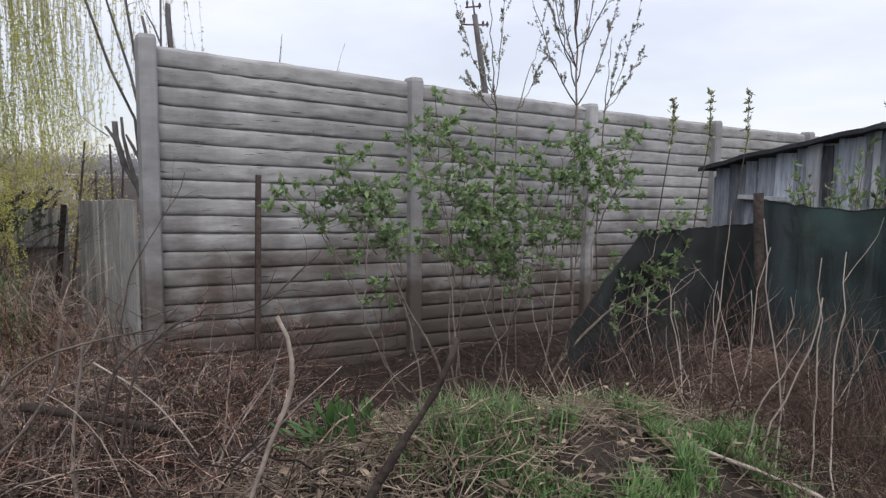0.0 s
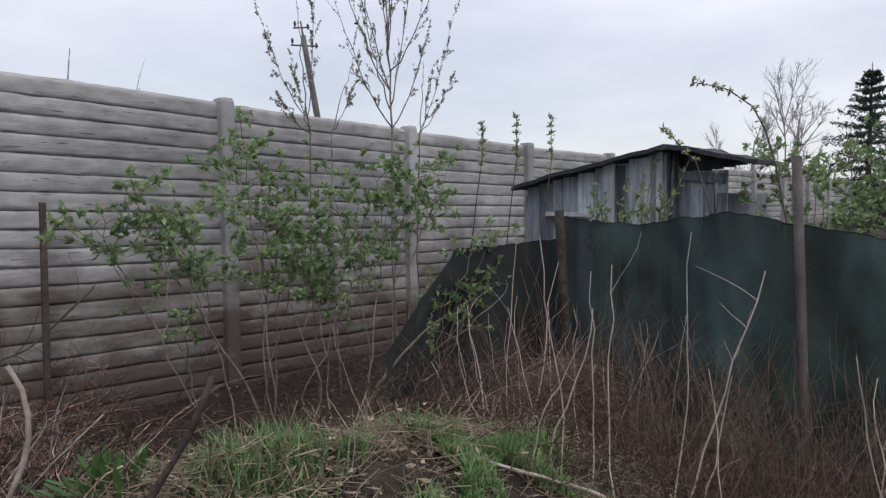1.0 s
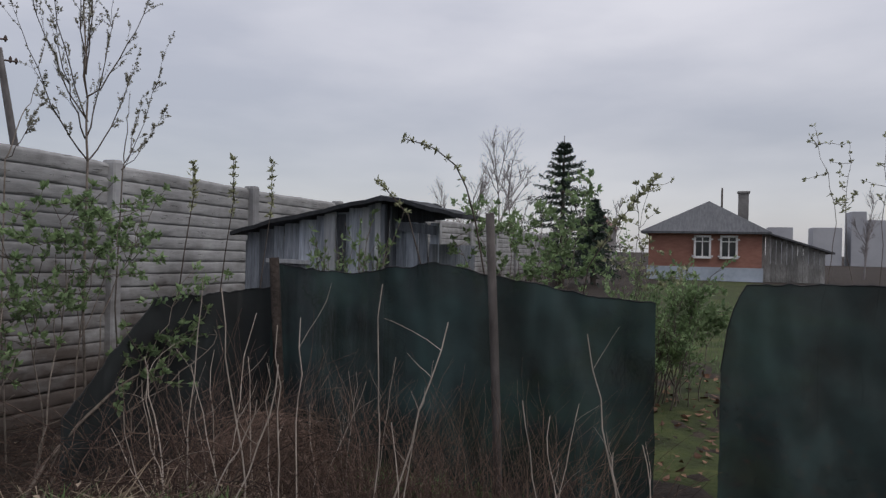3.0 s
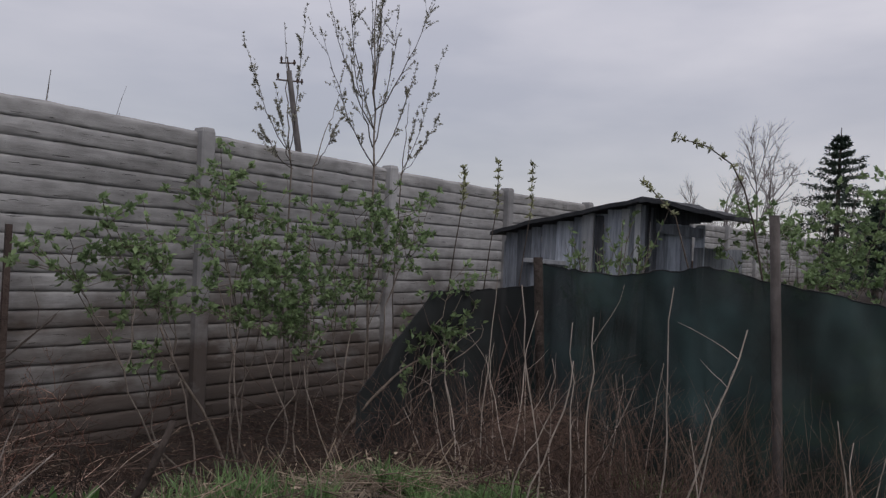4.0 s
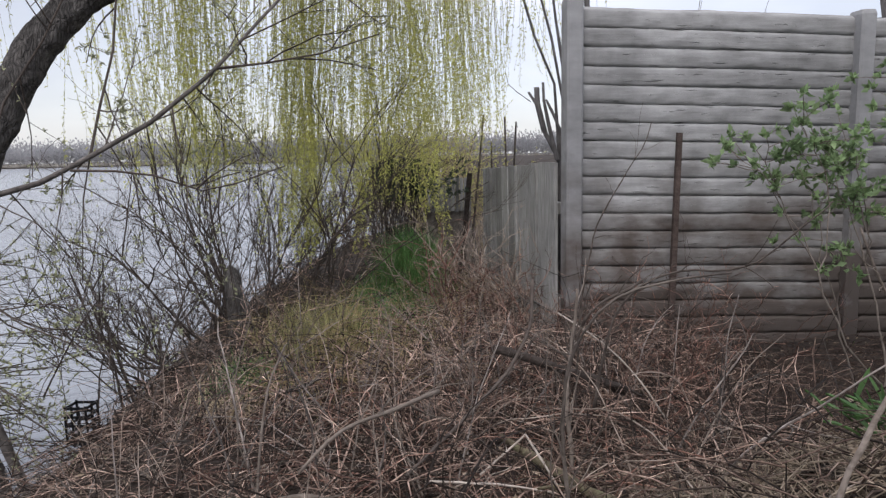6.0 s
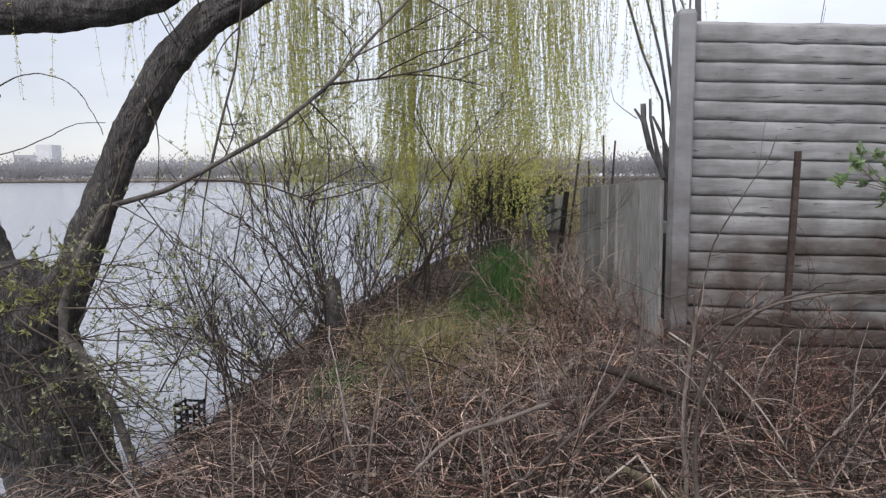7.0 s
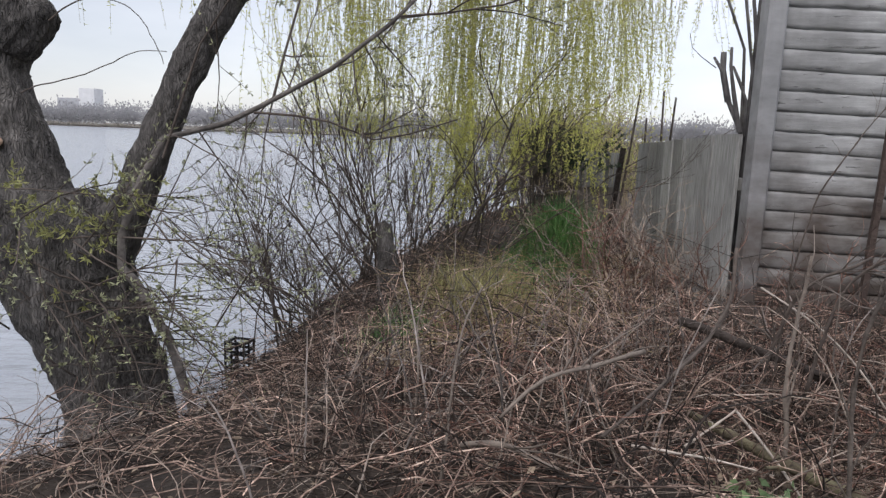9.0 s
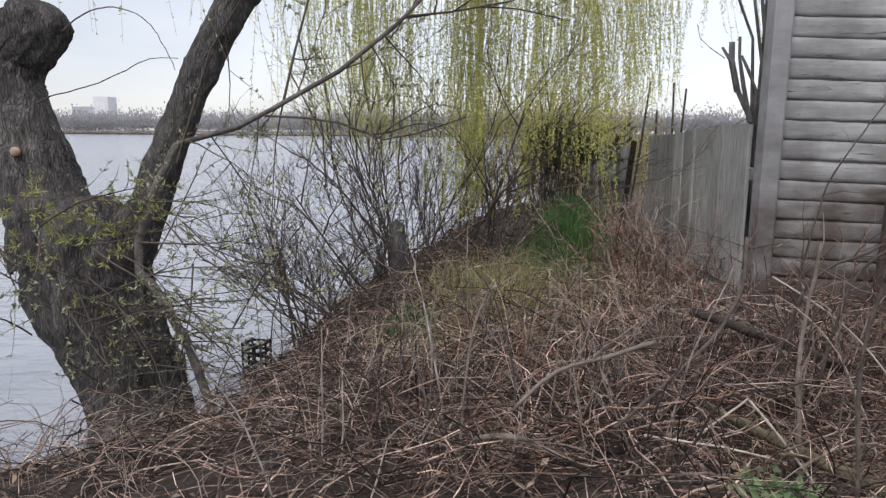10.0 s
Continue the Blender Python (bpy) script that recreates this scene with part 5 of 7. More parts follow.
lone("tall_dry_grass", s, mat("russet_dry_grass", [(0.075, 0.046, 0.036), (0.19, 0.132, 0.10)], 20, 0.85, 0, 90, (1, 1, 1), 0.25, 0.6, True), "thin upright russet dry grass before the net", "dry grass", kind="stuff")
s = Soup()
P = []
for _ in range(260):
    q = np.linspace(0, 1, 9)
    w, h, c = rng.uniform(0.20, 0.60), rng.uniform(0.20, 0.55), rng.normal(0, 0.05)
    x, y = 2.66 + rng.normal(0, 0.09) + c, -2.78 + rng.normal(0, 0.09) - c * 0.5
    g = float(ground_z(x, y))
    P.append(np.stack([x + 0.85 * w * (2 * q - 1), y - 0.5 * w * (2 * q - 1), g + h * np.maximum(1 - (2 * q - 1) ** 2, 0) ** 0.7], 1) + rng.normal(0, 0.008, (9, 3)))
s.tubes(P, np.tile(np.linspace(0.0028, 0.0014, 9), (260, 1)), 3)
lone("grass_tussock", s, mat("bent_dry_grass", [(0.07, 0.043, 0.034), (0.19, 0.13, 0.10)], 20, 0.85, 0, 90, (1, 1, 1), 0.25, 0.5, True), "dome of bent-over dry brown stems before the net", "dry plants", kind="stuff")
s = Soup()
s.tubes(*scraps(1800, (-0.5, 1.8), (-4.0, -2.3), 0.06, 0.2, 0.0015), 3)
s.tubes(*scraps(3200, (-0.9, 1.2), (-4.0, -1.8), 0.045, 0.10, 0.0017), 3)
s.tubes(*scraps(2300, (-0.75, 0.25), (-4.0, -2.9), 0.09, 0.11, 0.0019), 3)
s.tubes(*scraps(3200, (-0.1, 2.7), (-3.6, -2.3), 0.06, 0.26, 0.0017), 3)
lone("chopped_stems", s, mat("chopped_stem", [(0.13, 0.10, 0.075), (0.30, 0.245, 0.185)], 20, 0.85, 0, 90, (1, 1, 1), 0.25, 0.6, True), "pale chopped dry stem pieces scattered over the soil", "plant litter", kind="stuff")

s = Soup()
k = 2200
x, y = rng.uniform(-4.2, 3.3, k), rng.uniform(-4.6, 1.5, k)
ok = (x > shore_x(y) + 0.8) & ((x < -0.1) | (y < -0.1))
x, y = x[ok], y[ok]
k = len(x)
C = np.stack([x, y, ground_z(x, y) + rng.uniform(0.0, 0.12, k)], 1)
s.leaves(C, rng.normal(0, 1, (k, 3)) * (1, 1, 0.35), rng.normal(0, 1, (k, 3)) * (1, 1, 0.3), 0.032 * rng.uniform(0.5, 1.4, k), 0.016 * rng.uniform(0.6, 1.3, k))
k = 2600
x, y = rng.uniform(-1.0, 0.7, k), rng.uniform(-4.1, -2.3, k)
C = np.stack([x, y, ground_z(x, y) + rng.uniform(0.0, 0.05, k)], 1)
s.leaves(C, rng.normal(0, 1, (k, 3)) * (1, 1, 0.3), rng.normal(0, 1, (k, 3)) * (1, 1, 0.3), 0.034 * rng.uniform(0.4, 1.5, k), 0.015 * rng.uniform(0.5, 1.3, k))
lone("leaf_litter", s, mat("dead_leaf", [(0.13, 0.095, 0.065), (0.30, 0.24, 0.18)], 20, 0.8, 0, 90, (1, 1, 1), 0.25, 0.5, True), "dry pale brown fallen leaves among the stems", "leaf litter", kind="stuff")


# ---- grass ----
def grass(n, cx, cy, sx, sy, length, name, label, lean=0.5, material=GRASS, patchy=False):
    x, y = rng.normal(cx, sx, n), rng.normal(cy, sy, n)
    if patchy:
        ok = np.array([noise.noise(Vector((a * 4.5, b * 4.5, 7))) + 0.4 * noise.noise(Vector((a * 13, b * 13, 2))) > 0.05 + 3.0 * max(0.0, 0.62 * (b + 3.7) + 0.12 - a) for a, b in zip(x, y)])
        x, y = x[ok], y[ok]
        n = len(x)
    z = ground_z(x, y)
    m = 4
    f = np.linspace(0, 1, m)
    a = rng.uniform(0, 2 * np.pi, n)
    L = length * rng.uniform(0.4, 1.3, n)
    if patchy:
        L = L * np.array([0.45 + 1.5 * max(0.0, 0.35 + noise.noise(Vector((u * 8, v * 8, 5)))) for u, v in zip(x, y)])
    b = rng.uniform(0.2, 1.0, n) * lean
    P = np.stack([x[:, None] + np.cos(a)[:, None] * (L * b)[:, None] * f ** 2, y[:, None] + np.sin(a)[:, None] * (L * b)[:, None] * f ** 2, z[:, None] + L[:, None] * (f - 0.35 * b[:, None] * f ** 2)], -1)
    W = np.stack([-np.sin(a), np.cos(a), np.zeros(n)], 1)[:, None, :] * (0.0028 * np.array([1, 0.9, 0.6, 0.08]))[None, :, None]
    v = np.stack([P - W, P + W], 2).reshape(-1, 3)
    i, j = np.meshgrid(np.arange(n), np.arange(m - 1), indexing="ij")
    o = (i * m + j) * 2
    s = Soup()
    s.add(v, np.stack([o, o + 1, o + 3, o + 2], -1).reshape(-1, 4))
    return lone(name, s, material, label, "grass", kind="stuff")


grass(26000, 0.60, -3.55, 0.46, 0.30, 0.060, "grass_on_mound", "short patchy green grass on the low mound", 1.0, GRASS, True)
BROADLEAF = mat("broad_green_leaf", [(0.04, 0.10, 0.03), (0.105, 0.20, 0.062)], 10, 0.5, 0, 40, (1, 1, 1), 0.25, 0.35, True, 0.45, 0, 0.35)
plant = thing("leafy_plant", (-0.07, -3.1, float(ground_z(-0.07, -3.1))), "fresh bright green leafy plant growing in the litter", "plant")
for _ in range(120):
    a, e, L = rng.uniform(0, 6.28), rng.uniform(0.15, 1.45), rng.uniform(0.06, 0.155)
    c = np.array([-0.07, -3.1, float(ground_z(-0.07, -3.1)) + 0.05]) + rng.normal(0, 0.06, 3) * (1, 1, 0)
    way = np.array([math.cos(a) * math.cos(e), math.sin(a) * math.cos(e), math.sin(e)])
    side = np.array([-math.sin(a), math.cos(a), 0])
    f = np.array([0, 0.3, 0.6, 0.85, 1.0])[:, None]
    mid = c + way * L * f - np.array([0, 0, 0.35 * L * math.cos(e)]) * f ** 2
    half = side * (np.array([0.12, 0.7, 1.0, 0.7, 0.05]) * L * 0.085)[:, None]
    s = Soup()
    s.grid([mid - half, mid - (0, 0, 0.006), mid + half])
    part("leaf", s, BROADLEAF, plant)
grass(700, 0.18, -3.42, 0.10, 0.10, 0.13, "feathery_weeds", "fresh yellow-green feathery weeds on the mound", 0.9)
grass(700, 3.22, -3.35, 0.12, 0.3, 0.16, "grass_by_net", "fresh green grass at the foot of the net", 0.8)
BRIGHTGRASS = mat("bright_grass", [(0.045, 0.125, 0.032), (0.13, 0.26, 0.08)], 4, 0.6, 0, 40, (1, 1, 1), 0.3, 0.4, True, 0.4, 0, 0.35)
grass(4600, -1.26, 1.35, 0.17, 0.5, 0.2, "grass_by_boards", "bright green grass on the bank beside the old boards", 1.0, BRIGHTGRASS)
grass(3200, -1.02, 1.8, 0.15, 0.3, 0.42, "tall_grass", "tall dark green grass clump beside the leaning post", 0.7, BRIGHTGRASS)
YELLOWGRASS = mat("yellow_green_grass", [(0.17, 0.175, 0.06), (0.36, 0.33, 0.15)], 5, 0.6, 0, 40, (1, 1, 1), 0.3, 0.5, True, 0.4, 0, 0.35)
grass(1300, -1.75, 0.3, 0.2, 0.35, 0.36, "yellow_grass", "yellow-green half-dry grass among the canes", 0.7, YELLOWGRASS)
grass(120, -2.15, -1.0, 0.09, 0.08, 0.22, "straw_tuft", "pale straw tuft lying over the brambles", 1.5, STRAW)
grass(500, -2.2, -0.45, 0.12, 0.14, 0.2, "grass_in_thicket", "small green grass tuft among the brambles", 0.8, BRIGHTGRASS)
grass(9000, 14, -5.0, 4.0, 1.4, 0.10, "lawn", "green lawn beyond the net", 0.6)


s = Soup()
k = 420
x, y = rng.uniform(4.0, 8.0, k), rng.uniform(-6.2, -4.0, k)
C = np.stack([x, y, ground_z(x, y) + rng.uniform(0.01, 0.05, k)], 1)
s.leaves(C, rng.normal(0, 1, (k, 3)) * (1, 1, 0.3), rng.normal(0, 1, (k, 3)) * (1, 1, 0.3), 0.09 * rng.uniform(0.5, 1.4, k), 0.05 * rng.uniform(0.6, 1.3, k))
lone("fallen_leaves", s, mat("russet_leaf", [(0.12, 0.06, 0.04), (0.24, 0.14, 0.09)], 20, 0.8, 0, 90, (1, 1, 1), 0.25, 0.5, True), "russet fallen leaves on the ground beyond the net", "leaf litter", kind="stuff")


# ---- upright dry stalks ----
def stalk(base, top, r, forks=0):
    s = Soup()
    a, b = np.array(base, float), np.array(top, float)
    m = 10
    f = np.linspace(0, 1, m)[:, None]
    side = rng.normal(0, 0.02, 3)
    P = a + (b - a) * f + np.sin(f * 5) * side + rng.normal(0, 0.004, (m, 3))
    s.tubes(P, np.linspace(r, r * 0.5, m), 6)
    for _ in range(forks):
        i = int(rng.integers(4, m - 1))
        q = polyline(P[i], (rng.normal(0, 0.55), rng.normal(0, 0.55), 0.75), rng.uniform(0.06, 0.26), 5, 0.16)
        s.tubes(q, np.linspace(r * 0.35, r * 0.15, 5), 4)
    return lone("dry_stalk", s, STALK, "upright pale dry weed stalk", "weed stalk", "dry stalks by the net")


for b, t, r, k in (((1.08, -3.80, 0.6), (1.07, -3.74, 1.55), 0.006, 0), ((1.08, -3.82, 0.6), (1.11, -3.83, 1.30), 0.0065, 0), ((1.17, -3.87, 0.6), (1.18, -3.85, 1.44), 0.005, 0), ((1.5, -3.99, 0.5), (1.56, -4.04, 1.58), 0.0055, 0),
                   ((1.42, -4.06, 0.5), (1.56, -4.26, 1.42), 0.007, 4), ((1.74, -4.90, 0.4), (1.68, -4.72, 1.43), 0.006, 2), ((1.60, -4.64, 0.4), (1.57, -4.54, 1.17), 0.005, 0), ((1.79, -5.0, 0.4), (1.76, -4.91, 1.01), 0.005, 0),
                   ((1.12, -3.48, 0.6), (1.11, -3.4, 1.21), 0.004, 0), ((0.92, -3.08, 0.5), (0.86, -2.91, 1.2), 0.004, 0), ((1.3, -3.6, 0.5), (1.22, -3.5, 1.25), 0.004, 0), ((1.0, -3.55, 0.6), (0.95, -3.5, 1.15), 0.004, 1)):
    stalk(b, t, r * 0.58, k + 1)
for _ in range(26):
    x, y = rng.uniform(0.9, 3.1), rng.uniform(-4.9, -2.6)
    z = float(ground_z(x, y))
    stalk((x, y, z), (x + rng.normal(0, 0.12), y + rng.normal(0, 0.12), z + rng.uniform(0.45, 0.85)), rng.uniform(0.002, 0.0035), 2)


# ---- logs and fallen branches ----
def branch(name, pts, r0, r1, material, label, category="branch", sides=8, rough=0.006, kids=0, kink=0.35):
    pts = np.array(pts, float)
    d = np.concatenate([[0], np.cumsum(np.linalg.norm(np.diff(pts, axis=0), axis=1))])
    u = np.linspace(0, d[-1], max(10, int(d[-1] / 0.05)))
    P = np.stack([np.interp(u, d, pts[:, i]) for i in range(3)], 1)
    for _ in range(2):
        P[1:-1] = 0.25 * P[:-2] + 0.5 * P[1:-1] + 0.25 * P[2:]
    P[1:-1] += np.cumsum(rng.normal(0, kink * r0, (len(u) - 2, 3)), 0) * 0.5
    R = np.linspace(r0, r1, len(u)) * rng.uniform(0.86, 1.14, len(u))
    s = Soup()
    s.tubes(np.concatenate([P[:1] - (P[1] - P[0]) * 0.01, P, P[-1:] + (P[-1] - P[-2]) * 0.01]), np.concatenate([[0.001], R, [0.001]]), sides)
    if rough:
        s.roughen(rough, 14)
    if not kids:
        return lone(name, s, material, label, category)
    th = thing(name, P[0], label, category)
    part("stem", s, material, th)
    for _ in range(kids):
        i = int(rng.integers(2, len(u) - 1))
        q = polyline(P[i], P[i] - P[i - 1] + rng.normal(0, 0.03, 3), rng.uniform(0.1, 0.32), 6, 0.18)
        s = Soup()
        s.tubes(q, np.linspace(R[i] * 0.5, R[i] * 0.2, 6), 5)
        part("twig", s, material, th)
    return th


for pts, r in (([(-1.79, -2.62, 0.25), (-1.77, -2.53, 0.42), (-1.76, -2.44, 0.62), (-1.74, -2.36, 0.80), (-1.68, -2.3, 0.92)], 0.0065), ([(-1.36, -2.48, 0.32), (-1.373, -2.371, 0.44), (-1.40, -2.22, 0.60), (-1.374, -2.063, 0.70)], 0.0035),
               ([(-1.5, -2.3, 0.36), (-1.46, -2.2, 0.5), (-1.44, -2.1, 0.64), (-1.46, -2.0, 0.8)], 0.003), ([(-1.2, -2.5, 0.34), (-1.27, -2.42, 0.5), (-1.32, -2.345, 0.626), (-1.34, -2.25, 0.72)], 0.0035),
               ([(-1.95, -2.2, 0.2), (-1.9, -2.1, 0.45), (-1.93, -2.0, 0.7), (-1.86, -1.9, 0.95)], 0.004)):
    branch("dead_stem", pts, r, r * 0.5, PALEWOOD, "thin grey dead stem standing in the brambles", "dead stem", 6, 0.001, 3, 0.3)
PEELED = mat("peeled_branch", [(0.19, 0.155, 0.13), (0.34, 0.29, 0.25)], 18, 0.85, 0.4, 60, (1, 1, 1), 0.25)
MOSSY = mat("mossy_log_bark", [(0.05, 0.04, 0.03), (0.11, 0.092, 0.058), (0.16, 0.15, 0.085)], 16, 0.95, 0.7, 40, (1, 1, 1), 0.35)
branch("fallen_log", [(-0.84, -1.58, 0.66), (-0.69, -1.63, 0.62), (-0.54, -1.67, 0.57), (-0.26, -1.76, 0.48)], 0.018, 0.025, DARKSTICK, "dark fallen log lying in the brambles", "log", 10, 0.008, 1, 0.1)
branch("fallen_log", [(-0.88, -1.98, 0.40), (-0.81, -2.3, 0.45), (-0.74, -2.62, 0.50), (-0.67, -2.82, 0.53), (-0.59, -3.06, 0.57)], 0.014, 0.025, MOSSY, "mossy greenish-brown log lying low on the bank", "log", 10, 0.007, 1, 0.1)
branch("fallen_branch", [(-1.61, -2.69, 0.64), (-1.5, -2.6, 0.73), (-1.33, -2.50, 0.74), (-1.17, -2.42, 0.77)], 0.005, 0.0085, PALEWOOD, "pale bare fallen branch over the brambles", "branch", 7, 0.003, 4)
branch("fallen_branch", [(-1.72, -2.5, 0.46), (-1.6, -2.53, 0.50), (-1.43, -2.61, 0.46)], 0.010, 0.008, PALEWOOD, "grey bare branch lying under the brambles", "branch", 7, 0.003, 2)
branch("fallen_branch", [(-1.29, -2.48, 0.51), (-1.06, -2.24, 0.60), (-0.85, -2.0, 0.68), (-0.72, -1.86, 0.83), (-0.7, -1.77, 1.01)], 0.006, 0.008, TWIG, "dark thin branch leaning through the brambles", "branch", 7, 0.002, 5)
for pts in ([(-1.22, -2.57, 0.53), (-1.0, -2.6, 0.52), (-0.84, -2.64, 0.5)], [(-0.88, -2.42, 0.6), (-0.85, -2.6, 0.56), (-0.82, -2.79, 0.5)], [(-1.05, -2.51, 0.51), (-0.88, -2.42, 0.6)], [(-0.58, -1.74, 0.85), (-0.42, -1.93, 0.75), (-0.31, -2.06, 0.62), (-0.25, -2.12, 0.5)]):
    branch("fallen_twig", pts, 0.0045, 0.0035, STALK, "short pale dry twig caught in the brambles", "twig", 5, 0.001, 1, 0.2)
branch("sapling", [(-0.71, -2.43, 0.38), (-0.72, -2.41, 0.6), (-0.73, -2.38, 0.74), (-0.715, -2.37, 0.87), (-0.695, -2.36, 0.99), (-0.68, -2.35, 1.08)], 0.0085, 0.0045, PALEWOOD, "thin grey bent sapling stem", "sapling", 7, 0.003, 7, 0.5)
branch("sapling", [(-0.6, -1.89, 0.3), (-0.6, -1.89, 0.58), (-0.55, -1.9, 0.78), (-0.48, -1.92, 0.94), (-0.28, -1.93, 1.02)], 0.0095, 0.005, TWIG, "dark bare sapling with thin side twigs", "sapling", 6, 0.003, 12, 0.6)
s = Soup()
k = 150
C = np.array([-0.97, -2.92, 0.55]) + rng.normal(0, 1, (k, 3)) * (0.05, 0.04, 0.02)
s.leaves(C, rng.normal(0, 1, (k, 3)) * (1, 1, 0.4) + (0, 0, 0.3), rng.normal(0, 1, (k, 3)), 0.035 * rng.uniform(0.6, 1.3, k), 0.018)
lone("green_weed", s, LEAF, "small fresh green leafy weed on the bank", "weed", kind="stuff")
branch("broken_branch", [(-0.46, -3.37, 0.80), (-0.41, -3.39, 1.0), (-0.345, -3.42, 1.15), (-0.35, -3.4, 1.24), (-0.37, -3.38, 1.32)], 0.0062, 0.0055, PEELED, "upright broken pale branch stub with peeled bark", "branch", 8, 0.003)
branch("leaning_stick", [(-0.36, -3.68, 0.85), (-0.25, -3.73, 1.08), (-0.18, -3.77, 1.2), (-0.13, -3.78, 1.32)], 0.012, 0.006, DARKSTICK, "dark leaning stick poking out of the mound", "stick", 8, 0.004, 0, 0.2)
branch("sapling", [(-0.95, -3.24, 0.6), (-0.98, -3.24, 0.95), (-0.97, -3.23, 1.10), (-0.93, -3.22, 1.18), (-0.86, -3.22, 1.25), (-0.6, -3.2, 1.28)], 0.005, 0.002, DEADWOOD, "thin bare sapling stem", "sapling", 6, 0.002, 8, 0.6)
branch("sapling", [(-0.55, -2.14, 0.55), (-0.48, -2.14, 0.94), (-0.38, -2.19, 1.07), (-0.27, -2.26, 1.11), (-0.09, -2.38, 1.12), (0.02, -2.44, 1.25), (0.13, -2.5, 1.37)], 0.0065, 0.0025, TWIG, "dark bare arching sapling stem", "sapling", 6, 0.003, 14, 0.7)
branch("sapling", [(-0.52, -1.8, 0.3), (-0.5, -1.8, 0.9), (-0.44, -1.8, 1.25), (-0.28, -1.8, 1.52), (-0.2, -1.8, 1.66)], 0.0052, 0.002, TWIG, "dark bare sapling with thin side twigs", "sapling", 6, 0.003, 12, 0.6)
branch("fallen_twig", [(0.59, -3.23, 0.90), (0.68, -3.53, 0.90), (0.80, -3.75, 0.86), (1.1, -3.9, 0.72), (1.3, -4.0, 0.6)], 0.005, 0.007, STALK, "long pale twig lying over the grass", "twig", 6, 0.002)


branch("sapling", [(1.75, -1.9, 0.25), (1.96, -1.9, 0.5), (2.17, -1.9, 0.68), (2.4, -1.9, 0.81), (2.58, -1.9, 0.87), (2.81, -1.9, 0.88)], 0.012, 0.005, PALEWOOD, "pale bent stem leaning out before the net", "sapling", 7, 0.002, 4, 0.2)
branch("sapling", [(1.47, -1.5, 0.2), (1.28, -1.5, 0.64), (1.11, -1.5, 0.9), (1.0, -1.5, 1.15)], 0.011, 0.006, PALEWOOD, "pale slanting stem before the fence", "sapling", 7, 0.002, 3, 0.2)
for pts in ([(-1.72, 0.25, 0.0), (-1.64, 0.3, 0.32), (-1.57, 0.3, 0.63), (-1.43, 0.3, 0.88), (-1.3, 0.3, 0.98)], [(-1.25, 0.9, 0.98), (-1.06, 0.9, 1.02), (-0.91, 0.9, 0.98), (-0.77, 0.9, 0.87), (-0.68, 0.9, 0.76), (-0.6, 0.9, 0.55)], [(-1.98, -0.8, 0.05), (-1.93, -0.8, 0.18), (-1.81, -0.8, 0.49), (-1.69, -0.8, 0.68), (-1.5, -0.7, 0.76)]):
    branch("arching_cane", pts, 0.0038, 0.0022, PALEWOOD, "pale cane arching over the thicket", "cane", 6, 0.001, 3, 0.25)


# ---- leafing shrubs before the fence ----
SHRUBWOOD = mat("shrub_stem_bark", [(0.10, 0.082, 0.07), (0.22, 0.19, 0.165)], 24, 0.9, 0.2, 80, (1, 1, 1), 0.3, 0.3)


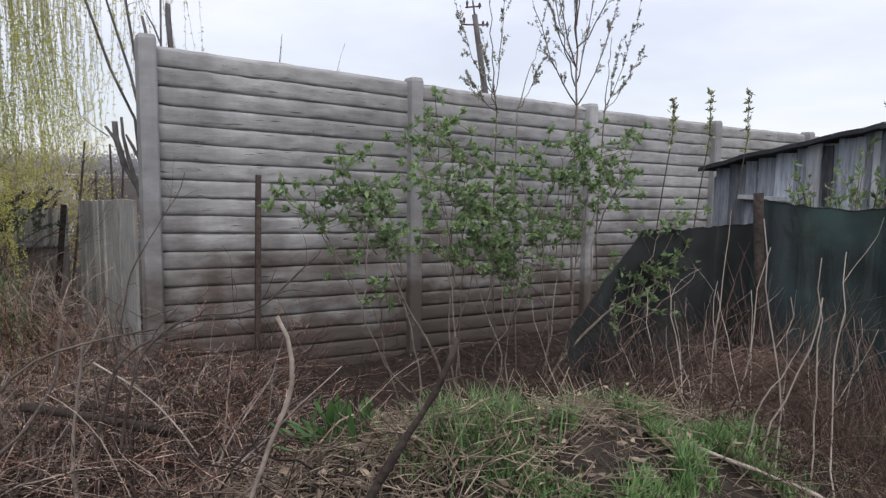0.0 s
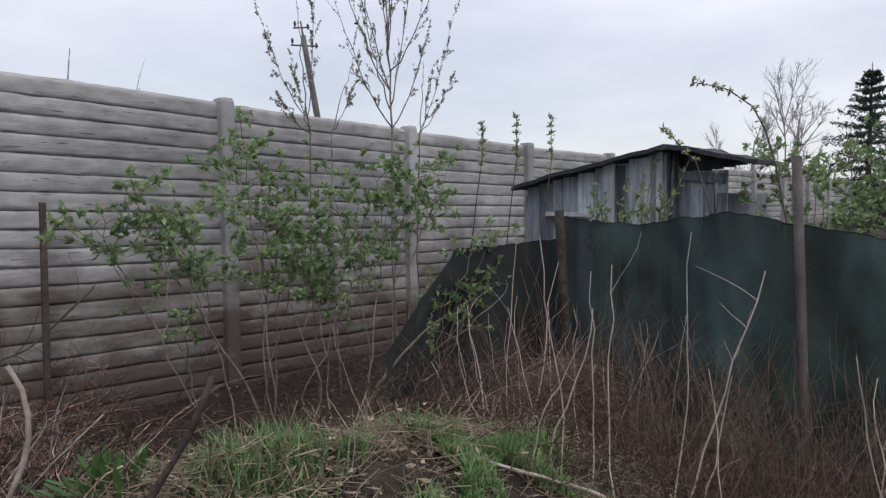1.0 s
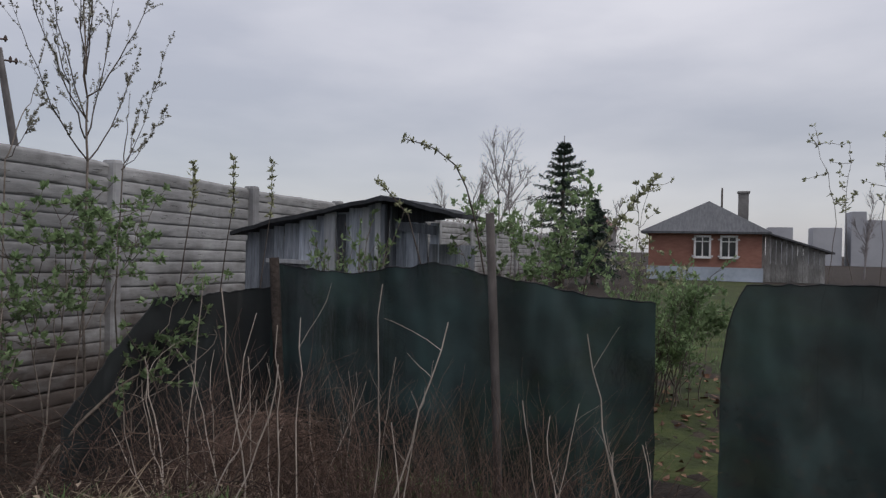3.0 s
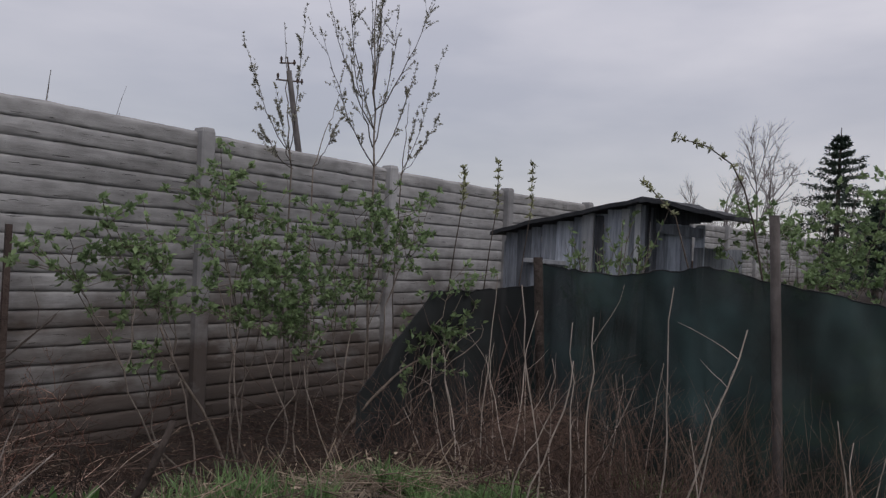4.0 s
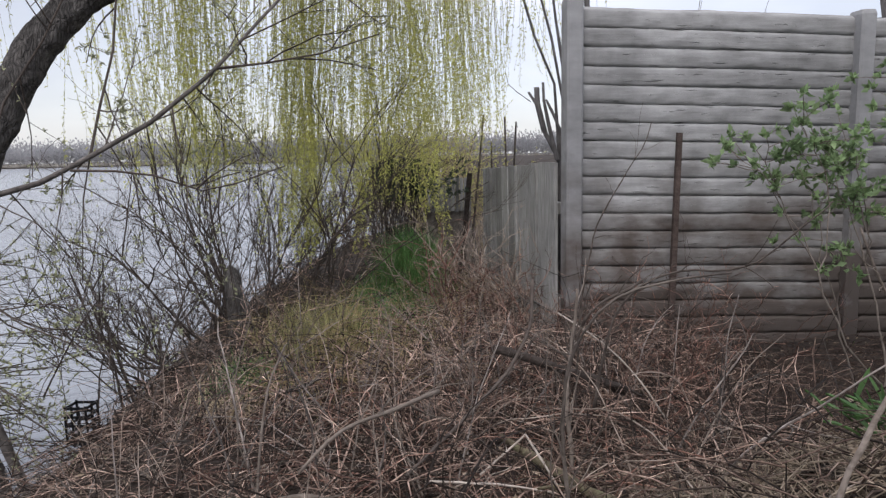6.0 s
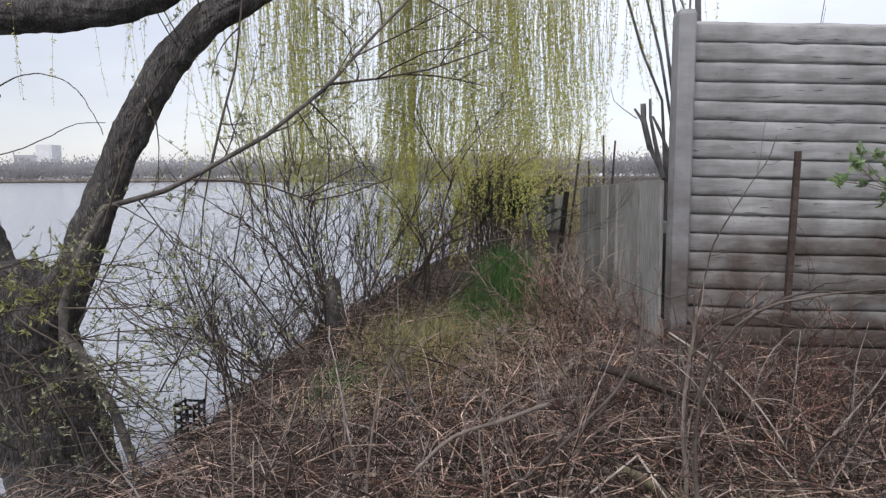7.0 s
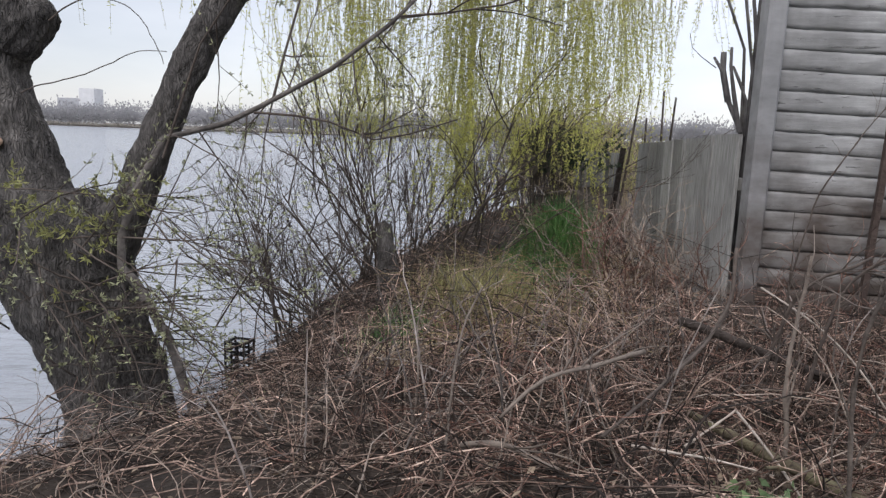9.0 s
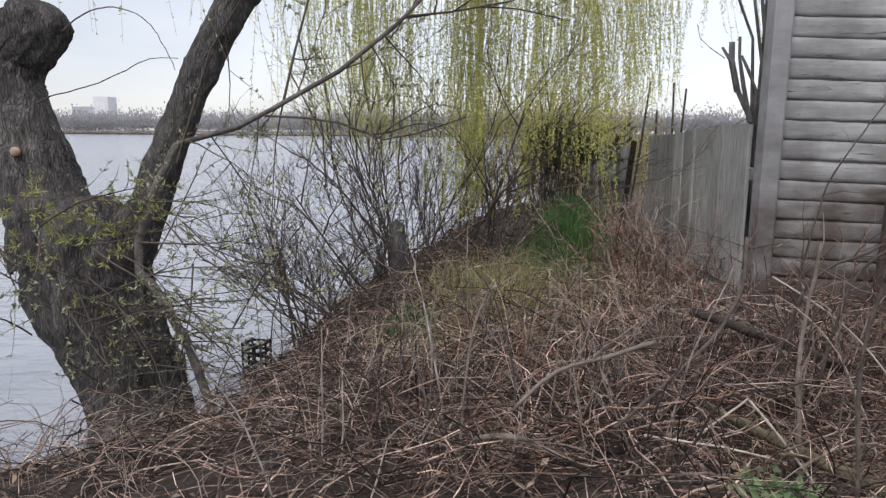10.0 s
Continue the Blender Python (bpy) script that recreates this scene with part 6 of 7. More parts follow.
def shrub(base, tips, label, leafsize=0.047, per=13, leafm=LEAF, group="", twigs=7, name="shrub", stout=0.006):
    """Bent stems to the given tips; leaves stand in rosettes at the ends of short twigs."""
    th = thing(name, base, label, "shrub", group)
    lines, C, D = [], [], []

    def rosette(p, way, n, spread=0.75):
        for _ in range(n):
            C.append(p + rng.normal(0, 0.006, 3))
            D.append(way * 0.45 + rng.normal(0, spread, 3) + (0, 0, 0.25))

    order = sorted(tips)
    nodes = []
    for i in range(0, len(order), 3):
        group_tips = order[i:i + 3]
        foot = np.array(base, float) + rng.normal(0, 0.07, 3) * (1, 1, 0)
        node = foot * 0.5 + np.mean(group_tips, 0) * 0.5 + rng.normal(0, 0.05, 3)
        f = np.linspace(0, 1, 7)[:, None]
        P = foot + (node - foot) * f + np.sin(f * np.pi) * rng.normal(0, 0.07, 3) * (1, 1, 0.2) + rng.normal(0, 0.008, (7, 3))
        s = Soup()
        s.tubes(P, np.linspace(stout, stout * 0.7, 7), 6)
        part("stem", s, SHRUBWOOD, th)
        nodes += [(P[-1], t) for t in group_tips]
    for a, tip in nodes:
        b = np.array(tip, float)
        m = 9
        f = np.linspace(0, 1, m)[:, None]
        P = a + (b - a) * f + np.sin(f * np.pi) * (rng.normal(0, 0.06, 3) * (1, 1, 0.2) + np.array([0, 0, 0.05]))
        P[1:-1] += rng.normal(0, 0.01, (m - 2, 3))
        s = Soup()
        s.tubes(P, np.linspace(stout * 0.6, 0.0018, m), 5)
        part("limb", s, SHRUBWOOD, th)
        rosette(P[-1], (P[-1] - P[-2]) / np.linalg.norm(P[-1] - P[-2]), per)
        for _ in range(twigs):
            i = int(rng.integers(3, m))
            way = np.array([rng.normal(0, 1.0), rng.normal(0, 0.6), rng.uniform(-0.1, 0.7)])
            q = polyline(P[i], way, rng.uniform(0.08, 0.26), 5, 0.16)
            lines.append((q, np.linspace(0.0028, 0.0014, 5), 0))
            rosette(q[-1], (q[-1] - q[-2]) / np.linalg.norm(q[-1] - q[-2]), per)
            rosette(q[2], (q[3] - q[2]) / np.linalg.norm(q[3] - q[2]), per // 2)
    part("crown", twig_soup(lines, 4, 4), SHRUBWOOD, th)
    s = Soup()
    C, D = np.array(C), np.array(D)
    k = len(C)
    s.leaves(C, D, rng.normal(0, 1, (k, 3)), leafsize * rng.uniform(0.5, 1.25, k), leafsize * 0.56 * rng.uniform(0.7, 1.2, k))
    part("foliage", s, leafm, th)


SHR_A = [(0.42, -1.3, 1.55), (0.61, -1.3, 1.61), (0.79, -1.3, 1.66), (0.88, -1.3, 1.56), (1.02, -1.3, 1.63), (0.95, -1.3, 1.45), (1.05, -1.3, 1.5), (1.12, -1.3, 1.2)]
SHR_B = [(1.43, -1.3, 2.18), (1.5, -1.3, 1.98), (1.42, -1.3, 1.86), (1.34, -1.3, 1.88), (1.55, -1.3, 1.68), (1.72, -1.3, 1.95), (1.85, -1.3, 1.84), (1.7, -1.3, 1.58), (1.25, -1.3, 1.2), (1.98, -1.3, 1.7)]
SHR_C = [(1.88, -1.4, 1.40), (1.76, -1.4, 1.46), (2.0, -1.4, 1.36), (1.92, -1.4, 1.27), (1.85, -1.4, 1.53), (2.12, -1.4, 1.46), (1.7, -1.4, 1.3), (2.0, -1.4, 1.15), (2.5, -1.4, 1.25)]
SHR_D = [(2.55, -1.4, 1.88), (2.66, -1.4, 1.92), (2.38, -1.4, 1.88), (2.22, -1.4, 1.8), (2.74, -1.4, 1.82), (2.05, -1.4, 1.7), (2.36, -1.4, 1.66), (2.72, -1.4, 1.58), (3.1, -1.4, 1.98), (2.95, -1.4, 1.92), (3.3, -1.4, 2.06)]
SHR_E = [(2.95, -1.95, 1.10), (3.2, -1.95, 1.08), (2.6, -1.95, 1.02), (2.45, -1.95, 0.95), (3.12, -1.95, 1.22), (2.85, -1.95, 1.36), (2.75, -1.95, 1.06), (3.0, -1.95, 1.5), (3.1, -1.95, 1.42)]
G = "shrubs along the fence"
FENCE_SHRUB = "green leafing shrub with thin stems before the concrete fence"
shrub((1.30, -1.35, 0.2), SHR_A, FENCE_SHRUB, group=G, twigs=9)
shrub((1.60, -1.35, 0.2), SHR_B, FENCE_SHRUB, group=G, twigs=10)
shrub((1.85, -1.4, 0.2), SHR_C, FENCE_SHRUB, group=G, twigs=9)
shrub((2.25, -1.4, 0.2), SHR_D, FENCE_SHRUB, group=G, twigs=10)
shrub((2.10, -1.95, 0.2), SHR_E, "low sideways-spreading leafing shrub before the net", group=G, twigs=4)
H = "shrubs beyond the net"


def budded_shoot(pts, label, buds=8, size=0.042, low=0.42):
    """One long bent shoot with bud clusters along its upper half."""
    pts = np.array(pts, float)
    th = thing("budding_shoot", pts[0], label, "shoot", "budding shoots")
    s = Soup()
    s.tubes(pts, np.linspace(0.007, 0.003, len(pts)), 6)
    part("stem", s, TWIG, th)
    C, D = [], []
    d = np.linspace(len(pts) * low, len(pts) - 1.001, buds)
    for f in d:
        i = int(f)
        p = pts[i] + (pts[i + 1] - pts[i]) * (f - i)
        for _ in range(12):
            C.append(p + rng.normal(0, 0.008, 3))
            D.append(rng.normal(0, 0.7, 3) + (0, 0, 0.6))
    s = Soup()
    s.leaves(C, D, rng.normal(0, 1, (len(C), 3)), size * rng.uniform(0.6, 1.2, len(C)), size * 0.4)
    part("foliage", s, BUDLEAF, th)


for x, y, z in ((3.36, -1.6, 2.24), (3.81, -1.6, 2.33), (4.32, -1.6, 2.38)):
    budded_shoot([(x - 0.22, y, 0.1), (x - 0.16, y + 0.03, 0.9), (x - 0.08, y, 1.6), (x - 0.02, y - 0.02, 2.0), (x, y, z)], "slim upright shoot with opening buds before the fence", 7, 0.05, 0.56)
budded_shoot([(3.85, -3.8, 0.15), (3.82, -3.75, 1.2), (3.76, -3.64, 1.85), (3.73, -3.58, 2.08), (3.70, -3.51, 2.23), (3.64, -3.38, 2.34), (3.60, -3.3, 2.37), (3.55, -3.19, 2.40)], "arching shoot with opening buds beyond the net")
budded_shoot([(3.9, -3.4, 0.15), (3.88, -3.3, 1.2), (3.85, -3.1, 1.9), (3.8, -2.95, 2.08), (3.78, -2.88, 2.14)], "arching shoot with opening buds beyond the net", 7)
budded_shoot([(5.5, -4.0, 0.15), (5.52, -4.08, 1.2), (5.54, -4.13, 1.53), (5.64, -4.34, 1.89), (5.73, -4.52, 2.14), (5.8, -4.69, 2.34)], "leaning shoot with opening buds beyond the net", 10, 0.07)
shrub((5.6, -3.6, 0.2), [(4.9, -3.2, 2.0), (5.2, -3.5, 1.9), (5.7, -3.9, 2.2), (5.9, -3.6, 2.1), (5.6, -4.1, 2.3), (5.5, -3.9, 1.7), (5.8, -4.2, 1.6)], "young shrub with opening leaves beyond the net", 0.052, 12, LEAF, H, 16)
shrub((5.0, -3.4, 0.2), [(4.8, -3.1, 1.75), (5.0, -3.5, 1.85), (5.2, -3.3, 1.95), (5.3, -3.7, 1.75), (5.1, -3.9, 1.6), (5.4, -4.0, 1.85)], "young shrub with opening leaves beyond the net", 0.05, 12, LEAF, H, 11)
shrub((5.7, -4.3, 0.2), [(5.8, -4.67, 2.35), (5.75, -4.5, 2.15), (5.64, -4.34, 1.9), (5.5, -4.6, 1.7), (5.5, -4.9, 1.5), (5.9, -4.4, 1.6)], "young shrub with opening leaves beyond the net", 0.045, 7, BUDLEAF, H, 6)
shrub((6.6, -5.0, 0.2), [(6.5, -4.8, 1.4), (6.4, -5.1, 1.3), (6.7, -5.0, 1.0), (6.5, -4.9, 0.9), (6.6, -5.2, 1.1)], "low leafing shrub on the lawn", 0.06, 12, LEAF, H, 13)


# bare tips of a young tree rising over the fence
tip = thing("young_tree", (0.9, 0.5, 0.1), "slim bare young tree behind the concrete fence", "tree")
lines = []
for dx, h in ((0.0, 2.78), (0.3, 2.6)):
    branching((0.9 + dx * 0.5, 0.5, 0.1), (dx * 0.25, 0.0, 1.0), h - 0.1, 0.006, 1, 7, 0.3, 0.05, 0, 0.16, lines, 0.3, 9)
part("trunk", twig_soup([l for l in lines if l[2] == 1], 5, 9), SHRUBWOOD, tip)
part("crown", twig_soup([l for l in lines if l[2] == 0], 4, 4), SHRUBWOOD, tip)
for x, y, h, n in ((6.5, -4.25, 1.25, 12), (6.4, -4.8, 1.05, 12), (6.9, -4.55, 1.2, 10)):
    bush("leafing_bush", (x, y, 0.12), n, h, 0.28, 2, 4, 0.008, "fresh green leafing bush at the edge of the lawn", SHRUBWOOD, (LEAF, 5, 0.055, 0.026, (0,), 2, 0.3, 1.0))
# leafy shoots before the shed wall
for y, z, n in ((-2.18, 1.62, 5), (-2.5, 1.72, 6), (-2.32, 1.5, 4)):
    th = thing("leafy_shoots", (4.3, y, 0.1), "thin leafing shoots growing before the shed wall", "bush", "leafing shoots by the shed")
    lines = []
    for _ in range(n):
        branching((4.3 + float(rng.normal(0, 0.04)), y + float(rng.normal(0, 0.05)), 0.1), (rng.normal(0, 0.03), rng.normal(0, 0.06), 1.0), z * rng.uniform(0.85, 1.05), 0.007, 1, 6, 0.4, 0.05, 0, 0.25, lines, 0.2, 9)
    part("stem", twig_soup(lines, 4, 5), SHRUBWOOD, th)
    part("foliage", leafing(lines, 7, 0.06, 0.024, (0,), 2, 0.3, 1.0, lambda p: p[2] > 1.2), LEAF, th)

# ---- trees behind the fence and in the distance ----
def tree(name, base, height, r, label, levels, kids, spread, leafspec=None, material=TWIG, stems=1, lean=(0, 0), shrink=0.55, lift=0.25):
    th = thing(name, base, label, "tree")
    lines = []
    for _ in range(stems):
        branching(base, (rng.normal(lean[0], 0.10), rng.normal(lean[1], 0.1), 1), height * rng.uniform(0.8, 1.0), r, levels, kids, spread, 0.05, 0, shrink, lines, lift)
    top = max(levels, 1)
    for line in [l for l in lines if l[2] == top]:
        part("trunk", twig_soup([line], 7, 7), material, th)
    part("crown", twig_soup([l for l in lines if l[2] < top], 3, 3), material, th)
    if leafspec:
        part("foliage", leafing(lines, *leafspec[1:]), leafspec[0], th)


for k, (base, tip) in enumerate((((6.19, -6.15, 0.2), (6.15, -6.02, 2.65)), ((6.28, -6.38, 0.2), (6.26, -6.3, 2.5)), ((6.3, -6.4, 0.2), (6.36, -6.58, 2.75)))):
    shrub(base, [tip], "single upright shoot with opening buds beyond the net", 0.04, 6, BUDLEAF, "budding shoots", 9, "budding_shoot")


TREEBUD = mat("grey_green_bud", [(0.22, 0.215, 0.17), (0.40, 0.395, 0.33)], 12, 0.7, 0, 40, (1, 1, 1), 0.2, 0.4, True, 0.3, 0, 0.3)


def budding_tree(base, fork, top, limbs, r):
    """A slim leader with limbs that leave it one above another and bend upwards."""
    th = thing("budding_tree", base, "slim young tree with pale opening buds before the fence", "tree")
    base, fork, top = (np.array(p, float) for p in (base, fork, top))
    f = np.linspace(0, 1, 12)[:, None]
    leader = fork + (top - fork) * f + rng.normal(0, 0.007, (12, 3))
    s = Soup()
    s.tubes(np.concatenate([[base, (base + fork) / 2 + (rng.normal(0, 0.06), 0, 0)], leader]), np.concatenate([[r * 0.8, r * 0.72], np.linspace(r * 0.65, r * 0.15, 12)]), 7)
    part("trunk", s, SHRUBWOOD, th)
    lines = [(leader[6:], np.linspace(r * 0.4, r * 0.15, 6), 0)]
    for k, tip in enumerate(sorted(limbs, key=lambda p: p[2])):
        a, b = leader[min(k // 2, 4)], np.array(tip, float)
        g = np.linspace(0, 1, 9)[:, None]
        out = (b - a) * (1, 1, 0)
        P = a + (b - a) * (0, 0, 1) * g ** 1.15 + out * g ** 0.85 + rng.normal(0, 0.007, (9, 3))
        s = Soup()
        s.tubes(P, np.linspace(r * 0.45, r * 0.14, 9), 5)
        part("limb", s, TWIG, th)
        lines.append((P[3:], np.full(6, r * 0.14), 0))
        for _ in range(10):
            i = int(rng.integers(2, 9))
            branching(P[i], (P[min(i + 1, 8)] - P[i - 1]) / np.linalg.norm(P[min(i + 1, 8)] - P[i - 1]) + rng.normal(0, 0.26, 3), rng.uniform(6, 17) * r, r * 0.16, 1, 2, 0.3, 0.05, 0, 0.5, lines, 0.25)
    part("crown", twig_soup(lines, 4, 3), TWIG, th)
    part("foliage", leafing(lines, 5, 0.018, 0.010, (0, 1), 3), TREEBUD, th)


budding_tree((3.15, -0.85, 0.1), (3.1, -0.85, 2.25), (3.04, -0.85, 3.97), [(2.49, -0.95, 3.02), (2.66, -0.75, 3.5), (2.89, -0.95, 3.74), (3.21, -0.75, 3.75), (3.64, -0.95, 3.74), (3.64, -0.75, 3.14), (2.78, -0.8, 3.65), (3.12, -0.9, 3.8), (3.35, -0.8, 3.45), (2.75, -0.9, 3.2)], 0.0135)
budding_tree((2.32, -0.85, 0.1), (2.27, -0.85, 2.16), (2.17, -0.85, 3.19), [(2.27, -0.95, 3.17), (1.97, -0.75, 2.86), (2.07, -0.95, 2.6), (2.11, -0.75, 2.37)], 0.009)
budding_tree((2.53, -0.85, 0.1), (2.48, -0.85, 2.18), (2.7, -0.85, 2.76), [(2.63, -0.95, 2.57)], 0.008)
budding_tree((3.48, -0.85, 0.1), (3.43, -0.85, 2.22), (3.49, -0.85, 2.86), [(3.76, -0.95, 3.27), (3.71, -0.75, 2.85), (3.69, -0.95, 2.67)], 0.008)
# Bark paled in its colour for the haze of distance.
HAZEBARK = mat("hazed_tree_bark", [(0.20, 0.18, 0.18), (0.30, 0.28, 0.28)], 3, 0.95, 0, 40, (1, 1, 1), 0.2, 0.2, True)
for bx, by, hh in ((26, 4.0, 4.4), (28, 3.2, 4.6), (27, 2.2, 4.0), (34, -0.5, 3.0), (40, -13, 3.5), (36, 2.5, 3.2), (30, -14.5, 3.0), (25, 4.6, 2.6), (29, 0.6, 3.2)):
    tree("bare_tree", (bx, by, 0.3), hh, 0.05, "leafless tree in the distance, paled by haze in its colour", 3, 8, 0.5, None, HAZEBARK, shrink=0.48)

def spruce(x, y, z0, z1, width):
    th = thing("spruce_tree", (x, y, 0.3), "dark narrow spruce standing beyond the shed", "tree")
    s = Soup()
    s.tubes([(x, y, 0.2), (x, y, (z0 + z1) / 2), (x, y, z1)], [0.12, 0.07, 0.012], 7)
    part("trunk", s, DEADWOOD, th)
    C, D = [], []
    for k in range(144):
        f = (math.floor(k / 8) + 0.5 + rng.normal(0, 0.1)) / 18
        z = z0 + (z1 - 0.25 - z0) * f
        R = 0.05 + width * max(0, 1 - f) ** 0.9 * rng.uniform(0.35, 1.3)
        a = k * 2.4 + rng.normal(0, 0.3)
        way = np.array([math.cos(a), math.sin(a), -0.28 + rng.normal(0, 0.08) + 0.6 * f])
        for q in np.linspace(0.1, 1, 12):
            for _ in range(7):
                C.append(np.array([x, y, z]) + way * R * q + rng.normal(0, 0.025, 3))
                D.append(way * 0.6 + rng.normal(0, 0.45, 3) - np.array([0, 0, 0.3]))
    s = Soup()
    C, D = np.array(C), np.array(D)
    s.leaves(C, D, rng.normal(0, 1, C.shape), 0.13 * rng.uniform(0.6, 1.2, len(C)), 0.04)
    part("foliage", s, CONIFER, th)


spruce(24, -0.35, 0.9, 5.85, 2.3)
spruce(26, -1.2, 0.9, 3.9, 1.15)

bush("golden_bush", (-0.48, 6.36, 0.0), 34, 1.75, 0.42, 2, 6, 0.009, "dense golden-brown leafing bush on the bank beyond the boards", CANE, (WILLOWLEAF, 3, 0.04, 0.015, (0, 1), 2))

# cut stems behind the corner post
GREYBARK = mat("grey_smooth_bark", [(0.045, 0.042, 0.042), (0.095, 0.09, 0.09), (0.16, 0.155, 0.152)], 18, 0.9, 0.5, 50, (1, 1, 0.4), 0.3)
cop = thing("coppiced_tree", (0.0, 0.45, 0.0), "cut-back tree with sawn stems behind the corner post", "tree")
shoots = []
for pts, r0, r1 in (([(0.02, 0.45, 0.0), (0.02, 0.45, 1.5), (-0.09, 0.45, 1.74), (-0.14, 0.45, 1.88), (-0.20, 0.45, 1.98)], 0.03, 0.014), ([(-0.08, 0.46, 1.70), (-0.14, 0.46, 1.9), (-0.145, 0.46, 2.02)], 0.030, 0.024),
                    ([(0.0, 0.43, 1.5), (-0.05, 0.43, 1.75), (-0.10, 0.43, 1.92), (-0.105, 0.43, 2.06)], 0.024, 0.014), ([(0.05, 0.46, 1.45), (0.03, 0.46, 1.71), (-0.03, 0.46, 1.86), (-0.08, 0.46, 1.93)], 0.022, 0.012),
                    ([(0.04, 0.5, 0.0), (0.03, 0.48, 1.6), (-0.01, 0.46, 2.05), (-0.15, 0.45, 2.4), (-0.31, 0.45, 2.84), (-0.5, 0.45, 3.4)], 0.022, 0.009), ([(0.06, 0.5, 0.0), (0.06, 0.48, 1.9), (-0.02, 0.46, 2.37), (-0.16, 0.45, 2.86), (-0.3, 0.45, 3.4)], 0.020, 0.008),
                    ([(0.08, 0.5, 0.0), (0.08, 0.5, 2.1), (0.02, 0.5, 2.5), (-0.05, 0.5, 3.0), (-0.08, 0.5, 3.5)], 0.022, 0.010), ([(-0.18, 0.45, 1.91), (-0.29, 0.45, 1.99), (-0.35, 0.45, 2.06), (-0.38, 0.45, 2.15)], 0.005, 0.003),
                    ([(0.30, 0.6, 0.0), (0.29, 0.6, 2.61), (0.28, 0.6, 2.8), (0.265, 0.6, 2.94)], 0.032, 0.028), ([(0.2, 0.6, 0.0), (0.21, 0.6, 2.61), (0.22, 0.6, 3.05)], 0.014, 0.009),
                    ([(0.24, 0.62, 2.55), (0.16, 0.6, 2.75), (0.11, 0.6, 2.86)], 0.009, 0.006), ([(0.11, 0.6, 0.0), (0.11, 0.6, 2.68), (0.1, 0.6, 2.82)], 0.022, 0.016)):
    s = Soup()
    s.tubes(np.array(pts + [tuple(np.array(pts[-1]) + (0, 0, 0.002))]), np.append(np.linspace(r0, r1, len(pts)) * 0.68, 0.002), 9)
    s.roughen(0.022, 9)
    part("stem", s, GREYBARK, cop)
    if pts[-1][2] > 3.3:
        shoots.append((np.array(pts[2:]), None, 0))

part("foliage", leafing(shoots, 60, 0.03, 0.01, (0,), 2, 0.1), WILLOWLEAF, cop)

# far shore woods and tower
C, D = [], []
for _ in range(850):
    x = rng.uniform(-420, 120)
    y = 318 - 0.15 * x + rng.uniform(5, 40)
    h = rng.uniform(8, 14)
    n = 70
    q = rng.normal(0, 1, (n, 3)) * (h * 0.34, h * 0.30, h * 0.21) + (x, y, 0.3 + h * 0.45)
    C.append(q)
    D.append(rng.normal(0, 0.5, (n, 3)) + (0, 0, 1))
C, D = np.concatenate(C), np.concatenate(D)
s = Soup()
s.leaves(C, D, rng.normal(0, 1, C.shape), rng.uniform(0.8, 1.9, len(C)), rng.uniform(0.5, 1.1, len(C)))
lone("far_woods", s, HAZEWOOD, "leafless woods on the far shore, haze put into their grey", "woods", kind="stuff")
s = Soup()
k = 5200
x = rng.uniform(-420, 160, k)
C = np.stack([x, 314 - 0.15 * x + rng.uniform(-1.5, 1.5, k), np.full(k, -0.6)], 1)
s.leaves(C, rng.normal(0, 0.25, (k, 3)) + (0, 0, 1), np.tile((0.0, 1.0, 0.0), (k, 1)) + rng.normal(0, 0.3, (k, 3)), rng.uniform(1.2, 2.4, k), rng.uniform(0.5, 0.9, k))
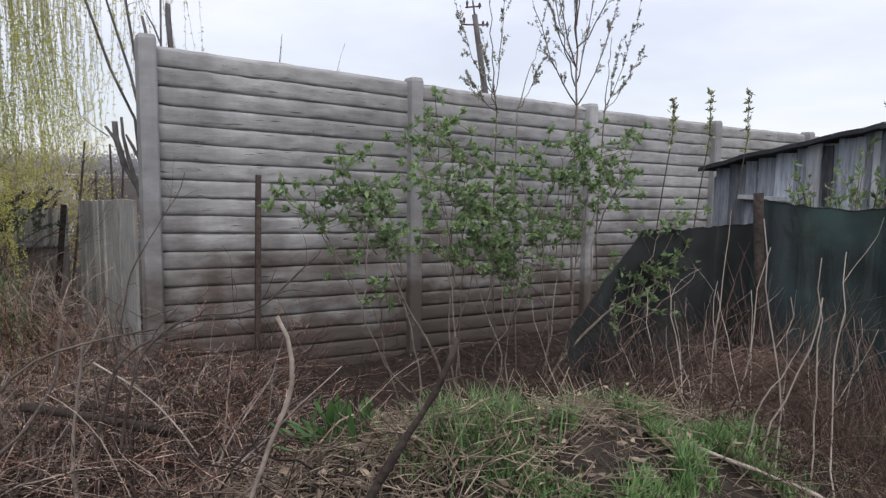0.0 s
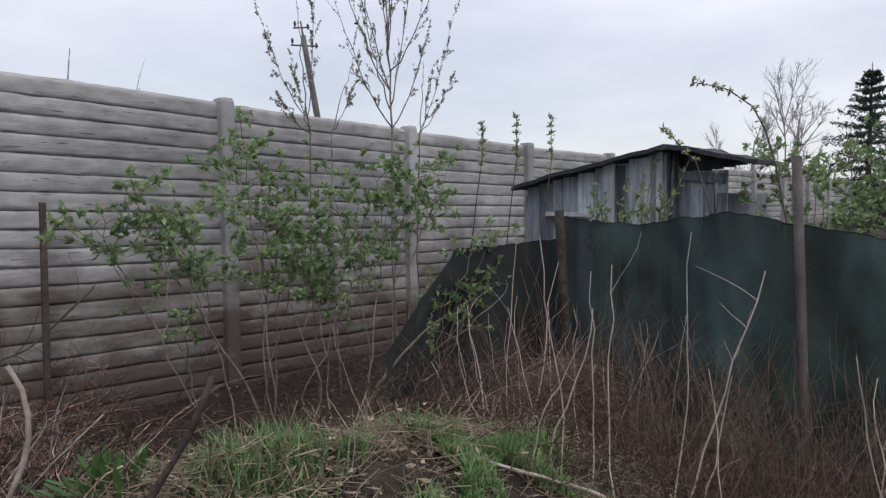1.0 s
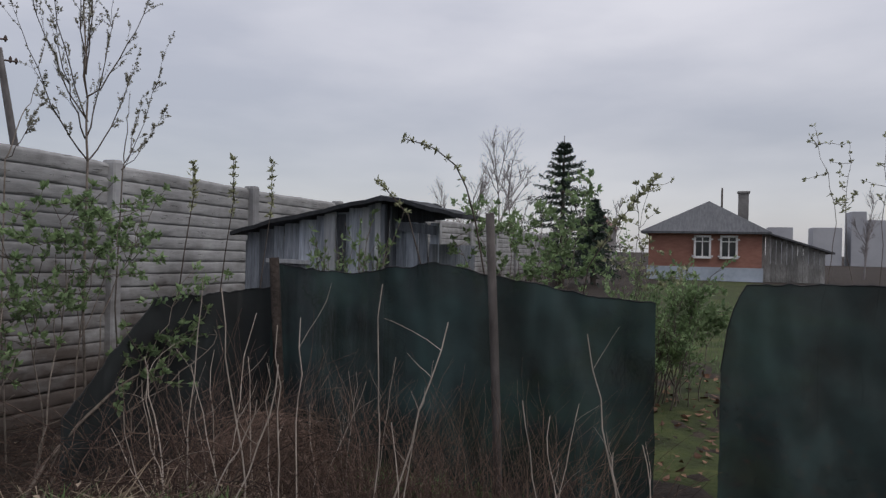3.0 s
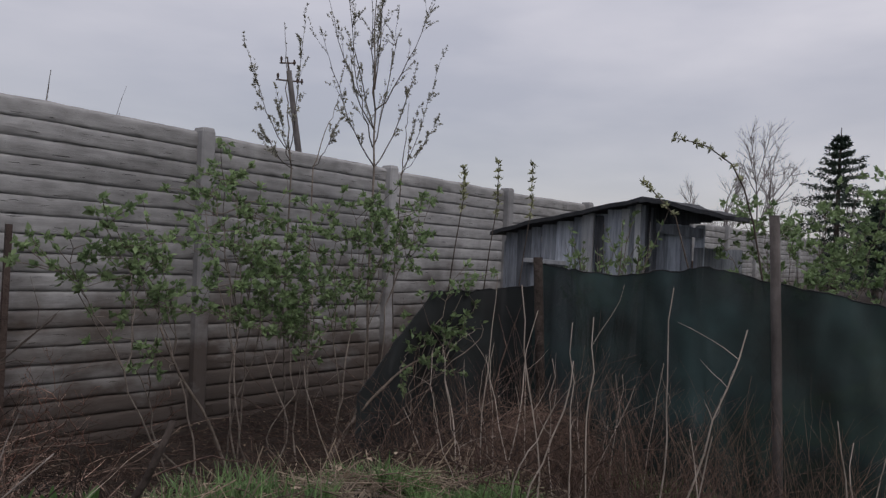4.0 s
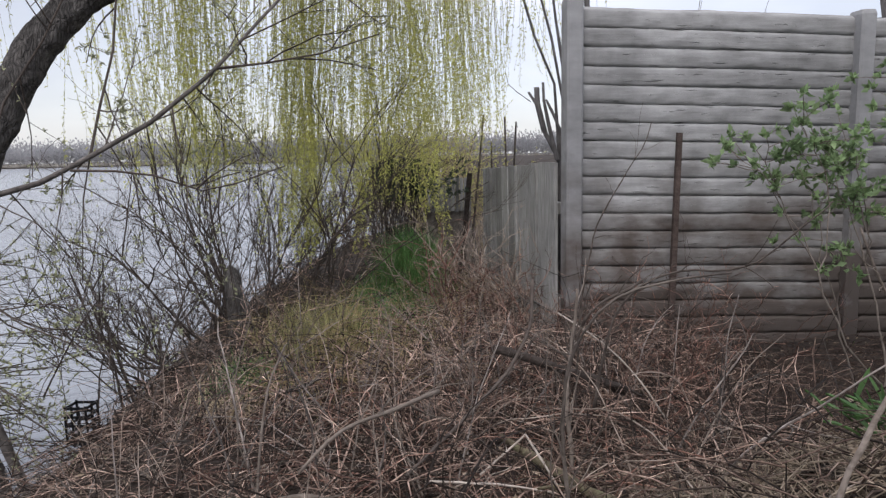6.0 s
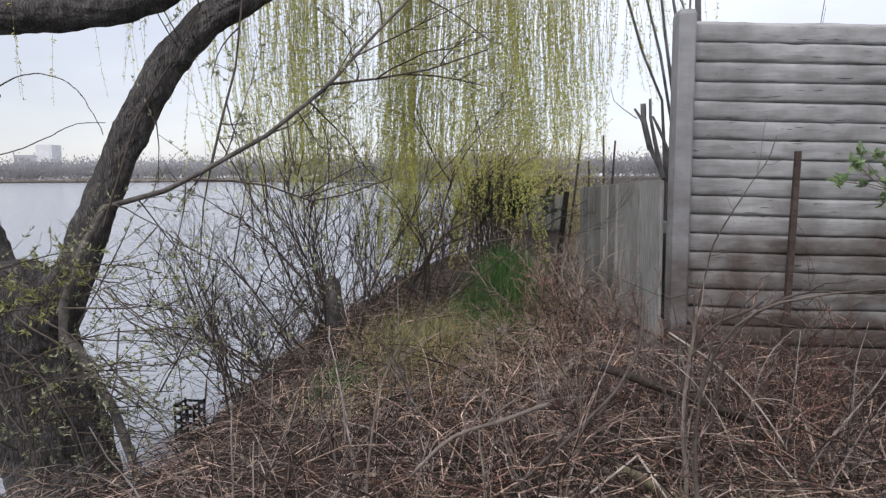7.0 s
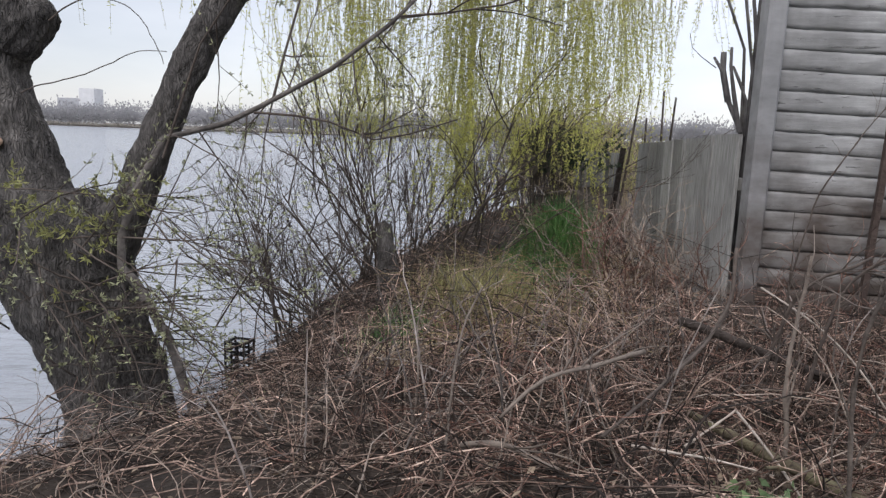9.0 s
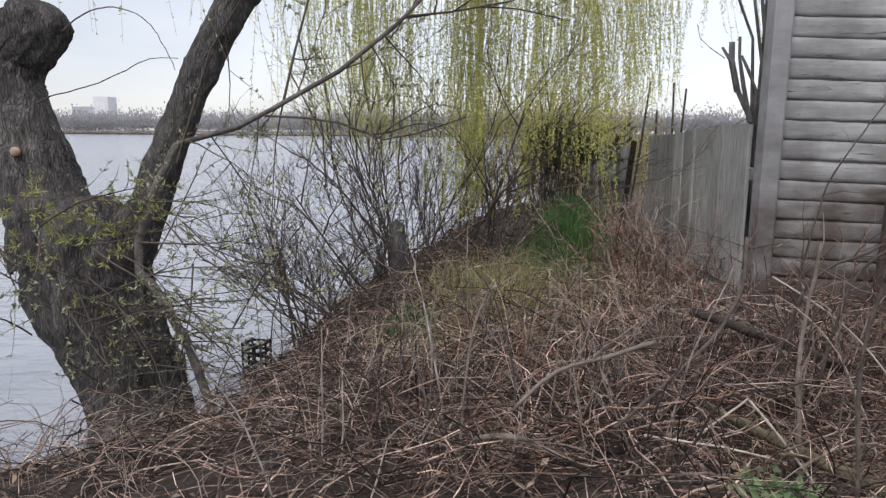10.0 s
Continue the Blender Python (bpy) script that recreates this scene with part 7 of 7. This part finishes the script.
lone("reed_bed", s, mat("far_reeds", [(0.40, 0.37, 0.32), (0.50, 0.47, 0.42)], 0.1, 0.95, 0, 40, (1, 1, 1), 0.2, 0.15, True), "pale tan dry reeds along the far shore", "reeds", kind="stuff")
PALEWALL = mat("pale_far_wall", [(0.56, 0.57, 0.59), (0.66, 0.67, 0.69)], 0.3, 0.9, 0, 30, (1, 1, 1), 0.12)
tower = thing("apartment_block", (-259, 412, 0.3), "pale high apartment block beyond the far shore", "building")
s = Soup()
s.box((-259, 414, 11), (10, 10, 22))
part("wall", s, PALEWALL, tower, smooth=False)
s = Soup()
s.box((-273, 418, 8), (16, 10, 16))
part("low_wing", s, FARGREY, tower, smooth=False)

back = thing("gabled_house", (40, 0.8, 0.4), "small gabled house with a dull red roof in the distance", "house")
s = Soup()
s.box((41, 0.8, 1.7), (3, 1.9, 2.8))
s.add([(39.5, -0.15, 3.1), (39.5, 1.75, 3.1), (39.5, 0.8, 4.0), (42.5, -0.15, 3.1), (42.5, 1.75, 3.1), (42.5, 0.8, 4.0)], [(0, 2, 5, 3), (2, 1, 4, 5)], [(0, 1, 2), (3, 5, 4)])
part("wall", s, GREYBRICK, back, smooth=False)
s = Soup()
s.add([(39.3, -0.35, 2.98), (39.3, 0.8, 4.10), (42.7, 0.8, 4.10), (42.7, -0.35, 2.98), (39.3, 1.95, 2.98), (42.7, 1.95, 2.98), (39.3, -0.35, 2.90), (39.3, 0.8, 4.02), (39.3, 1.95, 2.90)], [(0, 1, 2, 3), (1, 4, 5, 2), (0, 6, 7, 1), (1, 7, 8, 4)])
part("roof", s, mat("dull_red_roof", [(0.16, 0.085, 0.075), (0.24, 0.14, 0.125)], 2, 0.85, 0.2, 20, (1, 6, 1), 0.3), back, smooth=False)

for yc, w, h in ((-22.2, 1.5, 6.9), (-14.05, 2.6, 5.0), (-24.5, 3.0, 5.9), (-19, 3.0, 5.0)):
    s = Soup()
    s.box((92, yc, h / 2), (4, w, h))
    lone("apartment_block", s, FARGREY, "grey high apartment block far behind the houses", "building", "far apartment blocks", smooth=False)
